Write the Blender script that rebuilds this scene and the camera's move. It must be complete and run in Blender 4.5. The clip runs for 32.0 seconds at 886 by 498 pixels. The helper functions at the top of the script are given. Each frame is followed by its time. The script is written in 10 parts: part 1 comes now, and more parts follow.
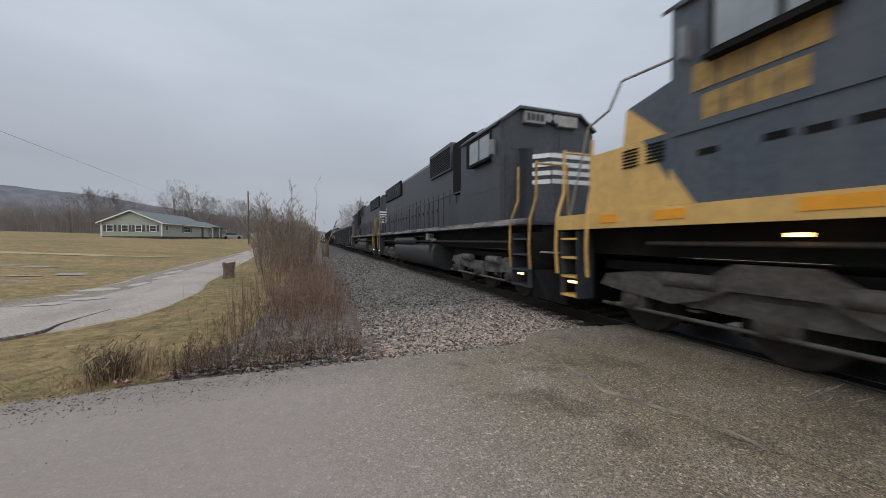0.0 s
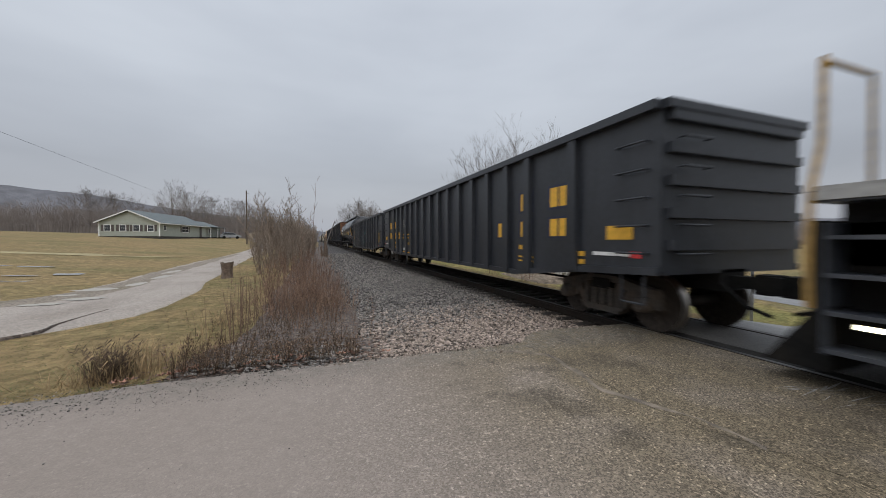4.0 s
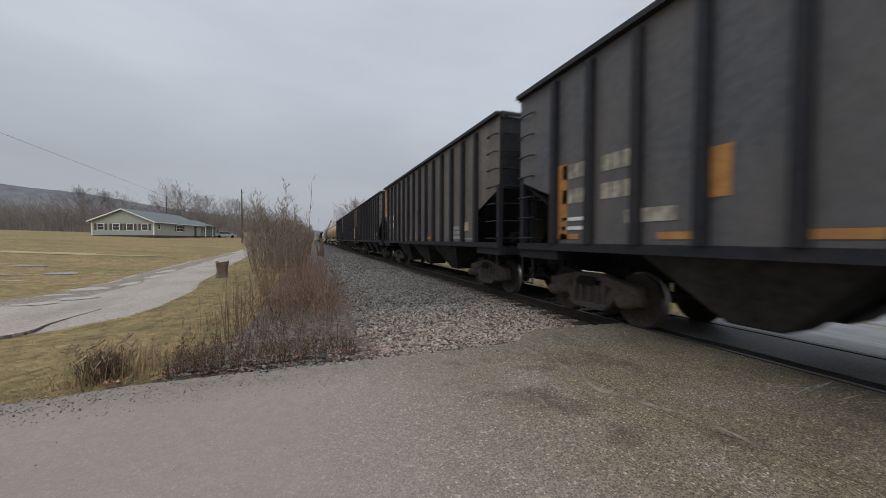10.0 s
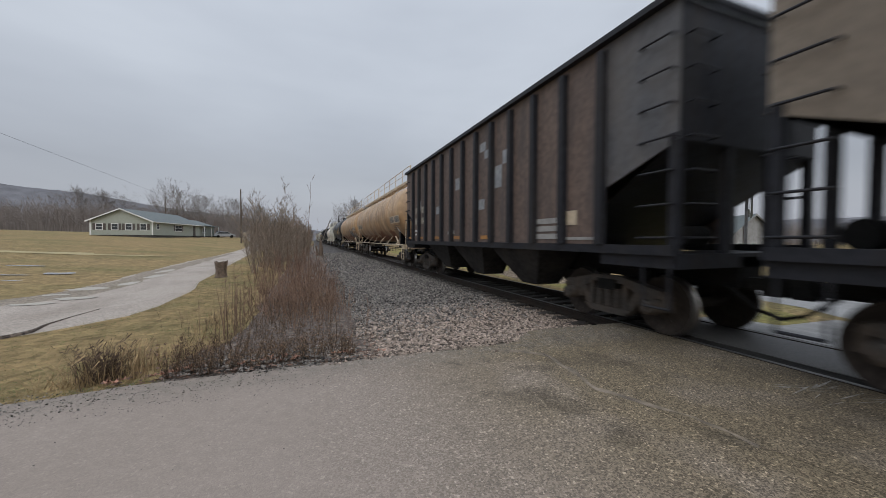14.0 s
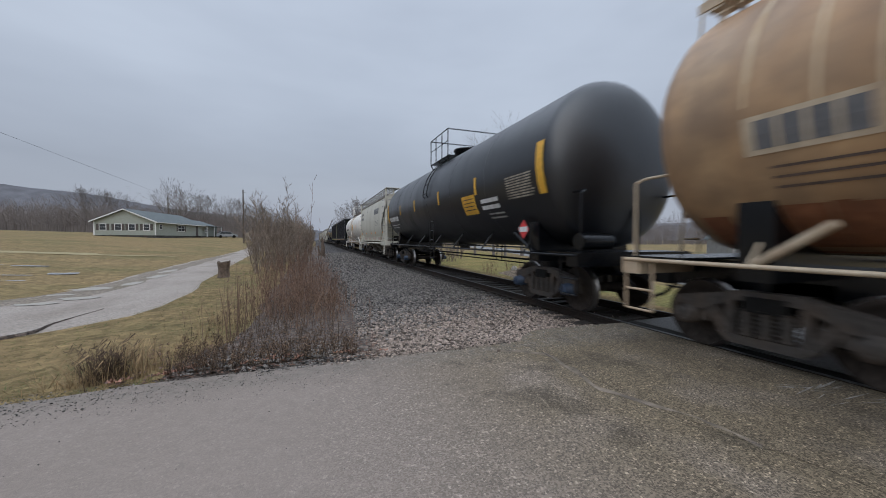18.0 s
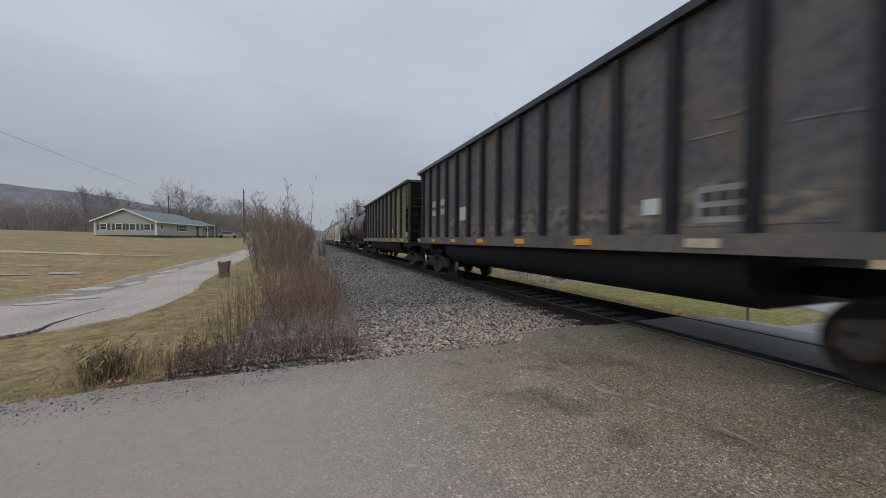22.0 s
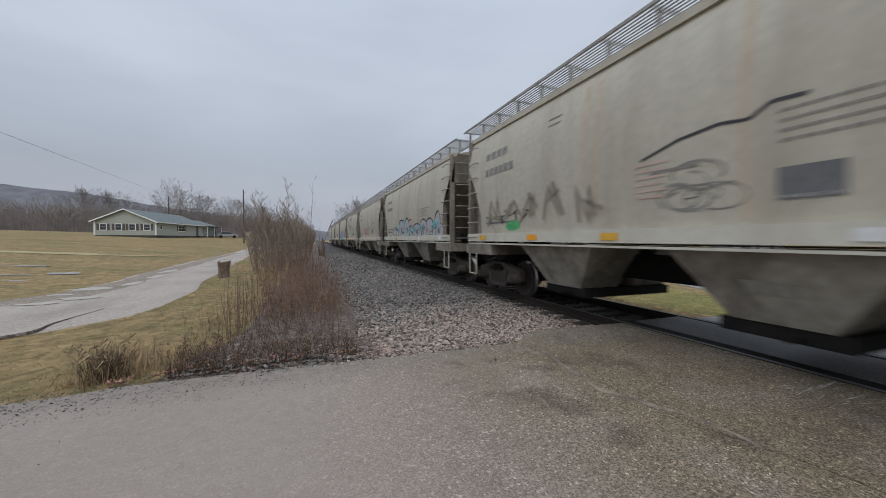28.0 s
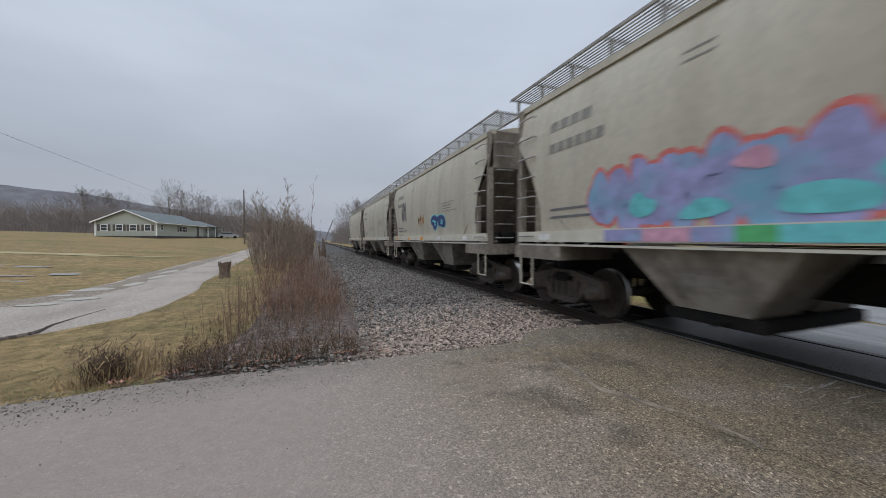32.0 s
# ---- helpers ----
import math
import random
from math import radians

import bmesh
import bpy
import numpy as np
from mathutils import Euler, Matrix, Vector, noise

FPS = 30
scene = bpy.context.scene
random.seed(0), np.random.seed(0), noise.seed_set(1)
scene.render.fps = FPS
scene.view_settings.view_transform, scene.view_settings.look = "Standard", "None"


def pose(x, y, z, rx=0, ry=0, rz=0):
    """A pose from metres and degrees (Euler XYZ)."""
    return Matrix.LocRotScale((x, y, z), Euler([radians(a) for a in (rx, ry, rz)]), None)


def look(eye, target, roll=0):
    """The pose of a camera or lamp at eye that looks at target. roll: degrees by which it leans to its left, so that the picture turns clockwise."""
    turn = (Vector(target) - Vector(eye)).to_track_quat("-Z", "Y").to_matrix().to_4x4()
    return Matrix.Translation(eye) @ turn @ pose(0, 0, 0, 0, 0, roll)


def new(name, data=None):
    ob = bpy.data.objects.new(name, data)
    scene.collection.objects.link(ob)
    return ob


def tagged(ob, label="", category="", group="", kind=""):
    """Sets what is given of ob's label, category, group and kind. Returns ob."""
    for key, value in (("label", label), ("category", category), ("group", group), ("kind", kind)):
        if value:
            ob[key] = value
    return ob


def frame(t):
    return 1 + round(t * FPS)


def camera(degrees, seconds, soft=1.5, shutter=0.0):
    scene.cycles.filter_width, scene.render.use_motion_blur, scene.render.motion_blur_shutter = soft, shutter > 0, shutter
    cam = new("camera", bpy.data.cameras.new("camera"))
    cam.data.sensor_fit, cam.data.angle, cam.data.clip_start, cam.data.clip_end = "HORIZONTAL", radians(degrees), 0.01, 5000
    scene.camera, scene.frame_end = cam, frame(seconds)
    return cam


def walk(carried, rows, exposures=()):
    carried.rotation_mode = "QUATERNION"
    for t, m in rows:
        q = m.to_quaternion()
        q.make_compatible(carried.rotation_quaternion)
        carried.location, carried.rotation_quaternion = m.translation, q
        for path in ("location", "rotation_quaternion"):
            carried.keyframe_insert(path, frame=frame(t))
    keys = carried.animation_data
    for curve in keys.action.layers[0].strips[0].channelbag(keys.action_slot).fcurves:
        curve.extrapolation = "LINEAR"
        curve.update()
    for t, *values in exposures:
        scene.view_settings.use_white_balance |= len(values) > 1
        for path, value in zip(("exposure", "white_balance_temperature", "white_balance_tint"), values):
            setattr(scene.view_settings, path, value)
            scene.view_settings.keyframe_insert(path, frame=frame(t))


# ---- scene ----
# ---- camera ----
EYE = Vector((0.0, 0.0, 1.49))


def facing(yaw, pitch, roll):
    """The camera's pose from degrees right of the track, up, and lean."""
    a, b = radians(yaw), radians(pitch)
    way = Vector((math.sin(a) * math.cos(b), math.cos(a) * math.cos(b), math.sin(b)))
    return look(EYE, EYE + way, roll)


cam = camera(102.5, 32.0, soft=0.9, shutter=0.26)
walk(cam, [(t, facing(yaw, pitch, roll)) for t, yaw, pitch, roll in [
    (0, 19.67, -1.41, 0.08), (1, 19.66, -1.45, 0.05), (2, 19.66, -1.44, 0.04), (2.5, 19.73, -1.46, 0.04), (3, 19.83, -1.46, 0.07), (3.5, 19.86, -1.45, 0.07),
    (5.5, 19.97, -1.47, 0.05), (7, 20.07, -1.49, 0.01), (8, 20.11, -1.47, 0.03), (9, 20.28, -1.51, 0.11), (9.5, 20.37, -1.53, 0.15), (10, 20.45, -1.54, 0.14),
    (11, 20.55, -1.53, 0.15), (12, 20.61, -1.55, 0.18), (13, 20.61, -1.56, 0.19), (14.5, 20.54, -1.54, 0.15), (16.5, 20.39, -1.53, 0.17), (17.5, 20.28, -1.59, 0.07),
    (19, 20.26, -1.54, 0.13), (21, 20.25, -1.54, 0.19), (23, 20.18, -1.54, 0.12), (24, 20.29, -1.54, 0.13), (25.5, 20.33, -1.54, 0.12), (27.5, 20.27, -1.54, 0.13),
    (29, 20.20, -1.55, 0.12), (30, 20.18, -1.54, 0.14), (31, 20.18, -1.54, 0.12), (32, 20.17, -1.55, 0.00)]],
     [(0, 0, 6190, 10), (1, -0.1, 6240, 10), (3, 0.08, 6340, 10), (8, -0.04, 6320, 10), (13, 0.06, 6290, 10), (16.5, -0.06, 6040, 10), (18, -0.06, 5890, 10), (20, -0.05, 6140, 10), (21, -0.19, 6090, 10),
      (23, 0.04, 6120, 10), (30, 0.03, 6040, 10), (32, 0.03, 6040, 10)])

# ---- light: an overcast winter sky ----
scene.view_settings.exposure = 0.0
world = bpy.data.worlds.new("overcast")
scene.world = world
world.use_nodes = True
wn, wl = world.node_tree.nodes, world.node_tree.links
sky = wn.new("ShaderNodeTexSky")
sky.sky_type = "NISHITA"
sky.sun_disc = False
sky.sun_elevation, sky.sun_rotation = radians(38), radians(200)
sky.dust_density, sky.air_density = 4.0, 1.6
sky_dim = wn.new("ShaderNodeMix")
sky_dim.data_type = "RGBA"
sky_dim.blend_type = "MULTIPLY"
sky_dim.inputs["Factor"].default_value = 1.0
sky_dim.inputs[7].default_value = (0.09, 0.09, 0.09, 1)
coord = wn.new("ShaderNodeTexCoord")
stretch = wn.new("ShaderNodeMapping")
stretch.inputs["Scale"].default_value = (0.9, 0.9, 3.2)
clouds = wn.new("ShaderNodeTexNoise")
clouds.inputs["Scale"].default_value = 1.6
clouds.inputs["Detail"].default_value = 4.0
clouds.inputs["Roughness"].default_value = 0.5
cloud_ramp = wn.new("ShaderNodeValToRGB")
cloud_ramp.color_ramp.elements[0].position = 0.30
cloud_ramp.color_ramp.elements[0].color = (0.462, 0.488, 0.532, 1)
cloud_ramp.color_ramp.elements[1].position = 0.72
cloud_ramp.color_ramp.elements[1].color = (0.582, 0.612, 0.655, 1)
rise = wn.new("ShaderNodeSeparateXYZ")
low = wn.new("ShaderNodeValToRGB")
low.color_ramp.elements[0].position = 0.0
low.color_ramp.elements[0].color = (0.74, 0.73, 0.75, 1)
low.color_ramp.elements[1].position = 0.58
low.color_ramp.elements[1].color = (1.08, 1.08, 1.08, 1)
dim = low.color_ramp.elements.new(0.16)
dim.color = (0.68, 0.67, 0.685, 1)
mid = low.color_ramp.elements.new(0.36)
mid.color = (0.95, 0.945, 0.945, 1)
high = low.color_ramp.elements.new(0.78)
high.color = (2.3, 2.3, 2.3, 1)
zenith = low.color_ramp.elements.new(1.0)
zenith.color = (2.9, 2.9, 2.9, 1)
shade = wn.new("ShaderNodeMix")
shade.data_type = "RGBA"
shade.blend_type = "MULTIPLY"
shade.inputs["Factor"].default_value = 1.0
veil = wn.new("ShaderNodeMix")
veil.data_type = "RGBA"
veil.inputs["Factor"].default_value = 0.88
back = wn["Background"]
back.inputs["Strength"].default_value = 1.14
wl.new(coord.outputs["Generated"], stretch.inputs["Vector"])
wl.new(stretch.outputs["Vector"], clouds.inputs["Vector"])
wl.new(clouds.outputs["Fac"], cloud_ramp.inputs["Fac"])
wl.new(coord.outputs["Generated"], rise.inputs["Vector"])
wl.new(rise.outputs["Z"], low.inputs["Fac"])
wl.new(cloud_ramp.outputs["Color"], shade.inputs[6])
wl.new(low.outputs["Color"], shade.inputs[7])
wl.new(sky.outputs["Color"], sky_dim.inputs[6])
wl.new(sky_dim.outputs[2], veil.inputs[6])
wl.new(shade.outputs[2], veil.inputs[7])
wl.new(veil.outputs[2], back.inputs["Color"])
sun_lamp = bpy.data.lights.new("sun", "SUN")
sun_lamp.energy, sun_lamp.angle, sun_lamp.color = 0.7, radians(60), (1.0, 0.97, 0.93)
sun = new("sun", sun_lamp)
sun.matrix_world = look((0, -20, 40), (14, 22, 0))


# ---- materials ----
def material(name, colour, rough=0.7, metal=0.0, fine=30.0, vary=0.25, stain=None, amount=0.0, stain_scale=(1.2, 1.2, 1.2),
             bump=0.0, bump_scale=60.0, by_object=0.0, by_island=0.0, spec=0.5, edge=(0.45, 0.7), pebbles=0.0, pebble_span=(0.55, 1.7), specks=0.0, speck_colour=(0.4, 0.37, 0.32), speck_share=0.25):
    """A paint, metal, earth or plant surface: fine grain, larger stains, relief."""
    m = bpy.data.materials.new(name)
    m.use_nodes = True
    n, l = m.node_tree.nodes, m.node_tree.links
    bsdf = n["Principled BSDF"]
    bsdf.inputs["Metallic"].default_value = metal
    bsdf.inputs["Specular IOR Level"].default_value = spec
    tc = n.new("ShaderNodeTexCoord")
    grain = n.new("ShaderNodeTexNoise")
    grain.inputs["Scale"].default_value = fine
    grain.inputs["Detail"].default_value = 4
    l.new(tc.outputs["Object"], grain.inputs["Vector"])
    ramp = n.new("ShaderNodeValToRGB")
    ramp.color_ramp.elements[0].position, ramp.color_ramp.elements[1].position = 0.3, 0.7
    ramp.color_ramp.elements[0].color = (*[c * (1 - vary) for c in colour], 1)
    ramp.color_ramp.elements[1].color = (*[min(1, c * (1 + vary)) for c in colour], 1)
    l.new(grain.outputs["Fac"], ramp.inputs["Fac"])
    out = ramp.outputs["Color"]
    rough_out = None
    if stain:
        mp = n.new("ShaderNodeMapping")
        mp.inputs["Scale"].default_value = stain_scale
        blot = n.new("ShaderNodeTexNoise")
        blot.inputs["Scale"].default_value = 1.0
        blot.inputs["Detail"].default_value = 6
        blot.inputs["Roughness"].default_value = 0.6
        l.new(tc.outputs["Object"], mp.inputs["Vector"])
        l.new(mp.outputs["Vector"], blot.inputs["Vector"])
        cut = n.new("ShaderNodeMapRange")
        cut.inputs["From Min"].default_value, cut.inputs["From Max"].default_value = edge
        cut.inputs["To Max"].default_value = amount
        l.new(blot.outputs["Fac"], cut.inputs["Value"])
        mix = n.new("ShaderNodeMix")
        mix.data_type = "RGBA"
        l.new(cut.outputs["Result"], mix.inputs["Factor"])
        l.new(out, mix.inputs[6])
        mix.inputs[7].default_value = (*stain, 1)
        out = mix.outputs[2]
        rr = n.new("ShaderNodeMapRange")
        rr.inputs["To Min"].default_value, rr.inputs["To Max"].default_value = rough, min(1, rough + 0.2)
        l.new(cut.outputs["Result"], rr.inputs["Value"])
        rough_out = rr.outputs["Result"]
    if pebbles:
        vor = n.new("ShaderNodeTexVoronoi")
        vor.inputs["Scale"].default_value = pebbles
        l.new(tc.outputs["Object"], vor.inputs["Vector"])
        bw = n.new("ShaderNodeRGBToBW")
        l.new(vor.outputs["Color"], bw.inputs["Color"])
        pr = n.new("ShaderNodeMapRange")
        pr.inputs["From Min"].default_value, pr.inputs["From Max"].default_value = 0.15, 0.85
        pr.inputs["To Min"].default_value, pr.inputs["To Max"].default_value = pebble_span
        l.new(bw.outputs["Val"], pr.inputs["Value"])
        ph = n.new("ShaderNodeHueSaturation")
        l.new(pr.outputs["Result"], ph.inputs["Value"])
        l.new(out, ph.inputs["Color"])
        out = ph.outputs["Color"]
    if specks:
        dots = n.new("ShaderNodeTexVoronoi")
        dots.inputs["Scale"].default_value = specks
        l.new(tc.outputs["Object"], dots.inputs["Vector"])
        near = n.new("ShaderNodeMapRange")
        near.inputs["From Min"].default_value, near.inputs["From Max"].default_value = 0.42, 0.22
        l.new(dots.outputs["Distance"], near.inputs["Value"])
        pick = n.new("ShaderNodeSeparateColor")
        l.new(dots.outputs["Color"], pick.inputs["Color"])
        some = n.new("ShaderNodeMapRange")
        some.inputs["From Min"].default_value, some.inputs["From Max"].default_value = 1 - speck_share, 1.0
        l.new(pick.outputs[0], some.inputs["Value"])
        both = n.new("ShaderNodeMath")
        both.operation = "MULTIPLY"
        l.new(near.outputs["Result"], both.inputs[0])
        l.new(some.outputs["Result"], both.inputs[1])
        chip = n.new("ShaderNodeMix")
        chip.data_type = "RGBA"
        l.new(both.outputs["Value"], chip.inputs["Factor"])
        l.new(out, chip.inputs[6])
        chip.inputs[7].default_value = (*speck_colour, 1)
        out = chip.outputs[2]
    if by_object or by_island:
        info = n.new("ShaderNodeObjectInfo") if by_object else n.new("ShaderNodeNewGeometry")
        span = by_object or by_island
        vr = n.new("ShaderNodeMapRange")
        vr.inputs["To Min"].default_value, vr.inputs["To Max"].default_value = 1 - span, 1 + span
        l.new(info.outputs["Random" if by_object else "Random Per Island"], vr.inputs["Value"])
        hs = n.new("ShaderNodeHueSaturation")
        l.new(vr.outputs["Result"], hs.inputs["Value"])
        l.new(out, hs.inputs["Color"])
        out = hs.outputs["Color"]
    l.new(out, bsdf.inputs["Base Color"])
    if rough_out:
        l.new(rough_out, bsdf.inputs["Roughness"])
    else:
        bsdf.inputs["Roughness"].default_value = rough
    if bump:
        bn = n.new("ShaderNodeTexNoise")
        bn.inputs["Scale"].default_value = bump_scale
        bn.inputs["Detail"].default_value = 5
        l.new(tc.outputs["Object"], bn.inputs["Vector"])
        bp = n.new("ShaderNodeBump")
        bp.inputs["Strength"].default_value = 1.0
        bp.inputs["Distance"].default_value = bump
        l.new(bn.outputs["Fac"], bp.inputs["Height"])
        l.new(bp.outputs["Normal"], bsdf.inputs["Normal"])
    return m


def gritty(m, axis, x0, x1, colour, amount, grain=2.5, span=(0.15, 0.6)):
    """Grit, rust or dirt worn over a surface, thicker towards x1 along the axis."""
    n, l = m.node_tree.nodes, m.node_tree.links
    bsdf = n["Principled BSDF"]
    old = bsdf.inputs["Base Color"].links[0].from_socket
    tc, sep = n.new("ShaderNodeTexCoord"), n.new("ShaderNodeSeparateXYZ")
    l.new(tc.outputs["Object"], sep.inputs["Vector"])
    reach = n.new("ShaderNodeMapRange")
    reach.interpolation_type = "SMOOTHSTEP"
    reach.inputs["From Min"].default_value, reach.inputs["From Max"].default_value = x0, x1
    l.new(sep.outputs[axis], reach.inputs["Value"])
    speck = n.new("ShaderNodeTexNoise")
    speck.inputs["Scale"].default_value, speck.inputs["Detail"].default_value = grain, 8
    l.new(tc.outputs["Object"], speck.inputs["Vector"])
    mul = n.new("ShaderNodeMath")
    mul.operation = "MULTIPLY"
    l.new(reach.outputs["Result"], mul.inputs[0])
    cut = n.new("ShaderNodeMapRange")
    cut.inputs["From Min"].default_value, cut.inputs["From Max"].default_value, cut.inputs["To Max"].default_value = *span, amount
    l.new(speck.outputs["Fac"], cut.inputs["Value"])
    l.new(cut.outputs["Result"], mul.inputs[1])
    mix = n.new("ShaderNodeMix")
    mix.data_type = "RGBA"
    l.new(mul.outputs["Value"], mix.inputs["Factor"])
    l.new(old, mix.inputs[6])
    mix.inputs[7].default_value = (*colour, 1)
    l.new(mix.outputs[2], bsdf.inputs["Base Color"])


def chippings(m, scale, span, chips, share, gain, worn):
    """The stone chippings of a road: cells lighter and darker, with some pale ones; smoother where worn, towards smaller x."""
    n, l = m.node_tree.nodes, m.node_tree.links
    bsdf = n["Principled BSDF"]
    out = bsdf.inputs["Base Color"].links[0].from_socket
    tc = n.new("ShaderNodeTexCoord")
    sep, reach = n.new("ShaderNodeSeparateXYZ"), n.new("ShaderNodeMapRange")
    l.new(tc.outputs["Object"], sep.inputs["Vector"])
    reach.inputs["From Min"].default_value, reach.inputs["From Max"].default_value, reach.inputs["To Min"].default_value = worn
    l.new(sep.outputs["X"], reach.inputs["Value"])
    for size, lo, hi, low, high in ((scale, 0.15, 0.85, span[0], span[1]), (chips, 1 - share, 1.0, 1.0, gain)):
        vor = n.new("ShaderNodeTexVoronoi")
        vor.inputs["Scale"].default_value = size
        l.new(tc.outputs["Object"], vor.inputs["Vector"])
        pick = n.new("ShaderNodeSeparateColor")
        l.new(vor.outputs["Color"], pick.inputs["Color"])
        pr = n.new("ShaderNodeMapRange")
        pr.inputs["From Min"].default_value, pr.inputs["From Max"].default_value = lo, hi
        pr.inputs["To Min"].default_value, pr.inputs["To Max"].default_value = low, high
        l.new(pick.outputs[0], pr.inputs["Value"])
        ph = n.new("ShaderNodeHueSaturation")
        l.new(pr.outputs["Result"], ph.inputs["Value"])
        l.new(out, ph.inputs["Color"])
        l.new(reach.outputs["Result"], ph.inputs["Fac"])
        out = ph.outputs["Color"]
    l.new(out, bsdf.inputs["Base Color"])


def glow(name, colour, strength):
    m = bpy.data.materials.new(name)
    m.use_nodes = True
    b = m.node_tree.nodes["Principled BSDF"]
    b.inputs["Base Color"].default_value = (*colour, 1)
    b.inputs["Emission Color"].default_value = (*colour, 1)
    b.inputs["Emission Strength"].default_value = strength
    return m


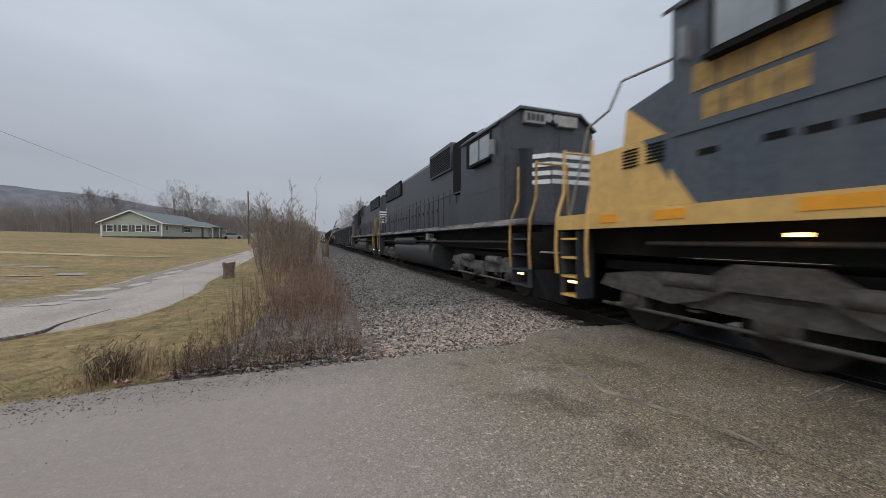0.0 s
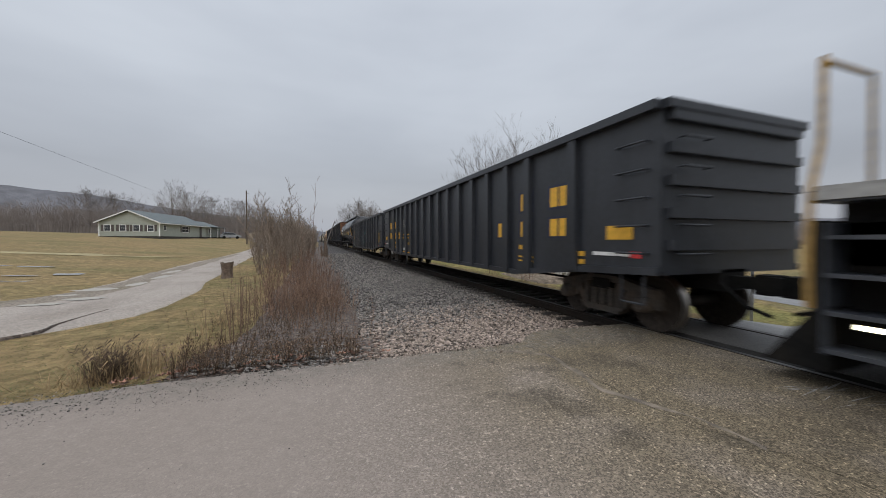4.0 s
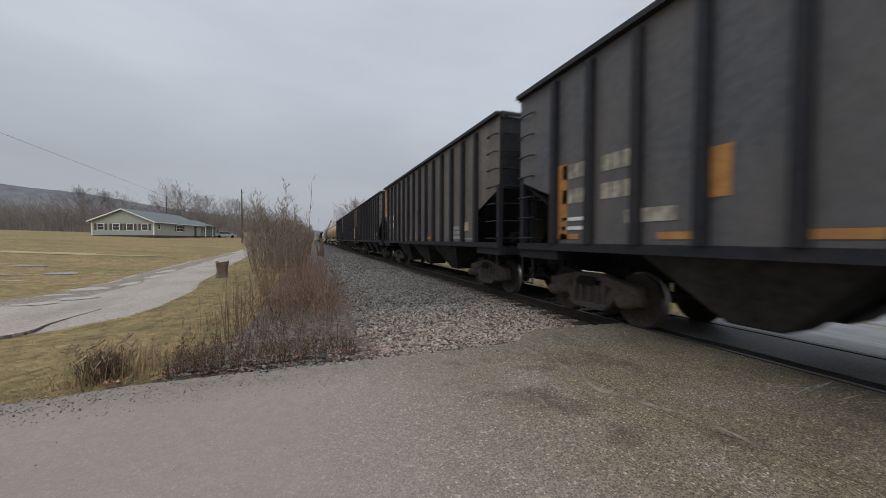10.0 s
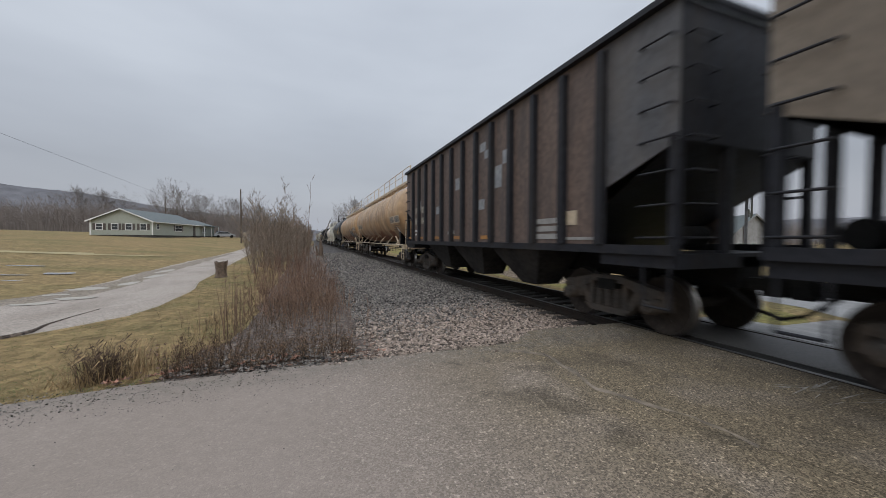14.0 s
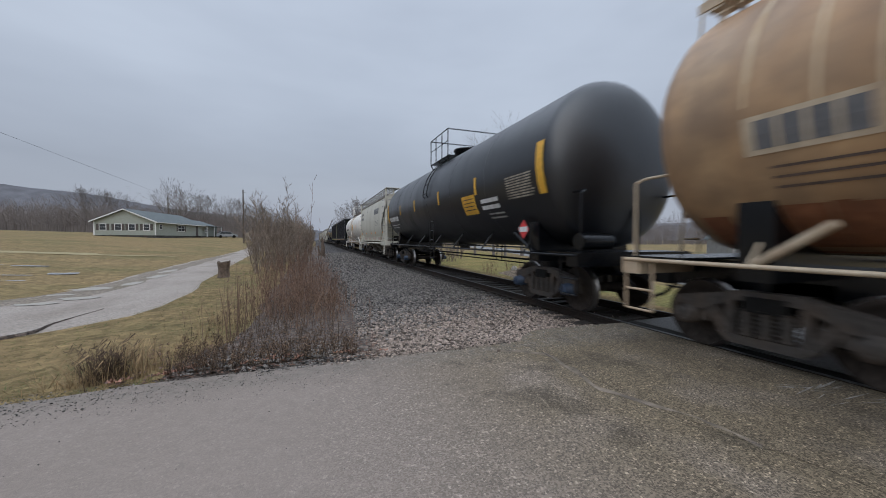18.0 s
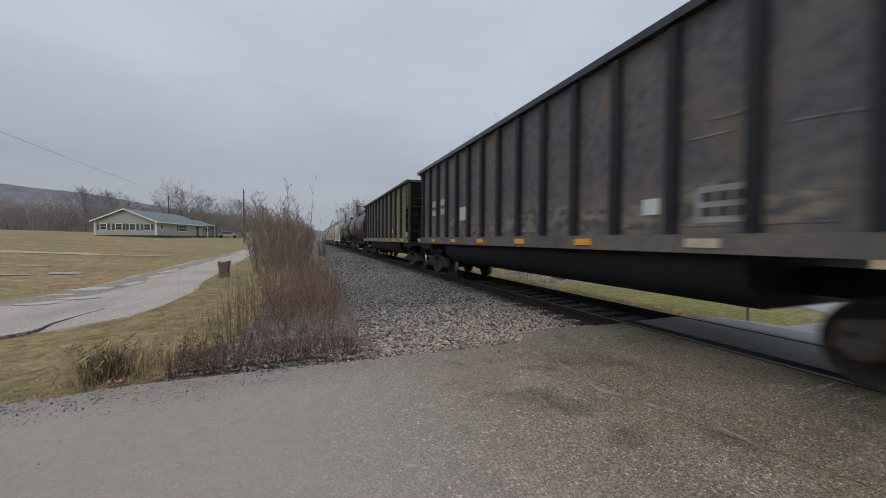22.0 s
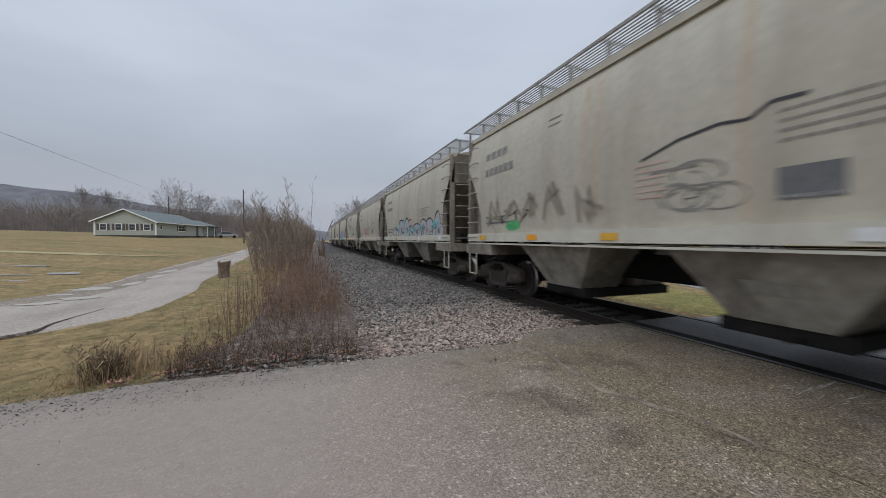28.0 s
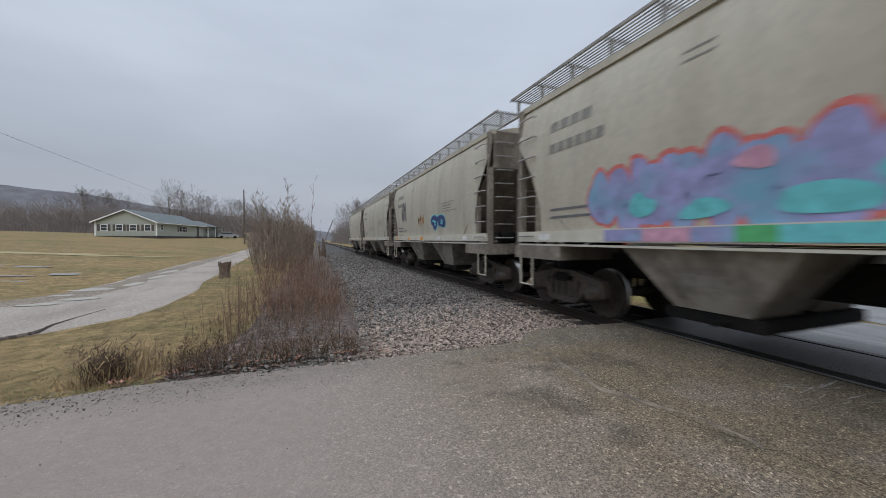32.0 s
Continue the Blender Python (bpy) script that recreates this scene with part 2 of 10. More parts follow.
STREAK = (2.2, 2.2, 0.35)
M = {
    "asphalt": material("asphalt", (0.252, 0.210, 0.178), 0.85, fine=9, vary=0.06, stain=(0.225, 0.187, 0.156), amount=0.6, stain_scale=(0.5, 0.3, 1), bump=0.004, bump_scale=160, spec=0.3),
    "litter": material("litter", (0.112, 0.088, 0.072), 0.95, fine=9, vary=0.4, stain=(0.068, 0.052, 0.042), amount=0.8, stain_scale=(2.5, 2.5, 1), bump=0.03, bump_scale=30, pebbles=34, pebble_span=(0.4, 1.7)),
    "straw": material("straw", (0.33, 0.27, 0.14), 0.95, fine=2, vary=0.2, stain=(0.25, 0.20, 0.095), amount=0.8, stain_scale=(0.5, 0.8, 1), bump=0.03, bump_scale=22),
    "tank_grey": material("tank_grey", (0.030, 0.032, 0.034), 0.5, fine=10, vary=0.3, stain=(0.062, 0.060, 0.058), amount=0.7, stain_scale=(1.2, 0.8, 1.6)),
    "truck_grey": material("truck_grey", (0.150, 0.142, 0.132), 0.8, metal=0.1, fine=18, vary=0.4, stain=(0.060, 0.052, 0.046), amount=0.8, stain_scale=(4, 4, 4)),
    "silt": material("silt", (0.335, 0.305, 0.258), 0.6, fine=5, vary=0.12, stain=(0.285, 0.255, 0.21), amount=0.6, stain_scale=(1.5, 1.5, 1)),
    "worn_line": material("worn_line", (0.34, 0.335, 0.32), 0.6, fine=12, vary=0.2, stain=(0.05, 0.05, 0.05), amount=0.95, stain_scale=(0.8, 0.8, 4), edge=(0.42, 0.62)),
    "dark_blue": material("dark_blue", (0.018, 0.022, 0.05), 0.5, fine=12, vary=0.2),
    "hopper_umber": material("hopper_umber", (0.146, 0.128, 0.110), 0.55, fine=10, vary=0.2, stain=(0.078, 0.068, 0.062), amount=0.8, stain_scale=(0.9, 0.9, 0.45), edge=(0.4, 0.68)),
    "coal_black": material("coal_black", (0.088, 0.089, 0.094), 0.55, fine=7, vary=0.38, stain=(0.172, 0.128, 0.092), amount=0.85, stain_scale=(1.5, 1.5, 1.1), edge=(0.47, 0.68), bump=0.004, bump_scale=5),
    "rust_run": material("rust_run", (0.66, 0.56, 0.42), 0.5, fine=6, vary=0.12, stain=(0.60, 0.42, 0.235), amount=0.9, stain_scale=(6, 6, 0.5), edge=(0.4, 0.62)),
    "faded_red": material("faded_red", (0.34, 0.13, 0.10), 0.65, fine=9, vary=0.25),
    "letter_faded": material("letter_faded", (0.235, 0.225, 0.20), 0.65, fine=12, vary=0.3),
    "faded_pink": material("faded_pink", (0.52, 0.40, 0.33), 0.6, fine=9, vary=0.15),
    "tan_run": material("tan_run", (0.36, 0.32, 0.25), 0.6, fine=6, vary=0.15, stain=(0.28, 0.22, 0.15), amount=0.9, stain_scale=(6, 6, 0.5), edge=(0.4, 0.62)),
    "faded": material("faded", (0.40, 0.365, 0.29), 0.6, fine=12, vary=0.25, stain=(0.12, 0.11, 0.095), amount=0.8, stain_scale=(5, 5, 3), edge=(0.45, 0.65)),
    "chute_black": material("chute_black", (0.030, 0.028, 0.027), 0.8, fine=10, vary=0.4, stain=(0.075, 0.066, 0.058), amount=0.7, stain_scale=(1.5, 1.5, 1.5), spec=0.2),
    "pale_green": material("pale_green", (0.42, 0.465, 0.39), 0.6, fine=8, vary=0.12),
    "hopper_frame": material("hopper_frame", (0.018, 0.019, 0.024), 0.55, fine=10, vary=0.35, stain=(0.042, 0.037, 0.033), amount=0.6, stain_scale=STREAK, spec=0.25),
    "brush_red": material("brush_red", (0.215, 0.140, 0.100), 0.95, fine=6, vary=0.3, by_island=0.45, spec=0.12),
    "grab_yellow": material("grab_yellow", (0.40, 0.25, 0.075), 0.6, fine=10, vary=0.25, stain=(0.14, 0.10, 0.05), amount=0.6, stain_scale=(4, 4, 4)),
    "wet_deck": material("wet_deck", (0.070, 0.066, 0.061), 0.5, fine=30, vary=0.3, stain=(0.140, 0.134, 0.126), amount=0.9, stain_scale=(1.8, 0.9, 1), bump=0.006, bump_scale=45, spec=0.3, pebbles=50, pebble_span=(0.75, 1.3), edge=(0.42, 0.66)),
    "far_road": material("far_road", (0.185, 0.182, 0.176), 0.45, fine=30, vary=0.2, stain=(0.125, 0.122, 0.116), amount=0.85, stain_scale=(0.8, 0.4, 1), bump=0.004, bump_scale=60, spec=0.4),
    "lane": material("lane", (0.318, 0.272, 0.230), 0.75, fine=30, vary=0.2, stain=(0.225, 0.188, 0.155), amount=0.85, stain_scale=(0.9, 0.35, 1), bump=0.012, bump_scale=40, pebbles=34, pebble_span=(0.82, 1.18)),
    # field puddles: the reflected sky is put into this pale base
    "water": material("water", (0.27, 0.262, 0.245), 0.15, fine=3, vary=0.15, stain=(0.20, 0.175, 0.125), amount=0.7, stain_scale=(1.5, 3, 1)),
    # dark base stands for the shaded gaps between the loose ballast stones
    "gravel": material("gravel", (0.085, 0.078, 0.074), 0.95, fine=5, vary=0.3, stain=(0.05, 0.045, 0.042), amount=0.7, stain_scale=(0.5, 0.4, 1), bump=0.05, bump_scale=18, pebbles=26, pebble_span=(0.3, 1.7), spec=0.2),
    "stone": material("stone", (0.150, 0.136, 0.122), 0.85, fine=20, vary=0.35, by_island=0.88, spec=0.3),
    "stone_tan": material("stone_tan", (0.232, 0.186, 0.152), 0.85, fine=20, vary=0.35, by_island=0.8, spec=0.3),
    "tie": material("tie", (0.045, 0.039, 0.034), 0.75, fine=25, vary=0.4, stain=(0.10, 0.092, 0.084), amount=0.6, stain_scale=(1.5, 5, 3), bump=0.008, bump_scale=40, by_object=0.4, spec=0.3),
    "rail": material("rail", (0.030, 0.024, 0.020), 0.75, metal=0.2, fine=30, vary=0.3, stain=(0.055, 0.036, 0.026), amount=0.6, spec=0.25),
    "railhead": material("railhead", (0.15, 0.145, 0.14), 0.5, metal=0.9, fine=60, vary=0.3),
    "steel_dark": material("steel_dark", (0.010, 0.0098, 0.0095), 0.8, fine=20, vary=0.35, stain=(0.028, 0.024, 0.020), amount=0.6, stain_scale=(2, 2, 2), spec=0.15),
    "truck_steel": material("truck_steel", (0.06, 0.052, 0.045), 0.8, metal=0.2, fine=18, vary=0.4, stain=(0.12, 0.085, 0.06), amount=0.6, stain_scale=(3, 3, 3)),
    "wheel": material("wheel", (0.048, 0.038, 0.031), 0.75, metal=0.2, fine=15, vary=0.3, stain=(0.028, 0.023, 0.020), amount=0.7, stain_scale=(4, 4, 4), spec=0.3),
    "tread": material("tread", (0.35, 0.34, 0.33), 0.35, metal=1.0, fine=30, vary=0.15),
    "cap_blue": material("cap_blue", (0.035, 0.055, 0.095), 0.5, fine=20, vary=0.2),
    "black": material("black", (0.0145, 0.0170, 0.0220), 0.26, fine=12, vary=0.25, stain=(0.033, 0.035, 0.039), amount=0.5, stain_scale=STREAK),
    "loco_black": material("loco_black", (0.042, 0.047, 0.057), 0.42, fine=12, vary=0.3, stain=(0.095, 0.098, 0.105), amount=0.7, stain_scale=(2.4, 2.4, 0.45), edge=(0.45, 0.74)),
    "hopper_grey": material("hopper_grey", (0.225, 0.185, 0.140), 0.6, fine=10, vary=0.2, stain=(0.125, 0.100, 0.080), amount=0.85, stain_scale=(0.8, 0.8, 0.5), edge=(0.4, 0.68)),
    "hopper_brown": material("hopper_brown", (0.136, 0.096, 0.077), 0.68, fine=10, vary=0.3, stain=(0.070, 0.063, 0.063), amount=0.75, stain_scale=STREAK),
    "hopper_dark": material("hopper_dark", (0.084, 0.084, 0.090), 0.5, fine=10, vary=0.25, stain=(0.135, 0.118, 0.105), amount=0.75, stain_scale=(1.1, 1.1, 0.5), edge=(0.4, 0.68)),
    "orange_panel": material("orange_panel", (0.42, 0.20, 0.055), 0.6, fine=10, vary=0.2, stain=(0.20, 0.09, 0.05), amount=0.7, stain_scale=STREAK),
    "rust": material("rust", (0.17, 0.075, 0.04), 0.8, fine=14, vary=0.35, stain=(0.07, 0.04, 0.03), amount=0.8, stain_scale=STREAK),
    "orange_tank": material("orange_tank", (0.60, 0.40, 0.215), 0.4, fine=8, vary=0.1, stain=(0.46, 0.245, 0.105), amount=0.9, stain_scale=(0.9, 0.9, 0.22), edge=(0.36, 0.66)),
    "cream": material("cream", (0.55, 0.45, 0.32), 0.5, fine=10, vary=0.15, stain=(0.35, 0.2, 0.1), amount=0.6, stain_scale=STREAK),
    "white_tank": material("white_tank", (0.72, 0.69, 0.635), 0.42, fine=8, vary=0.06, stain=(0.55, 0.48, 0.38), amount=0.55, stain_scale=(1.2, 1.2, 0.25)),
    "hopper_tan": material("hopper_tan", (0.485, 0.452, 0.364), 0.55, fine=9, vary=0.09, stain=(0.35, 0.31, 0.24), amount=0.7, stain_scale=(1.5, 1.5, 0.25)),
    # hopper bays: dirt and underside shadow mixed in one darker tone
    "bay_dirty": material("bay_dirty", (0.315, 0.285, 0.230), 0.7, fine=9, vary=0.2, stain=(0.165, 0.145, 0.115), amount=0.85, stain_scale=(1.5, 1.5, 0.8), edge=(0.4, 0.66)),
    "hopper_white": material("hopper_white", (0.575, 0.55, 0.465), 0.5, fine=9, vary=0.07, stain=(0.43, 0.395, 0.32), amount=0.55, stain_scale=(1.5, 1.5, 0.25)),
    "gon_green": material("gon_green", (0.022, 0.034, 0.017), 0.55, fine=10, vary=0.3, stain=(0.012, 0.013, 0.012), amount=0.8, stain_scale=STREAK),
    "olive": material("olive", (0.215, 0.200, 0.085), 0.6, fine=10, vary=0.25, stain=(0.115, 0.112, 0.062), amount=0.75, stain_scale=STREAK),
    "loco_yellow": material("loco_yellow", (0.70, 0.445, 0.140), 0.45, fine=8, vary=0.12, stain=(0.50, 0.30, 0.10), amount=0.5, stain_scale=STREAK),
    "loco_navy": material("loco_navy", (0.074, 0.088, 0.110), 0.45, fine=10, vary=0.2, stain=(0.115, 0.12, 0.13), amount=0.6, stain_scale=STREAK),
    "mustard": material("mustard", (0.36, 0.22, 0.045), 0.55, fine=12, vary=0.25, stain=(0.16, 0.10, 0.03), amount=0.6, stain_scale=STREAK),
    "yellow": material("yellow", (0.75, 0.42, 0.04), 0.5, fine=12, vary=0.15, stain=(0.4, 0.2, 0.03), amount=0.4, stain_scale=STREAK),
    "amber": material("amber", (0.85, 0.36, 0.02), 0.4, fine=12, vary=0.1),
    "white": material("white", (0.72, 0.72, 0.70), 0.5, fine=12, vary=0.12, stain=(0.4, 0.38, 0.35), amount=0.5, stain_scale=STREAK),
    "grey_line": material("grey_line", (0.33, 0.32, 0.30), 0.6, fine=12, vary=0.2, stain=(0.12, 0.11, 0.10), amount=0.7, stain_scale=(3, 3, 3)),
    "letter_dark": material("letter_dark", (0.04, 0.04, 0.045), 0.6, fine=12, vary=0.2),
    "letter_grey": material("letter_grey", (0.15, 0.15, 0.155), 0.6, fine=12, vary=0.2),
    "blue": material("blue", (0.035, 0.055, 0.18), 0.5, fine=12, vary=0.2),
    "red": material("red", (0.62, 0.05, 0.05), 0.5, fine=12, vary=0.15),
    "spray_red": material("spray_red", (0.58, 0.16, 0.14), 0.6, fine=9, vary=0.2),
    "spray_purple": material("spray_purple", (0.31, 0.31, 0.54), 0.6, fine=6, vary=0.2, stain=(0.17, 0.40, 0.53), amount=0.9, stain_scale=(1.4, 1.4, 2.2)),
    "spray_pink": material("spray_pink", (0.55, 0.30, 0.40), 0.6, fine=8, vary=0.25),
    "spray_teal": material("spray_teal", (0.06, 0.30, 0.26), 0.55, fine=8, vary=0.3, stain=(0.03, 0.17, 0.15), amount=0.7),
    "spray_cyan": material("spray_cyan", (0.15, 0.52, 0.55), 0.55, fine=8, vary=0.2),
    "spray_grey": material("spray_grey", (0.27, 0.28, 0.29), 0.6, fine=8, vary=0.25),
    "spray_silver": material("spray_silver", (0.42, 0.43, 0.44), 0.5, fine=8, vary=0.2),
    "spray_green": material("spray_green", (0.10, 0.42, 0.16), 0.55, fine=8, vary=0.2),
    "grass": material("grass", (0.240, 0.172, 0.082), 0.95, fine=2.2, vary=0.25, stain=(0.142, 0.132, 0.056), amount=0.9, stain_scale=(0.13, 0.26, 0.2), bump=0.05, bump_scale=22, spec=0.2, pebbles=9, pebble_span=(0.72, 1.28)),
    "blade_green": material("blade_green", (0.185, 0.150, 0.075), 0.9, fine=3, vary=0.3, stain=(0.080, 0.104, 0.038), amount=0.95, stain_scale=(1.6, 1.6, 1.6), by_island=0.55, spec=0.2, edge=(0.38, 0.6)),
    "blade": material("blade", (0.205, 0.170, 0.082), 0.9, fine=3, vary=0.3, stain=(0.092, 0.116, 0.042), amount=0.95, stain_scale=(1.1, 1.1, 1.1), by_island=0.45, spec=0.2, edge=(0.38, 0.6)),
    "weed": material("weed", (0.165, 0.128, 0.098), 0.95, fine=4, vary=0.3, by_island=0.5, spec=0.15),
    "twig": material("twig", (0.190, 0.126, 0.094), 0.95, fine=6, vary=0.3, by_island=0.45, spec=0.12),
    "leaf": material("leaf", (0.130, 0.078, 0.055), 0.85, fine=8, vary=0.3, by_island=0.5),
    "bark": material("bark", (0.175, 0.155, 0.142), 0.9, fine=10, vary=0.25),
    # woods: base colour lightened in place of distance haze
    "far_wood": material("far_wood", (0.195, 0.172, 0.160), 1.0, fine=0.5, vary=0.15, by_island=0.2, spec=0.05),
    # ridge: the haze is put into this pale blue-grey base
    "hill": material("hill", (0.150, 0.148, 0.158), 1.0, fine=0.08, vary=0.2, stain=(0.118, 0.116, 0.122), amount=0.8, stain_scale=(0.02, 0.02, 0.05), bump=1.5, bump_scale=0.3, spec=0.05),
    # siding: green paled further, with distance haze in the colour
    "siding": material("siding", (0.345, 0.365, 0.315), 0.75, fine=3, vary=0.06, stain=(0.31, 0.335, 0.28), amount=0.4),
    "roof": material("roof", (0.120, 0.138, 0.138), 0.85, fine=12, vary=0.2, stain=(0.095, 0.11, 0.108), amount=0.6),
    "trim": material("trim", (0.72, 0.72, 0.70), 0.6, fine=5, vary=0.05),
    "shutter": material("shutter", (0.075, 0.062, 0.055), 0.6, fine=12, vary=0.15),
    "galvanised": material("galvanised", (0.33, 0.335, 0.34), 0.5, metal=0.6, fine=14, vary=0.2, stain=(0.2, 0.19, 0.18), amount=0.5),
    "pole": material("pole", (0.11, 0.085, 0.065), 0.9, fine=8, vary=0.3, stain=(0.06, 0.05, 0.04), amount=0.6, stain_scale=STREAK),
    "glass": material("glass", (0.05, 0.055, 0.06), 0.08, fine=3, vary=0.1),
    "cab_glass": material("cab_glass", (0.33, 0.36, 0.38), 0.1, fine=3, vary=0.1),
    "stump": material("stump", (0.13, 0.095, 0.07), 0.9, fine=12, vary=0.4, bump=0.03, bump_scale=20),
    "lane_rough": material("lane_rough", (0.215, 0.178, 0.138), 0.9, fine=14, vary=0.25, stain=(0.165, 0.138, 0.092), amount=0.8, stain_scale=(1.2, 0.5, 1), bump=0.02, bump_scale=30, pebbles=22, pebble_span=(0.7, 1.3)),
    "flangeway": material("flangeway", (0.020, 0.019, 0.018), 0.75, fine=20, vary=0.4, stain=(0.055, 0.05, 0.045), amount=0.6, stain_scale=(6, 1.5, 3), spec=0.25),
    "scrape": material("scrape", (0.27, 0.26, 0.245), 0.7, fine=30, vary=0.3, stain=(0.12, 0.10, 0.075), amount=0.9, stain_scale=(9, 14, 3), edge=(0.4, 0.62)),
    "twig_tan": material("twig_tan", (0.235, 0.188, 0.148), 0.95, fine=6, vary=0.25, by_island=0.35, spec=0.12),
    "weed_dark": material("weed_dark", (0.086, 0.061, 0.044), 0.95, fine=6, vary=0.3, by_island=0.45, spec=0.12),
    "weed_head": material("weed_head", (0.170, 0.118, 0.078), 0.95, fine=6, vary=0.3, by_island=0.7, spec=0.12),
    "dead_grass": material("dead_grass", (0.300, 0.212, 0.118), 0.95, fine=6, vary=0.25, by_island=0.4, spec=0.15),
    "stalk": material("stalk", (0.175, 0.118, 0.085), 0.9, fine=8, vary=0.3, by_island=0.3, spec=0.2),
    "oak_leaf": material("oak_leaf", (0.300, 0.160, 0.112), 0.8, fine=14, vary=0.3, by_island=0.35, spec=0.3),
    "gondola_black": material("gondola_black", (0.0216, 0.0245, 0.0302), 0.36, fine=12, vary=0.25, stain=(0.050, 0.054, 0.062), amount=0.6, stain_scale=STREAK, edge=(0.4, 0.7)),
    "tank_black": material("tank_black", (0.0050, 0.0058, 0.0075), 0.19, fine=12, vary=0.3, stain=(0.010, 0.0105, 0.012), amount=0.6, stain_scale=(1.2, 1.2, 0.4), spec=0.42),
    "verge_grass": material("verge_grass", (0.250, 0.190, 0.072), 0.95, fine=2.2, vary=0.25, stain=(0.165, 0.158, 0.052), amount=0.9, stain_scale=(0.3, 0.4, 0.3), bump=0.05, bump_scale=22, spec=0.2, pebbles=12, pebble_span=(0.72, 1.28), edge=(0.38, 0.6)),
    "bank_earth": material("bank_earth", (0.205, 0.160, 0.115), 0.95, fine=6, vary=0.3, stain=(0.13, 0.098, 0.072), amount=0.8, stain_scale=(1.5, 1.5, 1.5), bump=0.04, bump_scale=14, spec=0.2, pebbles=9, pebble_span=(0.6, 1.4)),
    "pale_stone": material("pale_stone", (0.36, 0.335, 0.295), 0.85, fine=9, vary=0.3, stain=(0.20, 0.175, 0.145), amount=0.7, stain_scale=(3, 3, 3), bump=0.01, bump_scale=20, by_object=0.35, spec=0.2),
    "rust_low": material("rust_low", (0.285, 0.120, 0.058), 0.6, fine=8, vary=0.25, stain=(0.17, 0.075, 0.042), amount=0.8, stain_scale=(3, 3, 1)),
    "cream_run": material("cream_run", (0.66, 0.52, 0.34), 0.45, fine=8, vary=0.1, stain=(0.58, 0.40, 0.22), amount=0.8, stain_scale=(4, 4, 0.6)),
    "tank_satin": material("tank_satin", (0.0042, 0.0058, 0.0092), 0.33, fine=12, vary=0.25, stain=(0.009, 0.0105, 0.013), amount=0.6, stain_scale=(1.2, 1.2, 0.4), spec=0.9),
    # recessed hopper ends: brown dirt plus the recess's shadow in the colour
    "end_dirty": material("end_dirty", (0.235, 0.205, 0.165), 0.75, fine=9, vary=0.25, stain=(0.105, 0.088, 0.072), amount=0.85, stain_scale=(1.5, 1.5, 0.6), edge=(0.4, 0.66)),
    "scuff": material("scuff", (0.215, 0.178, 0.135), 0.7, fine=14, vary=0.3, stain=(0.085, 0.082, 0.084), amount=1.0, stain_scale=(4, 4, 7), edge=(0.42, 0.58)),
    "rust_faint": material("rust_faint", (0.50, 0.405, 0.30), 0.55, fine=8, vary=0.12, stain=(0.47, 0.42, 0.335), amount=0.9, stain_scale=(5, 5, 0.6), edge=(0.4, 0.6)),
    "spray_rust": material("spray_rust", (0.30, 0.16, 0.085), 0.7, fine=18, vary=0.35, stain=(0.12, 0.085, 0.07), amount=0.9, stain_scale=(6, 6, 5), edge=(0.45, 0.6)),
    "bay_pale": material("bay_pale", (0.285, 0.265, 0.225), 0.7, fine=8, vary=0.22, stain=(0.115, 0.10, 0.082), amount=0.85, stain_scale=(2.2, 2.2, 1.4), edge=(0.42, 0.66)),
    "gon_dark": material("gon_dark", (0.012, 0.017, 0.011), 0.6, fine=10, vary=0.3, stain=(0.006, 0.0065, 0.0062), amount=0.8, stain_scale=STREAK, spec=0.3),
    "seam": material("seam", (0.235, 0.195, 0.150), 0.9, fine=20, vary=0.3, stain=(0.12, 0.10, 0.08), amount=0.9, stain_scale=(5, 5, 2), edge=(0.42, 0.6), bump=0.004, bump_scale=90, spec=0.2),
    "truck_brown": material("truck_brown", (0.098, 0.086, 0.076), 0.8, metal=0.1, fine=18, vary=0.4, stain=(0.045, 0.039, 0.035), amount=0.8, stain_scale=(4, 4, 4)),
    "tan_rust": material("tan_rust", (0.42, 0.265, 0.15), 0.6, fine=8, vary=0.25, stain=(0.58, 0.46, 0.33), amount=0.9, stain_scale=(6, 6, 0.6), edge=(0.42, 0.6)),
    "lit_lamp": glow("lit_lamp", (1.0, 0.62, 0.22), 5.0),
    "lit_white": glow("lit_white", (1.0, 0.9, 0.65), 4.0),
}

gritty(M["asphalt"], "X", -0.2, 2.9, (0.147, 0.116, 0.075), 1.0, 1.1, (0.05, 0.5))
gritty(M["asphalt"], "X", 2.6, 5.0, (0.092, 0.074, 0.050), 0.8, 1.3, (0.2, 0.65))
gritty(M["asphalt"], "X", 0.6, 2.0, (0.070, 0.057, 0.040), 0.75, 1.6, (0.54, 0.68))
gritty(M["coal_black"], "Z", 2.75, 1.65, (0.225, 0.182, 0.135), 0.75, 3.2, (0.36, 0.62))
gritty(M["orange_tank"], "Z", 3.5, 1.7, (0.225, 0.148, 0.092), 0.85, 1.4, (0.25, 0.65))
gritty(M["asphalt"], "Y", 3.75, 4.3, (0.165, 0.145, 0.120), 0.7, 9.0, (0.35, 0.6))
chippings(M["asphalt"], 92, (0.50, 1.50), 64, 0.13, 2.3, (-0.2, 2.3, 0.13))


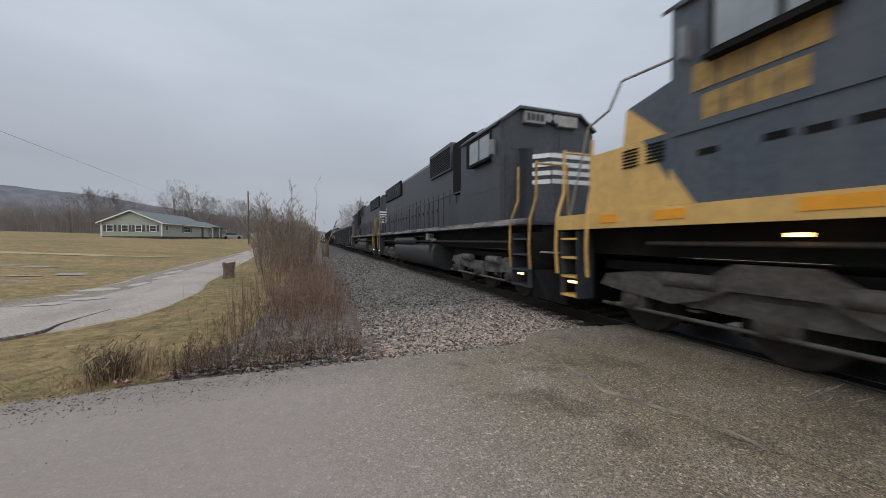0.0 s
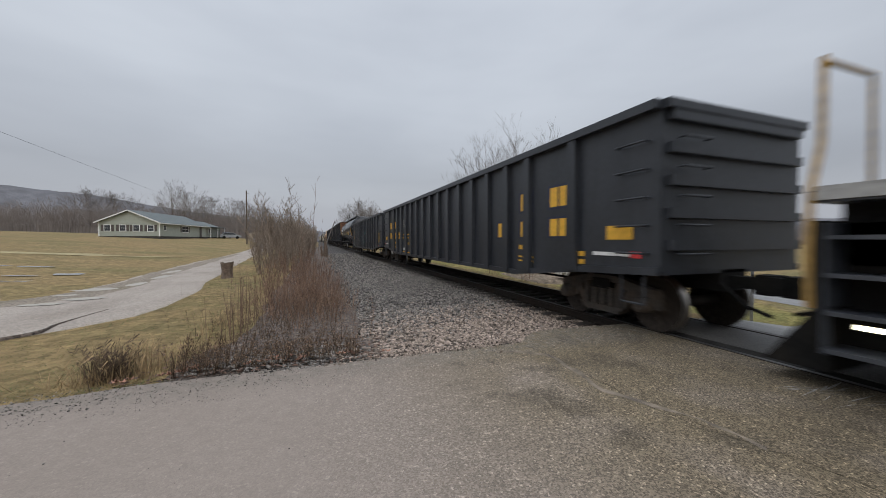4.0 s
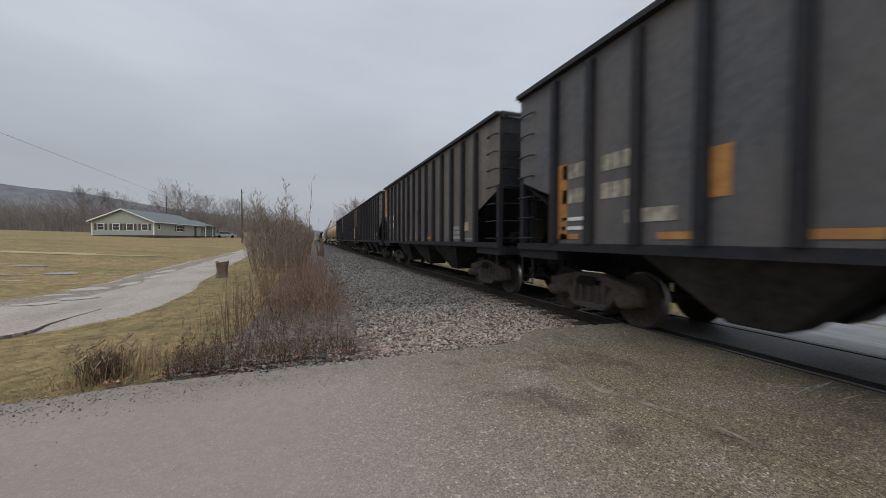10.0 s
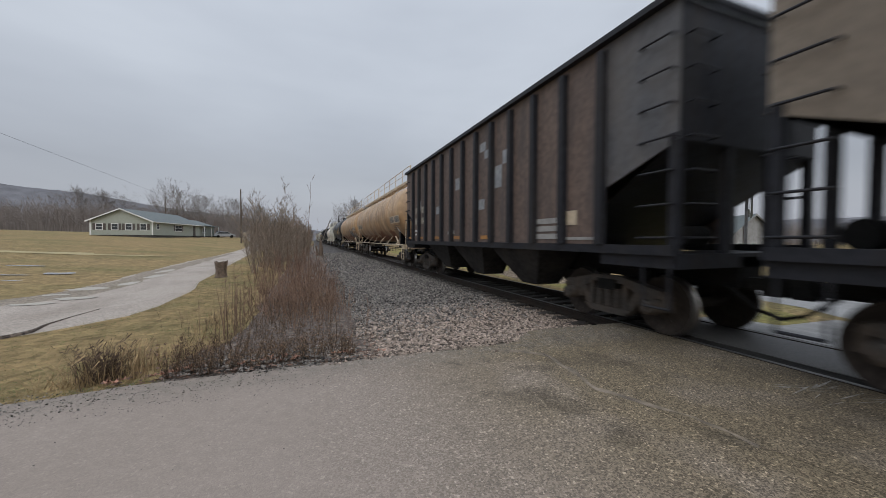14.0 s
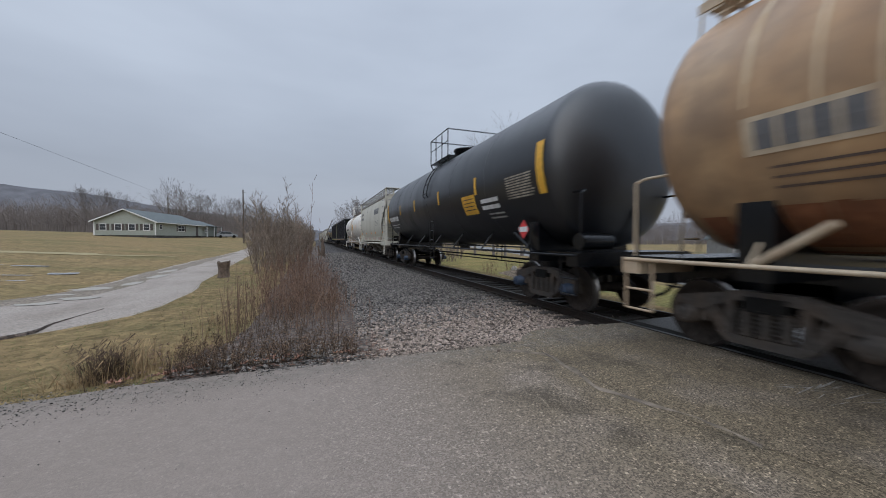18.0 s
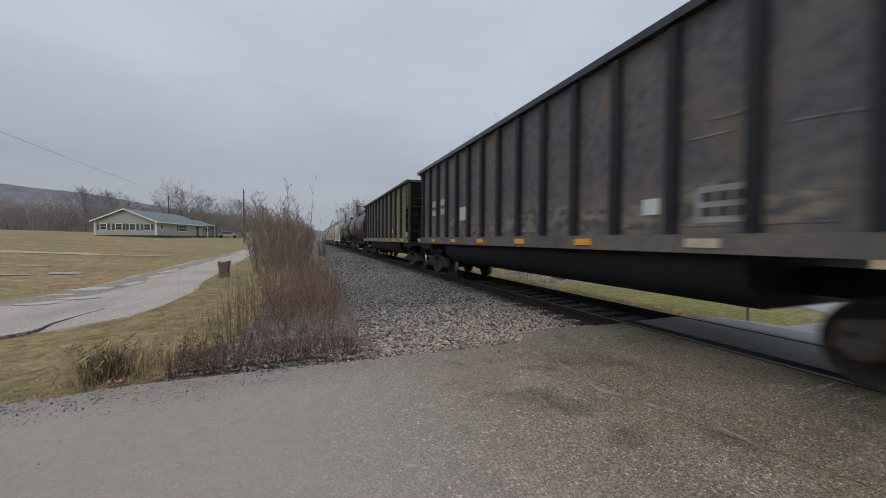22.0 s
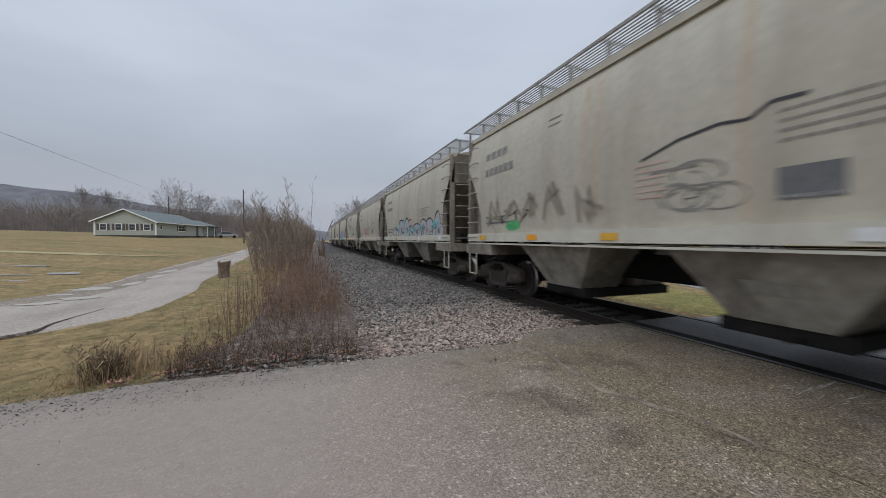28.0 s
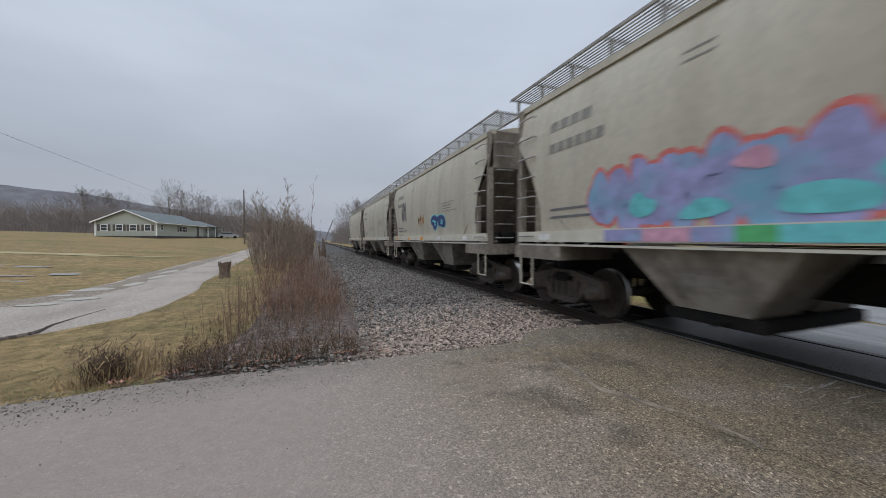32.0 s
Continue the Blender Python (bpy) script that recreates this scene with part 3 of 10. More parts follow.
# ---- mesh tools ----
class Shape:
    """Collects plain polygons for one mesh."""

    def __init__(self):
        self.v, self.f, self.mi, self.smooth = [], [], [], []

    def add(self, pts, faces, mat=0, smooth=False):
        b = len(self.v)
        self.v += [tuple(p) for p in pts]
        for f in faces:
            self.f.append(tuple(b + i for i in f))
            self.mi.append(mat)
            self.smooth.append(smooth)
        return self

    def box(self, x0, x1, y0, y1, z0, z1, mat=0):
        p = [(x, y, z) for z in (z0, z1) for y in (y0, y1) for x in (x0, x1)]
        return self.add(p, [(0, 2, 3, 1), (4, 5, 7, 6), (0, 1, 5, 4), (2, 6, 7, 3), (0, 4, 6, 2), (1, 3, 7, 5)], mat)

    def prism(self, prof, y0, y1, mat=0, smooth=False, caps=True):
        """A profile of (x, z), anticlockwise seen from -y, drawn out from y0 to y1."""
        n = len(prof)
        p = [(x, y0, z) for x, z in prof] + [(x, y1, z) for x, z in prof]
        self.add(p, [(i, (i + 1) % n, n + (i + 1) % n, n + i) for i in range(n)], mat, smooth)
        if caps:
            self.add(p, [tuple(range(n - 1, -1, -1)), tuple(range(n, 2 * n))], mat)
        return self

    def slab(self, prof, x0, x1, mat=0):
        """A profile of (y, z) drawn out from x0 to x1."""
        n = len(prof)
        p = [(x0, y, z) for y, z in prof] + [(x1, y, z) for y, z in prof]
        return self.add(p, [(i, n + i, n + (i + 1) % n, (i + 1) % n) for i in range(n)] + [tuple(range(n)), tuple(range(2 * n - 1, n - 1, -1))], mat)

    def tube(self, a, b, r0, r1=None, seg=8, mat=0, caps=True, smooth=True):
        a, b = Vector(a), Vector(b)
        r1 = r0 if r1 is None else r1
        d = (b - a).normalized()
        u = d.orthogonal().normalized()
        w = d.cross(u)
        p = []
        for c, r in ((a, r0), (b, r1)):
            for i in range(seg):
                t = 2 * math.pi * i / seg
                p.append(c + u * (r * math.cos(t)) + w * (r * math.sin(t)))
        self.add(p, [(i, (i + 1) % seg, seg + (i + 1) % seg, seg + i) for i in range(seg)], mat, smooth)
        if caps:
            self.add(p, [tuple(range(seg - 1, -1, -1)), tuple(range(seg, 2 * seg))], mat)
        return self

    def pipe(self, pts, r, seg=6, mat=0):
        for a, b in zip(pts, pts[1:]):
            self.tube(a, b, r, seg=seg, mat=mat)
        return self

    def lathe(self, prof, seg=24, axis="y", mat=0, smooth=True):
        """(r, s) along an axis."""
        rows = []
        for r, s in prof:
            for i in range(seg):
                t = 2 * math.pi * i / seg
                c, q = r * math.cos(t), r * math.sin(t)
                rows.append({"y": (c, s, q), "x": (s, c, q), "z": (c, q, s)}[axis])
        n = len(prof)
        return self.add(rows, [(k * seg + i, k * seg + (i + 1) % seg, (k + 1) * seg + (i + 1) % seg, (k + 1) * seg + i)
                               for k in range(n - 1) for i in range(seg)], mat, smooth)

    def mesh(self, name, mats):
        me = bpy.data.meshes.new(name)
        me.from_pydata(self.v, [], self.f)
        for m in mats if isinstance(mats, (list, tuple)) else [mats]:
            me.materials.append(M[m] if isinstance(m, str) else m)
        me.polygons.foreach_set("material_index", self.mi)
        me.polygons.foreach_set("use_smooth", self.smooth)
        me.update()
        bm = bmesh.new()
        bm.from_mesh(me)
        bmesh.ops.recalc_face_normals(bm, faces=bm.faces)
        bm.to_mesh(me)
        bm.free()
        return me


def part(name, shape, mats, parent=None, label="", at=None):
    """One mesh object, under a thing or a part if a parent is given."""
    me = shape if isinstance(shape, bpy.types.Mesh) else shape.mesh(name, mats)
    ob = new(name, me)
    if parent:
        ob.parent = parent
    if at is not None:
        ob.matrix_basis = at
    return tagged(ob, label) if label else ob


def structure(name, shape, mats, label, category):
    return tagged(part(name, shape, mats), label, category, kind="structure")


def step(a, b, x):
    t = max(0.0, min(1.0, (x - a) / (b - a)))
    return t * t * (3 - 2 * t)


# ---- the ground ----
TRACK = 6.05   # the track's middle line runs along x = TRACK; the rail tops are at z = 0


def terrain(x, y):
    """Height of the ground: level at the road, rising to the field on one side, lower beyond the track."""
    d = max(0.0, -x - 8.0)
    left = 0.05 * min(20.0, d) + 0.035 * min(30.0, max(0.0, d - 20.0)) + 0.017 * min(75.0, max(0.0, y - 25.0)) * step(-5, -20, x)
    right = -0.42 * step(7.6, 9.4, x)
    bed = -0.28 * step(0.0, 1.4, x) * step(8.2, 7.4, x) * step(4.4, 5.6, y)
    return -0.045 + left + right + bed


def spread(inner, far, grow=1.35):
    vals, s = [inner], 0.6
    while vals[-1] < far:
        vals.append(vals[-1] + s)
        s *= grow
    return vals


def ground_sheet():
    xs = sorted([-v for v in spread(16, 1800)] + spread(16, 1800) + [i * 0.5 for i in range(-31, 32)])
    ys = sorted([-v for v in spread(8, 1500)] + spread(40, 2600) + [i * 0.7 for i in range(-10, 57)])
    v = [(x, y, terrain(x, y) + 0.03 * noise.noise((x * 0.4, y * 0.4, 0)) * step(-3, -8, x)) for y in ys for x in xs]
    n = len(xs)
    f = [(j * n + i, j * n + i + 1, (j + 1) * n + i + 1, (j + 1) * n + i) for j in range(len(ys) - 1) for i in range(n - 1)]
    return Shape().add(v, f, 0, True)


structure("ground", ground_sheet(), "grass", "wet winter grass, straw-coloured with green patches", "ground")


def strip(left, right, lift, rows=80, cols=6, jag=0.12, seed=3):
    """A sheet between two lines given as y -> x, laid on the ground."""
    s = Shape()
    pts, rnd = [], random.Random(seed)
    for j in range(rows + 1):
        t = j / rows
        a, b = left(t), right(t)
        a = (a[0] + rnd.uniform(-jag, jag), a[1] + rnd.uniform(-jag, jag) * 0.5)
        b = (b[0] + rnd.uniform(-jag, jag), b[1] + rnd.uniform(-jag, jag) * 0.5)
        for i in range(cols + 1):
            u = i / cols
            x, y = a[0] + (b[0] - a[0]) * u, a[1] + (b[1] - a[1]) * u
            edge = 0.0 if 0 < i < cols else -0.05
            pts.append((x, y, terrain(x, y) + lift + edge))
    n = cols + 1
    s.add(pts, [(j * n + i, j * n + i + 1, (j + 1) * n + i + 1, (j + 1) * n + i) for j in range(rows) for i in range(cols)], 0, True)
    return s


def along(points):
    """A smooth line through a few points, by t from 0 to 1."""
    lens = [0.0]
    for a, b in zip(points, points[1:]):
        lens.append(lens[-1] + math.hypot(b[0] - a[0], b[1] - a[1]))

    def at(t):
        d = t ** 1.6 * lens[-1]
        k = max(i for i in range(len(points) - 1) if lens[i] <= d + 1e-9)
        u = (d - lens[k]) / (lens[k + 1] - lens[k])
        p0, p1, p2, p3 = (points[max(0, min(len(points) - 1, k + o))] for o in (-1, 0, 1, 2))
        return tuple(0.5 * (2 * b + (c - a) * u + (2 * a - 5 * b + 4 * c - e) * u * u + (3 * b - a - 3 * c + e) * u ** 3)
                     for a, b, c, e in zip(p0, p1, p2, p3))
    return at


lane_far = along([(-30, 8.6), (-16, 9.8), (-9.4, 11.0), (-7.0, 12.4), (-6.65, 15.0), (-7.2, 21.0), (-7.7, 30.0), (-7.9, 40.0), (-9.0, 59.6), (-11.5, 85), (-16, 120)])
lane_near = along([(-30, 4.6), (-14, 5.6), (-6.2, 6.4), (-3.95, 7.9), (-3.25, 9.6), (-3.3, 12.4), (-3.85, 17.3), (-5.1, 33.8), (-7.3, 65), (-12.5, 120)])
structure("lane", strip(lane_near, lane_far, 0.05, 110, 8, 0.07), "lane", "pale gravel lane, wet and rutted", "lane")

rough_edge = along([(-30, 6.9), (-16, 8.2), (-8.4, 9.7), (-5.6, 10.9), (-5.2, 13.2), (-5.5, 18.0), (-6.4, 30.0), (-7.1, 42.0)])
rough_far = along([(-30, 8.4), (-16, 9.6), (-9.3, 10.9), (-6.9, 12.4), (-6.55, 15.0), (-7.1, 21.0), (-7.55, 30.0), (-7.7, 42.0)])
structure("lane_shoulder", strip(rough_edge, rough_far, 0.058, 90, 5, 0.16, 8), "lane_rough", "rough stony side of the lane with washed-out hollows", "lane")
# thin dark strip in place of the shadow line along the lane's ridge
rut_shade_a = along([(-6.5, 5.95), (-4.43, 7.28), (-4.27, 8.23), (-4.14, 9.5)])
rut_shade_b = along([(-6.45, 5.90), (-4.405, 7.255), (-4.25, 8.225), (-4.13, 9.5)])
structure("rut", strip(rut_shade_b, rut_shade_a, 0.062, 60, 3, 0.008, 5), "litter", "dark strip standing for the shadow line along a rut in the lane", "rut")

# asphalt road, its worn apron at the track, and the paved crossing
road = Shape()
for i in range(82):
    x0, x1 = -38 + i * 0.51, -38 + (i + 1) * 0.51
    e0, e1 = (4.45 + 0.10 * noise.noise((x * 0.9, 0, 1)) + 0.05 * noise.noise((x * 4, 0, 2)) - 0.16 * step(-1.2, -3.0, x) for x in (x0, x1))
    road.add([(x0, -7, 0), (x1, -7, 0), (x1, e1, 0), (x0, e0, 0), (x0, e0 + 0.05, -0.09), (x1, e1 + 0.05, -0.09)],
             [(0, 1, 2, 3), (3, 2, 5, 4)])
structure("road", road, "asphalt", "grey weathered asphalt road, damp", "road")
edge_line = [(2.78, 4.30), (3.0, 4.62), (3.3, 4.86), (3.8, 4.90), (4.4, 4.86), (5.20, 4.80)]


def apron_sheet():
    """The coarse patch beside the rail, with a ragged seam towards the road."""
    s, cells, ys = Shape(), 26, [-7, -5, -3, -1.5, 0, 0.6, 1.2, 1.8, 2.4, 3.0, 3.5, 4.0]
    pts = []
    for i in range(cells + 1):
        x = 2.84 + 2.35 * i / cells
        far = float(np.interp(x, [p[0] for p in edge_line], [p[1] for p in edge_line])) + 0.03 * noise.noise((x * 6, 3, 0))
        for y in ys + [far, far + 0.07]:
            xx = x + (0.36 * step(2.4, 0.8, y) + 0.07 * noise.noise((y * 1.7, 0, 7)) + 0.04 * noise.noise((y * 6, 0, 3))) * (1 - i / cells)
            pts.append((xx, y, -0.14 if y > far else 0.008 if i else 0.003))
    n = len(ys) + 2
    return s.add(pts, [(i * n + j, (i + 1) * n + j, (i + 1) * n + j + 1, i * n + j + 1) for i in range(cells) for j in range(n - 1)])


apron = apron_sheet()
structure("crossing_apron", apron, "asphalt", "coarse brownish asphalt apron, wet", "pavement")
seam, seam_pts = Shape(), []
for k in range(60):
    y = 4.30 - k * 0.08
    x = 2.80 + 0.36 * step(2.4, 0.8, y) + 0.08 * noise.noise((y * 1.7, 0, 7)) + 0.05 * noise.noise((y * 6, 0, 3))
    w = 0.0001 + 0.024 * max(0.0, noise.noise((y * 2.3, 5, 1)) + 0.06) * step(3.3, 3.9, y)
    seam_pts += [(x - w, y, 0.009), (x + w, y, 0.011)]
seam.add(seam_pts, [(2 * k, 2 * k + 1, 2 * k + 3, 2 * k + 2) for k in range(59)])
structure("seam", seam, "tie", "dark ragged crack between road and apron", "crack")


scrapes = Shape()
rnd = random.Random(12)
for k in range(16):
    x, y, n = rnd.uniform(4.3, 5.05), rnd.uniform(1.55, 2.25), 7
    dx, dy = rnd.uniform(0.05, 0.16), rnd.uniform(-0.06, 0.02)
    w = rnd.uniform(0.004, 0.014)
    row = []
    for q in range(n):
        ww = w * math.sin(math.pi * (q + 0.3) / n) * rnd.uniform(0.5, 1.2)
        row += [(x + dx * q * 0.5, y + dy * q * 0.5 - ww, 0.0095), (x + dx * q * 0.5, y + dy * q * 0.5 + ww, 0.0095)]
    scrapes.add([(min(p[0], 5.15), p[1], p[2] + 0.0002 * k) for p in row], [(2 * q, 2 * q + 2, 2 * q + 3, 2 * q + 1) for q in range(n - 1)])
structure("scrape_marks", scrapes, "scrape", "pale scrape marks on the wet apron beside the rail", "marks")


def seam_ridge():
    """The broken edge of an old asphalt layer, a few millimetres high."""
    line = [(2.30, 4.20), (2.62, 4.02), (2.82, 3.84), (2.79, 3.25), (2.69, 2.74), (2.80, 2.47), (3.00, 2.02), (3.05, 1.5)]
    pts = []
    for (a, b), (c, d) in zip(line, line[1:]):
        for q in range(8):
            x, y = a + (c - a) * q / 8, b + (d - b) * q / 8
            x += 0.05 * noise.noise((x * 3, y * 3, 8))
            w = 0.035 + 0.03 * noise.noise((x * 7, y * 7, 3))
            pts += [(x - w, y - w * 0.6, 0.0035), (x, y, 0.010 + 0.004 * noise.noise((x * 9, y * 9, 5))), (x + w, y + w * 0.6, 0.0035)]
    n = len(pts) // 3
    return Shape().add(pts, [(3 * i + j, 3 * i + j + 1, 3 * i + 4 + j, 3 * i + 3 + j) for i in range(n - 1) for j in range(2)], 0, True)


structure("asphalt_seam", seam_ridge(), "seam", "worn raised seam between two asphalt layers", "seam")


def litter_sheet():
    """Bare earth and leaf litter under the brush."""
    pts, n = [], 60
    for i in range(n + 1):
        y = 4.50 + 75 * (i / n) ** 1.8
        a = -1.75 + 0.65 * step(4.8, 6.6, y) - 0.012 * y + 0.25 * noise.noise((y * 0.8, 1, 0)) + 0.12 * noise.noise((y * 3, 1, 0))
        b = 0.80 + 0.35 * noise.noise((y * 0.9, 2, 0)) + 0.15 * noise.noise((y * 3.1, 2, 0)) + 0.010 * max(0, y - 8)
        for j in range(7):
            x = a + (b - a) * j / 6
            pts.append((x, y, max(terrain(x, y), -0.10 if x > 0.2 else -9) + (0.022 if 0 < j < 6 else -0.02) + 0.02 * noise.noise((x * 4, y * 4, 0))))
    return Shape().add(pts, [(i * 7 + j, i * 7 + j + 1, i * 7 + 8 + j, i * 7 + 7 + j) for i in range(n) for j in range(6)], 0, True)


structure("verge", litter_sheet(), "litter", "dark earth and leaf litter under the brush", "earth")


def straw_sheet():
    pts, n = [], 24
    for i in range(n + 1):
        u = i / n
        x = -26 + 16.6 * u
        y = 32.0 + 1.5 * u
        w = (1.6 + 0.5 * noise.noise((x * 0.5, 0, 2))) * min(1, (1 - u) * 4 + 0.05)
        pts += [(x + 0.2, y - w, terrain(x, y - w) + 0.008), (x - 0.2, y + w, terrain(x, y + w) + 0.008)]
    return Shape().add(pts, [(2 * i, 2 * i + 2, 2 * i + 3, 2 * i + 1) for i in range(n)], 0, True)


structure("straw_strip", straw_sheet(), "straw", "pale strip of flattened straw on the field", "straw")
deck = Shape()
deck.box(5.58, 6.72, -7, 4.9, -0.16, -0.004)
structure("crossing_deck", deck, "wet_deck", "wet grey paving between the rails", "pavement")
structure("flangeway", Shape().prism([(5.345, -0.16), (5.578, -0.16), (5.578, -0.012), (5.50, -0.03), (5.345, -0.05)], -7, 4.95), "flangeway", "black gap with a rubber strip beside the rail", "flangeway")
structure("flangeway", Shape().prism([(6.722, -0.16), (6.772, -0.16), (6.772, -0.03), (6.722, -0.02)], -7, 4.95), "flangeway", "black gap with a rubber strip beside the far rail", "flangeway")
far_apron = Shape()
prof = [(6.90, -0.006), (7.6, -0.03), (8.6, -0.20), (9.8, -0.40), (12.0, -0.44), (12.0, -0.62), (6.90, -0.62)]
far_apron.prism(prof[::-1], -9, 4.7)
structure("far_apron", far_apron, "far_road", "wet grey asphalt sloping down beyond the track", "pavement")
fr_near = along([(11.6, -6), (11.9, 1.5), (12.2, 4.1), (12.7, 5.1), (13.6, 6.3), (14.0, 8.4), (15.4, 11.9), (17.6, 19.0), (21, 29), (27, 46), (40, 92)])
fr_far = along([(24, -6), (20.8, 4.0), (20.2, 6.8), (21.2, 10.2), (21.4, 13.7), (22.4, 19.0), (24.4, 26.2), (29, 38), (34, 50), (45, 95)])
structure("far_road", strip(fr_near, fr_far, 0.06, 60, 6, 0.08), "far_road", "wet grey road beyond the track", "road")


gv_near = along([(8.0, 4.9), (8.3, 9), (8.5, 14), (8.8, 22), (9.6, 40), (11, 80)])
gv_far = along([(11.6, 4.75), (13.3, 6.6), (13.8, 8.6), (15.2, 12.0), (17.3, 19.0), (20.6, 29), (26.5, 46)])
structure("far_verge", strip(gv_near, gv_far, 0.012, 60, 8, 0.12, 6), "verge_grass", "yellow-green wet grass between track and far road", "grass")


def bank_sheet():
    """A low mound of bare earth and rubble."""
    pts, n, m = [], 26, 14
    for i in range(n + 1):
        for j in range(m + 1):
            u, v = i / n, j / m
            x, y = 8.9 + 5.4 * v + 1.2 * u, 12.6 + 7.0 * u
            hump = math.sin(math.pi * u) * math.sin(math.pi * v)
            pts.append((x, y, terrain(x, y) - 0.06 + 0.62 * hump ** 0.8 * (0.75 + 0.5 * noise.noise((x * 0.7, y * 0.7, 4))) + 0.07 * noise.noise((x * 2.3, y * 2.3, 1)) * hump))
    return Shape().add(pts, [(i * (m + 1) + j, i * (m + 1) + j + 1, (i + 1) * (m + 1) + j + 1, (i + 1) * (m + 1) + j) for i in range(n) for j in range(m)], 0, True)


structure("earth_bank", bank_sheet(), "bank_earth", "low bank of bare earth and rubble beyond the track", "bank")

# ---- track ----
def ballast_bed():
    s = Shape()
    prof = [(0.1, -0.10), (0.9, -0.22), (2.4, -0.20), (3.8, -0.19), (4.75, -0.195), (5.18, -0.205), (5.32, -0.235), (7.38, -0.235), (8.0, -0.28), (8.7, -0.48)]
    ys = [4.55, 4.9, 5.4, 6, 7, 8.5, 10.5, 13, 16, 20, 25, 31, 40, 52, 70, 95, 130, 180, 260, 400, 900]
    pts = []
    for y in ys:
        lift = 0.13 * step(6.0, 4.6, y)
        for x, z in prof:
            xx = x + (0.25 * noise.noise((y * 0.5, 0, 0)) if x < 0.5 else 0) + (0.010 * max(0, y - 8) if x < 1 else 0)
            pts.append((min(xx, 3.0) if x < 1 else xx, y, z + (lift if x < 4.5 else 0)))
    n = len(prof)
    return s.add(pts, [(j * n + i, j * n + i + 1, (j + 1) * n + i + 1, (j + 1) * n + i) for j in range(len(ys) - 1) for i in range(n - 1)], 0, True)


structure("ballast_bed", ballast_bed(), "gravel", "grey crushed-stone ballast beside the rails", "gravel")
back_bed = Shape()
back_bed.prism([(8.6, -0.5), (7.4, -0.2), (4.7, -0.2), (3.2, -0.5)], -400, -7)
structure("ballast_bed", back_bed, "gravel", "grey crushed-stone ballast behind the crossing", "gravel")


def rail(x, name):
    th = tagged(new(name), "worn steel rail, rusty web and bright top", "rail", "rails", "structure")
    prof = [(-0.07, -0.17), (0.07, -0.17), (0.07, -0.155), (0.012, -0.135), (0.012, -0.05), (0.036, -0.04), (0.036, -0.004),
            (-0.036, -0.004), (-0.036, -0.04), (-0.012, -0.05), (-0.012, -0.135), (-0.07, -0.155)]
    part("rail_web", Shape().prism([(x + a, b) for a, b in prof], -500, 900), "rail", th)
    part("rail_top", Shape().prism([(x - 0.031, -0.004), (x + 0.031, -0.004), (x + 0.025, 0.002), (x - 0.025, 0.002)], -500, 900), "railhead", th)


rail(5.30, "rail_near")
rail(6.81, "rail_far")


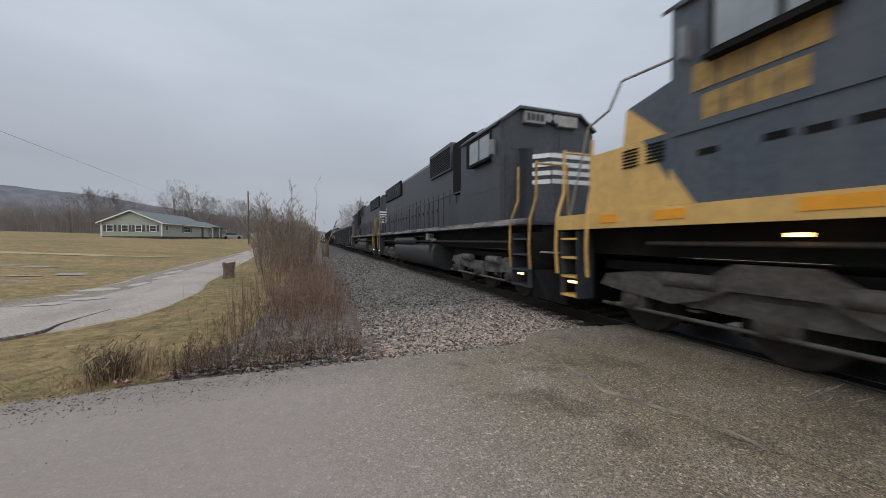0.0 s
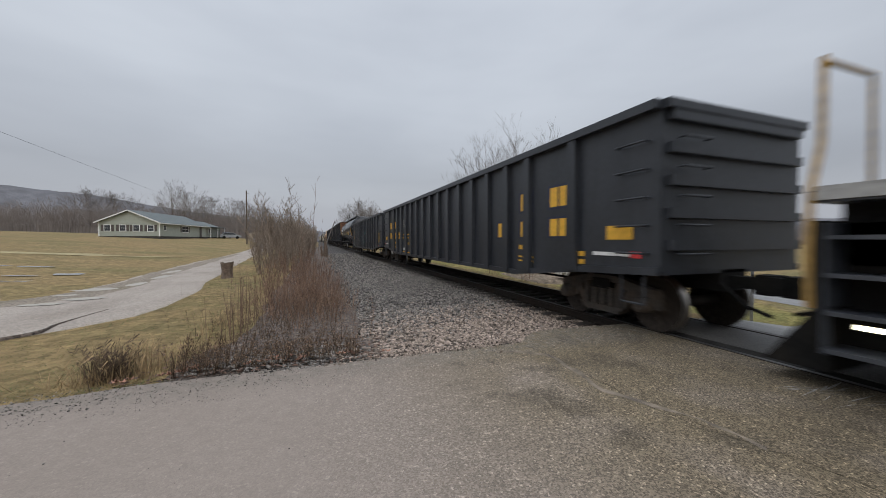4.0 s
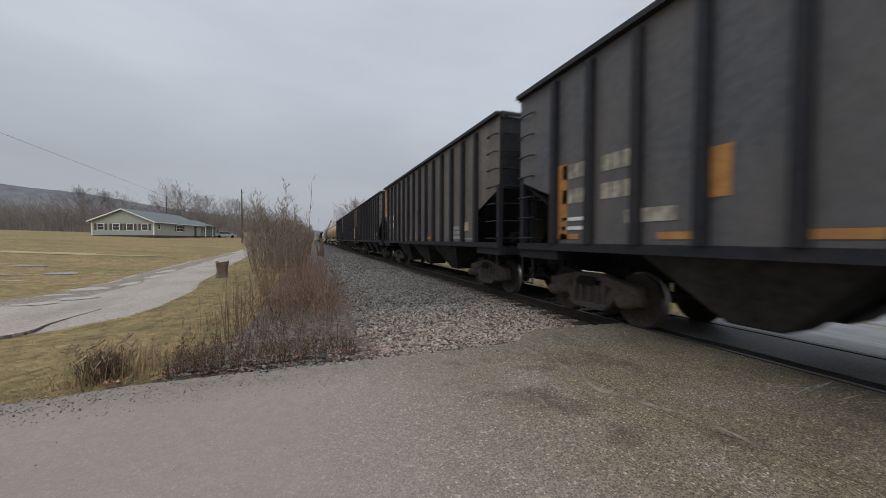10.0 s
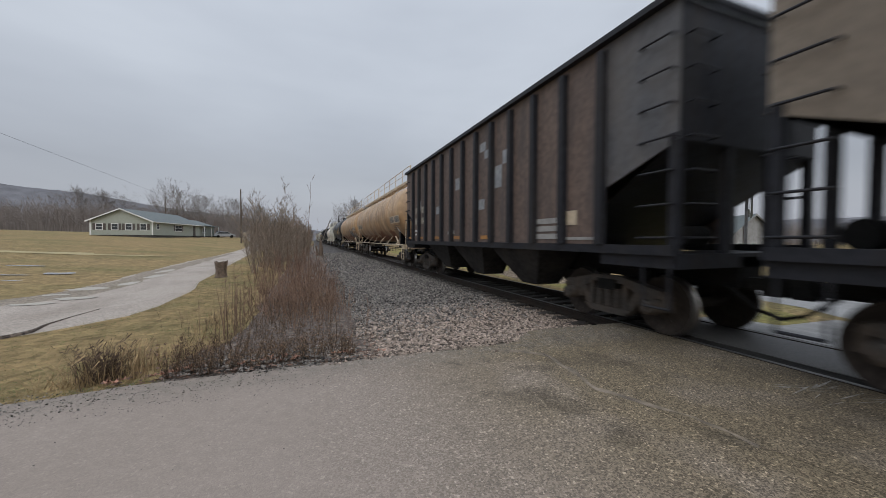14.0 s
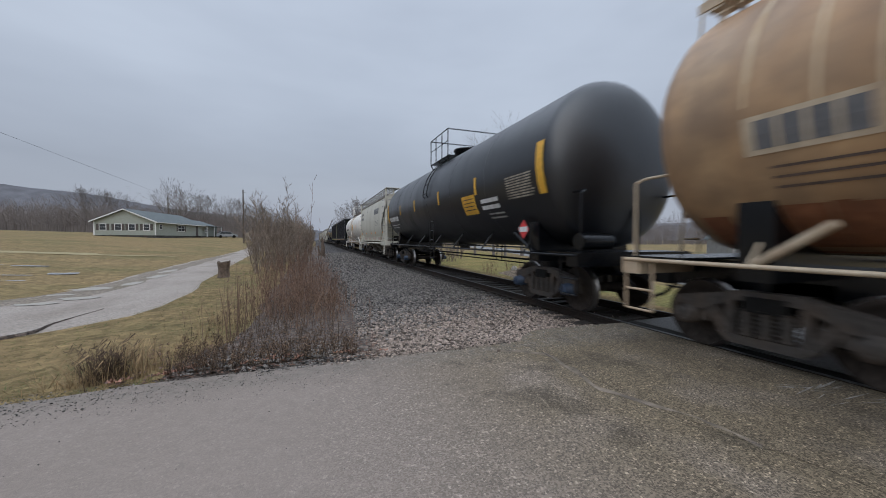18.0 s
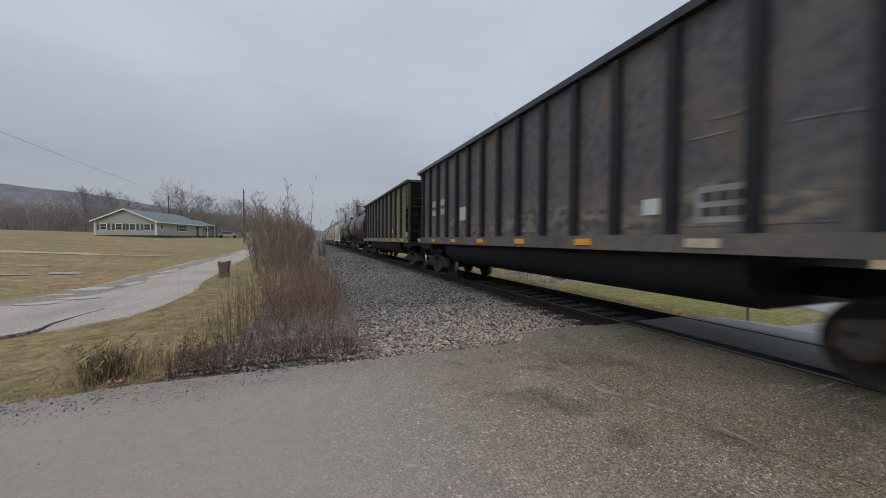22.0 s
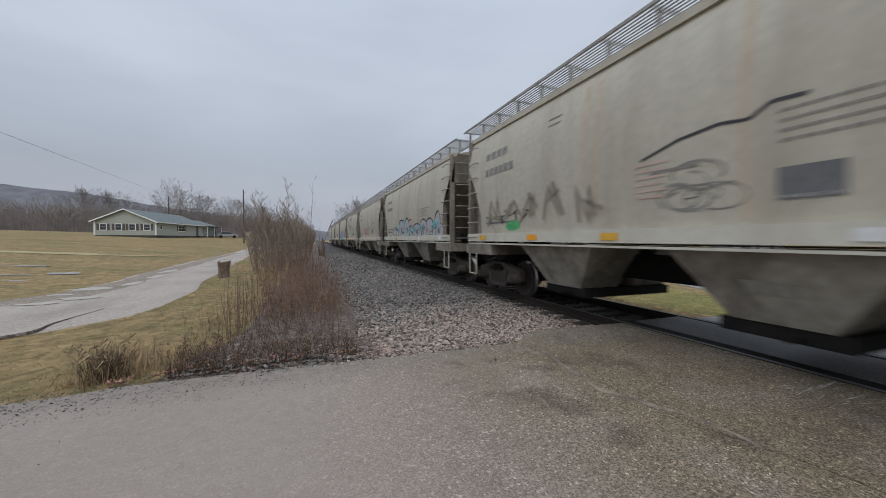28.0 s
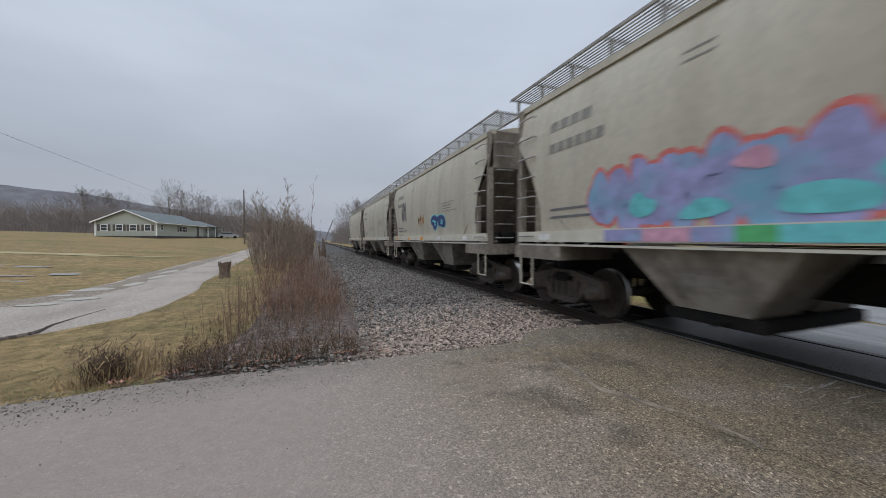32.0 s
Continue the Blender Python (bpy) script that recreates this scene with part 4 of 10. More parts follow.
def stones():
    rng = np.random.default_rng(4)
    def field(n, x0, x1, y0, y1, size, power=1.0):
        y = y0 + (y1 - y0) * rng.random(n) ** power
        x = x0 + (x1 - x0) * rng.random(n)
        return np.stack([x, y, size[0] + (size[1] - size[0]) * rng.random(n)], 1)
    p = np.concatenate([field(15000, 0.1, 4.8, 4.62, 8.5, (0.016, 0.042)), field(19000, 0.2, 4.8, 8, 18, (0.015, 0.034)),
                        field(8000, 0.5, 4.8, 17, 45, (0.024, 0.05)), field(6500, 4.5, 5.24, 4.9, 30, (0.016, 0.034), 1.5), field(2000, 4.7, 7.5, 4.95, 16, (0.016, 0.034)),
                        field(1500, 7.3, 8.6, 4.8, 18, (0.02, 0.045)), field(900, -0.8, 2.7, 4.38, 4.75, (0.008, 0.022)), field(3000, -5.0, 1.4, 3.75, 4.5, (0.002, 0.006)), field(600, -4.0, -0.2, 4.05, 4.5, (0.003, 0.009)), field(160, -4.0, -1.6, 3.9, 4.4, (0.005, 0.012)),
                        field(200, -3.0, 4.9, 1.2, 4.3, (0.002, 0.006)), field(6400, -1.35, 0.9, 4.58, 9.5, (0.010, 0.024), 1.2), field(2600, -0.6, 0.9, 7, 16, (0.016, 0.034), 1.3)])
    k = len(p)
    base = np.array([(1, 0, 0), (0, 1, 0), (-1, 0, 0), (0, -1, 0), (0, 0, 0.8), (0, 0, -0.8)])
    v = base[None] * (0.65 + 0.7 * rng.random((k, 6, 1))) * p[:, 2][:, None, None] * np.array([1.25, 0.95, 0.9])
    a = rng.random(k) * 6.283
    c, s = np.cos(a), np.sin(a)
    tilt = (rng.random(k) - 0.5) * 1.6
    ct, st = np.cos(tilt), np.sin(tilt)
    x, y, z = v[..., 0], v[..., 1], v[..., 2]
    y, z = y * ct[:, None] - z * st[:, None], y * st[:, None] + z * ct[:, None]
    x, y = x * c[:, None] - y * s[:, None], x * s[:, None] + y * c[:, None]
    bed = np.interp(p[:, 0], [0.1, 0.9, 2.4, 3.8, 4.75, 5.18, 5.32, 7.38, 8.0, 8.7], [-0.10, -0.22, -0.20, -0.19, -0.195, -0.205, -0.235, -0.235, -0.28, -0.48])
    bed = bed + np.where(p[:, 0] < 4.5, 0.13 * np.clip((6.0 - p[:, 1]) / 1.4, 0, 1), 0) + p[:, 2] * 0.35
    bed = np.where(p[:, 1] < 4.62, 0.004, bed)
    v = np.stack([x + p[:, 0][:, None], y + p[:, 1][:, None], z + bed[:, None]], 2)
    f = np.array([(0, 1, 4), (1, 2, 4), (2, 3, 4), (3, 0, 4), (1, 0, 5), (2, 1, 5), (3, 2, 5), (0, 3, 5)])
    f = (f[None] + 6 * np.arange(k)[:, None, None]).reshape(-1, 3)
    tan = ((p[:, 1] + rng.normal(0, 1.0, k)) < 6.7 + 0.30 * p[:, 0]) & (p[:, 0] > 0.9 * rng.random(k))
    me = bpy.data.meshes.new("ballast_stones")
    me.from_pydata(v.reshape(-1, 3).tolist(), [], f.tolist())
    me.materials.append(M["stone"])
    me.materials.append(M["stone_tan"])
    me.polygons.foreach_set("material_index", np.repeat(tan.astype(np.int32), 8))
    return me


tagged(new("ballast_stones", stones()), "loose grey and tan crushed ballast stones", "gravel", kind="stuff")
tie_mesh = Shape().box(-1.3, 1.3, -0.115, 0.115, -0.17, 0.0).mesh("tie", "tie")
tie_set = tagged(new("sleepers"), "weathered dark wooden sleepers under the rails", "sleepers", kind="structure")
for i in range(120):
    tie = part("sleeper", tie_mesh, None, tie_set, at=pose(TRACK + random.uniform(-0.04, 0.04), 5.15 + i * 0.53, -0.172, 0, 0, random.uniform(-0.8, 0.8)))


# ---- railway stock: common parts ----
WHEEL_R = 0.457


def wheelset_mesh(r, gauge=0.755):
    s = Shape()
    for side in (-1, 1):
        g = side * gauge
        prof = [(0.09, g - side * 0.07), (r * 0.42, g - side * 0.035), (r * 0.80, g - side * 0.02), (r * 0.86, g - side * 0.07), (r + 0.027, g - side * 0.07),
                (r + 0.027, g - side * 0.045), (r, g - side * 0.03), (r, g + side * 0.065), (r * 0.86, g + side * 0.065), (r * 0.80, g + side * 0.015),
                (r * 0.45, g + side * 0.03), (0.12, g + side * 0.06), (0.10, g + side * 0.2)]
        s.lathe(prof[:6], 28, "x", 0)
        s.lathe(prof[5:8], 28, "x", 1)
        s.lathe(prof[7:], 28, "x", 0)
        for k in range(6):
            a = math.pi * k / 3
            s.tube((g + side * 0.03, 0.26 * math.cos(a), 0.26 * math.sin(a)), (g + side * 0.045, 0.26 * math.cos(a), 0.26 * math.sin(a)), 0.022, seg=6)
    s.tube((-1.0, 0, 0), (1.0, 0, 0), 0.085, seg=10)
    return s.mesh("wheelset", ["wheel", "tread"])


WHEELSET = wheelset_mesh(WHEEL_R)
BIG_WHEELSET = wheelset_mesh(0.52)
spinning, spinning_big = [], []


def cap_mesh(mat):
    s = Shape()
    s.lathe([(0.0, -0.17), (0.10, -0.17), (0.115, -0.15), (0.115, -0.04), (0.135, -0.03), (0.135, 0.10)], 14, "x")
    for k in range(3):
        a = 2.1 * k
        s.tube((-0.19, 0.06 * math.cos(a), 0.06 * math.sin(a)), (-0.16, 0.06 * math.cos(a), 0.06 * math.sin(a)), 0.018, seg=6)
    return s.mesh("bearing_cap", mat)


CAPS = {"grey": cap_mesh("truck_steel"), "blue": cap_mesh("cap_blue")}


def side_frame_mesh():
    """A cast side frame: an arched top chord, a sprung window, a lower tie and the two bearing jaws."""
    s = Shape()
    top = [(-1.12, 0.60), (-1.06, 0.70), (-0.55, 0.80), (-0.30, 0.86), (0.30, 0.86), (0.55, 0.80), (1.06, 0.70), (1.12, 0.60),
           (0.70, 0.55), (0.42, 0.70), (0.30, 0.74), (-0.30, 0.74), (-0.42, 0.70), (-0.70, 0.55)]
    s.slab(top, -0.08, 0.10)
    for q in (-1, 1):
        s.slab([(q * 0.70, 0.60), (q * 0.56, 0.66), (q * 0.34, 0.30), (q * 0.46, 0.24)][::q], -0.06, 0.08)
        s.slab([(q * 0.42, 0.72), (q * 0.33, 0.72), (q * 0.33, 0.30), (q * 0.42, 0.30)][::q], -0.09, 0.10)
        s.slab([(q * 1.10, 0.68), (q * 1.14, 0.40), (q * 1.05, 0.40), (q * 1.02, 0.62)][::q], -0.06, 0.07)
        s.slab([(q * 0.66, 0.62), (q * 0.74, 0.62), (q * 0.74, 0.40), (q * 0.64, 0.40)][::q], -0.06, 0.07)
    s.slab([(-0.50, 0.31), (-0.38, 0.20), (0.38, 0.20), (0.50, 0.31)], -0.10, 0.10)
    return s.mesh("side_frame", "truck_steel")


SIDE_FRAME = side_frame_mesh()
COIL = Shape().lathe([(0.06 + 0.03 * (k % 2), 0.31 + k * 0.026) for k in range(14)], 12, "z").mesh("coil_spring", "truck_steel")
BOLSTER = Shape().box(-1.12, 1.12, -0.20, 0.20, 0.62, 0.80).box(-0.35, 0.35, -0.32, 0.32, 0.78, 0.95).box(-0.9, 0.9, -0.62, -0.52, 0.35, 0.50).box(-0.9, 0.9, 0.52, 0.62, 0.35, 0.50)
for q in (-1, 1):
    BOLSTER.tube((-0.8, q * 0.57, 0.42), (0.0, q * 0.1, 0.5), 0.03, seg=6)
BOLSTER = BOLSTER.mesh("truck", "steel_dark")


def truck(car, y, cap="grey", base=0.89):
    """A two-axle truck under a car: bolster, side frames, springs, turning wheelsets."""
    t = part("truck", BOLSTER, None, car, "cast steel two-axle truck", pose(0, y, 0))
    for side in (-1, 1):
        part("side_frame", SIDE_FRAME, None, t, at=pose(side * 1.0, 0, 0, 0, 0, 0 if side < 0 else 180))
        for row in (-0.20, 0.0, 0.20):
            part("coil_spring", COIL, None, t, at=pose(side * 1.04, row, 0))
        for q in (-1, 1):
            part("bearing_cap", CAPS[cap], None, t, "blue bearing cap" if cap == "blue" else "", pose(side * 1.06, q * base, WHEEL_R, 0, 0, 0 if side < 0 else 180))
    for q in (-1, 1):
        w = part("wheelset", WHEELSET, None, t, "rusty steel wheels with bright treads")
        w.matrix_parent_inverse = Matrix.Translation((0, q * base, WHEEL_R))
        spinning.append(w)
    return t


def coupler(car, y, way):
    s = Shape()
    s.box(-0.09, 0.09, min(y, y - way * 0.75), max(y, y - way * 0.75), 0.78, 0.95)
    s.box(-0.16, 0.16, min(y - way * 0.02, y - way * 0.26), max(y - way * 0.02, y - way * 0.26), 0.72, 1.0)
    s.box(0.02, 0.20, min(y + way * 0.1, y - way * 0.1), max(y + way * 0.1, y - way * 0.1), 0.74, 0.98)
    s.pipe([(-0.32, y - way * 0.6, 0.85), (-0.30, y - way * 0.25, 0.55), (-0.24, y + way * 0.02, 0.45)], 0.028)
    part("coupler", s, "steel_dark", car)


IRONS = {}


def ladder(car, x, y, z0, z1, mat, rungs=6, width=0.42, out=-1, along_y=True):
    """A column of grab irons."""
    key = (mat, width, out, along_y)
    if key not in IRONS:
        w, r = width / 2, 0.017
        pts = [(0, -w, 0), (out * 0.09, -w, 0), (out * 0.09, w, 0), (0, w, 0)] if along_y else [(-w, 0, 0), (-w, out * 0.09, 0), (w, out * 0.09, 0), (w, 0, 0)]
        IRONS[key] = Shape().pipe(pts, r, 5).mesh("grab_iron", mat)
    for k in range(rungs):
        part("grab_iron", IRONS[key], None, car, at=pose(x, y, z0 + (z1 - z0) * (k + 0.5) / rungs))


def flat_at(x):
    return lambda y, z, off: (x - off, y, z)


def tank_at(radius, zc):
    def at(y, z, off):
        h = max(-0.98, min(0.98, (z - zc) / radius))
        return (-(radius + off) * math.sqrt(1 - h * h), y, zc + (radius + off) * h)
    return at


def patch(shape, at, y0, y1, z0, z1, off=0.008, slant=0.0, mat=0):
    """A painted or plated rectangle that follows the surface."""
    n = max(1, int((z1 - z0) / 0.10))
    pts = []
    for k in range(n + 1):
        z = z0 + (z1 - z0) * k / n
        pts += [at(y0 + slant * k / n, z, off), at(y1 + slant * k / n, z, off)]
    shape.add(pts, [(2 * k, 2 * k + 1, 2 * k + 3, 2 * k + 2) for k in range(n)], mat)
    return shape


def bars(car, at, y0, y1, z0, z1, mat, rows=1, chars=0, name="marking", ragged=0.0, fill=0.62, label="", seed=1):
    """Lettering that cannot be read: plain bars, in rows, split into short blocks where characters stand apart. y0 is where reading starts."""
    s = Shape()
    rnd = random.Random(seed)
    pitch = (z1 - z0) / rows
    for r in range(rows):
        zb = z1 - (r + 1) * pitch + pitch * (1 - fill) / 2
        end = y1 + (y0 - y1) * ragged * rnd.random()
        if chars:
            w = (end - y0) / chars
            for c in range(chars):
                patch(s, at, y0 + w * (c + 0.1), y0 + w * (c + 0.9), zb, zb + pitch * fill)
        else:
            patch(s, at, y0, end, zb, zb + pitch * fill)
    return part(name, s, mat, car, label)


def glyph(car, at, y, z, size, mat, strokes, width=0.16, name="lettering", lean=0.0):
    """A character drawn as ribbons in a unit box, first stroke point (0..1, 0..1)."""
    s = Shape()
    for line in strokes:
        ribbon(s, at, [(y - (a + lean * b) * size * 0.7, z + b * size) for a, b in line], width * size, 0.009)
    return part(name, s, mat, car)


def ribbon(shape, at, pts, width, off, mat=0):
    fine = []
    for (a, b), (c, d) in zip(pts, pts[1:]):
        n = max(1, int(math.hypot(c - a, d - b) / 0.12))
        fine += [(a + (c - a) * k / n, b + (d - b) * k / n) for k in range(n)]
    fine.append(pts[-1])
    out = []
    for i, p in enumerate(fine):
        q0, q1 = fine[max(0, i - 1)], fine[min(len(fine) - 1, i + 1)]
        dy, dz = q1[0] - q0[0], q1[1] - q0[1]
        d = math.hypot(dy, dz) or 1
        ny, nz = -dz / d * width / 2, dy / d * width / 2
        out += [at(p[0] + ny, p[1] + nz, off), at(p[0] - ny, p[1] - nz, off)]
    shape.add(out, [(2 * k, 2 * k + 1, 2 * k + 3, 2 * k + 2) for k in range(len(fine) - 1)], mat)


def blob(shape, at, y, z, ry, rz, off, rnd, spikes=9, rough=0.35, mat=0):
    seg, rings = spikes * 3, 4
    key = [1 + rnd.uniform(-rough, rough) for _ in range(spikes)]
    pts = [at(y, z, off)]
    for r in range(1, rings + 1):
        for i in range(seg):
            a = 2 * math.pi * i / seg
            k, u = divmod(i, 3)
            rad = (key[k] + (key[(k + 1) % spikes] - key[k]) * u / 3) * r / rings
            pts.append(at(y + ry * rad * math.cos(a), z + rz * rad * math.sin(a), off))
    f = [(0, 1 + i, 1 + (i + 1) % seg) for i in range(seg)]
    for r in range(rings - 1):
        b = 1 + r * seg
        f += [(b + i, b + seg + i, b + seg + (i + 1) % seg, b + (i + 1) % seg) for i in range(seg)]
    shape.add(pts, f, mat)


def spray(car, at, y0, y1, z0, z1, mats, letters=5, seed=1, label="spray-painted graffiti", rough=0.35):
    """A sprayed piece: letter-like blobs with an outline, a fill and highlights. y0 > y1 reads the usual way."""
    rnd = random.Random(seed)
    s = Shape()
    n = letters
    w = (y1 - y0) / n
    zc, hz = (z0 + z1) / 2, (z1 - z0) / 2
    spots = [(y0 + w * (k + 0.5), zc + rnd.uniform(-0.1, 0.1) * hz, abs(w) * 0.62 * rnd.uniform(0.85, 1.15), hz * rnd.uniform(0.75, 1.0), rnd.randint(0, 9999)) for k in range(n)]
    for k, (y, z, ry, rz, sd) in enumerate(spots):
        s, lift = Shape(), 0.0007 * k
        for layer, (grow, off) in enumerate(((1.14, 0.005), (1.0, 0.009))):
            blob(s, at, y, z, ry * grow, rz * grow, off + lift, random.Random(sd), 8, rough, layer)
        r2 = random.Random(sd + 5)
        for _ in range(3):
            a, b = r2.uniform(-0.6, 0.6), r2.uniform(-0.6, 0.6)
            c, d = r2.uniform(-0.6, 0.6), r2.uniform(-0.6, 0.6)
            ribbon(s, at, [(y + a * ry, z + b * rz), (y + c * ry, z + b * rz * 0.5), (y + c * ry, z + d * rz)], 0.05 + 0.05 * r2.random(), 0.013 + lift, 2 if len(mats) > 2 else 0)
        part("graffiti_letter", s, list(mats), car, label)


def scrawl(car, at, y0, y1, z0, z1, mat, letters=5, seed=1, width=0.05, label="thin sprayed scrawl"):
    rnd = random.Random(seed)
    w = (y1 - y0) / letters
    for k in range(letters):
        s = Shape()
        pts = [(y0 + w * (k + rnd.uniform(0, 0.9)), z0 + (z1 - z0) * rnd.random()) for _ in range(rnd.randint(4, 6))]
        ribbon(s, at, pts, width, 0.008 + 0.0006 * k)
        part("graffiti_stroke", s, mat, car, label)


def scribble(car, at, y0, y1, z0, z1, mat, loops=6, slashes=8, seed=1, width=0.05, label="looped sprayed tag"):
    """A tag of overlapping loops and short strokes."""
    rnd = random.Random(seed)
    s = Shape()
    ly, lz = abs(y0 - y1), z1 - z0
    for k in range(loops):
        ry, rz = ly * rnd.uniform(0.12, 0.28), lz * rnd.uniform(0.12, 0.28)
        cy, cz = rnd.uniform(min(y0, y1) + ry, max(y0, y1) - ry), rnd.uniform(z0 + rz, z1 - rz)
        a, turn, lean = rnd.uniform(0, 6.3), rnd.uniform(3.4, 7.2), rnd.uniform(-0.4, 0.4)
        pts = []
        for q in range(15):
            b = a + turn * q / 14
            f = 1 - 0.25 * q / 14
            pts.append((cy + ry * f * math.cos(b) + lean * rz * math.sin(b), cz + rz * f * math.sin(b)))
        ribbon(s, at, pts, width * rnd.uniform(0.6, 1.2), 0.004 + 0.0003 * k)
    for k in range(slashes):
        cy, cz = rnd.uniform(y0, y1), rnd.uniform(z0, z1)
        dy, dz = ly * rnd.uniform(0.08, 0.24), lz * rnd.uniform(-0.10, 0.10)
        ribbon(s, at, [(cy - dy, cz - dz), (cy, cz + rnd.uniform(-0.05, 0.05)), (cy + dy, cz + dz)], width * rnd.uniform(0.6, 1.3), 0.0085 + 0.0003 * k)
    tagged(part("graffiti", s, mat, car, label), kind="stuff")


train = []


def rolling(name, label, a, b, group="", category="railcar"):
    """A car between two coupler faces, a and b metres back in the train. Its own y runs towards the tail, and -x faces the road."""
    car = new(name)
    tagged(car, label, category, group)
    car.matrix_basis = pose(TRACK, (a + b) / 2, 0)
    train.append((car, (a + b) / 2))
    L = b - a
    coupler(car, -L / 2 + 0.02, -1)
    coupler(car, L / 2 - 0.02, 1)
    return car, L


# ---- gondolas ----
def gondola(a, b, seed, label):
    car, L = rolling("gondola_car", label, a, b, "gondola cars")
    h = L / 2 - 0.62
    top, x = 3.42, 1.56
    low = [(-h, 1.05), (-h + 1.5, 0.98), (-h + 3.7, 0.74), (h - 3.7, 0.74), (h - 1.5, 0.98), (h, 1.05)]
    outline = low + [(h, top - 0.12), (-h, top - 0.12)]
    for side in (-1, 1):
        s = Shape()
        s.slab(outline, side * (x - 0.04), side * x)
        part("side_wall", s, "gondola_black", car, "riveted black steel side")
        ys = [-8.47, -7.01] + [1.015 * k for k in range(-6, 7)] + [7.01, 8.47]
        for y in ys:
            zb = np.interp(y, [p[0] for p in low], [p[1] for p in low])
            p = Shape()
            p.slab([(y - 0.13, zb - 0.01), (y + 0.13, zb - 0.01), (y + 0.10, top - 0.12), (y - 0.10, top - 0.12)], side * (x + 0.002), side * (x + 0.105))
            part("side_post", p, "gondola_black", car)
        c = Shape()
        c.box(min(side * (x - 0.06), side * (x + 0.13)), max(side * (x - 0.06), side * (x + 0.13)), -h, h, top - 0.13, top)
        part("top_chord", c, "gondola_black", car)
        sill = Shape()
        for (y0, z0), (y1, z1) in zip(low, low[1:]):
            sill.slab([(y0, z0 - 0.05), (y1, z1 - 0.05), (y1, z1 + 0.06), (y0, z0 + 0.06)], side * (x + 0.003), side * (x + 0.07))
        part("side_sill", sill, "gondola_black", car)
    part("floor", Shape().box(-x + 0.05, x - 0.05, -h + 0.05, h - 0.05, 1.06, 1.16), "rust", car)
    part("centre_sill", Shape().box(-0.3, 0.3, -h, h, 0.72, 1.05), "steel_dark", car)
    for way in (-1, 1):
        y = way * h
        e = Shape().box(-x + 0.04, x - 0.04, min(y, y - way * 0.06), max(y, y - way * 0.06), 1.0, top - 0.1)
        part("end_wall", e, "gondola_black", car)
        ribs = Shape()
        for k in range(5):
            z = 1.35 + k * 0.45
            ribs.box(-x + 0.1, x - 0.1, min(y + way * 0.002, y + way * 0.10), max(y + way * 0.002, y + way * 0.10), z, z + 0.14)
        part("end_rib", ribs, "gondola_black", car, "pressed horizontal end ribs")
        part("end_cap", Shape().box(-x, x, min(y + way * 0.12, y - way * 0.1), max(y + way * 0.12, y - way * 0.1), top - 0.128, top - 0.004), "gondola_black", car)
        ladder(car, -x - 0.002, y - way * 0.45, 1.1, 3.1, "gondola_black", 5, 0.5)
        ladder(car, x + 0.002, y - way * 0.45, 1.1, 3.1, "gondola_black", 5, 0.5, out=1)
        ladder(car, -1.1, y + way * 0.1, 1.1, 3.1, "gondola_black", 5, 0.5, out=way, along_y=False)
        part("step", Shape().pipe([(-x, y - way * 0.25, 1.05), (-x, y - way * 0.25, 0.55), (-x, y - way * 0.65, 0.55), (-x, y - way * 0.65, 1.05)], 0.02), "gondola_black", car)
        truck(car, y - way * 1.55)
    rig = Shape().pipe([(-0.4, -h + 3, 0.62), (-0.4, h - 3, 0.62)], 0.03).box(-1.1, -0.6, -0.5, 0.5, 0.66, 0.98)
    part("brake_rigging", rig, "steel_dark", car)
    return car, h, flat_at(-x - 0.004)


def end_marks(car, at, h, way, code_mat="yellow"):
    """The yellow and white plates and the blocks of lettering near the tail end (way 1) or the front end (way -1)."""
    y = way * h
    c = lambda k0, k1: (y - way * k0, y - way * k1)
    bars(car, at, *c(0.95, 0.45), 1.50, 1.72, "yellow", name="yellow_plate", fill=1.0)
    bars(car, at, *c(1.25, 0.5), 1.24, 1.30, "white", name="reflector", fill=1.0)
    bars(car, at, *c(0.48, 0.3), 1.22, 1.32, "red", name="reflector", fill=1.0)
    bars(car, at, *c(1.80, 1.45), 1.04, 1.32, "yellow", rows=2)
    back = Shape()
    for k0, k1 in ((2.52, 1.83), (3.60, 3.04)):
        part("lettering_ground", patch(Shape(), at, *c(k0, k1), 2.10, 2.58, 0.003), "dark_blue", car)
        part("lettering_ground", patch(Shape(), at, *c(k0, k1), 1.53, 1.96, 0.003), "dark_blue", car)
        bars(car, at, *c(k0 - 0.06, k1 + 0.06), 2.14, 2.54, code_mat, chars=2, fill=0.95, name="lettering")
        bars(car, at, *c(k0 - 0.06, k1 + 0.06), 1.56, 1.92, code_mat, chars=2, fill=0.95, name="lettering")
    patch(back, at, *c(4.66, 4.10), 1.52, 1.96, 0.003)
    part("lettering_ground", back, "dark_blue", car)
    bars(car, at, *c(4.60, 4.16), 1.55, 1.92, code_mat, chars=2, fill=0.95, name="lettering")
    bars(car, at, *c(3.58, 3.06), 1.28, 1.38, "yellow", fill=1.0)
    bars(car, at, *c(3.60, 3.02), 0.98, 1.16, "yellow", rows=2, fill=0.4)


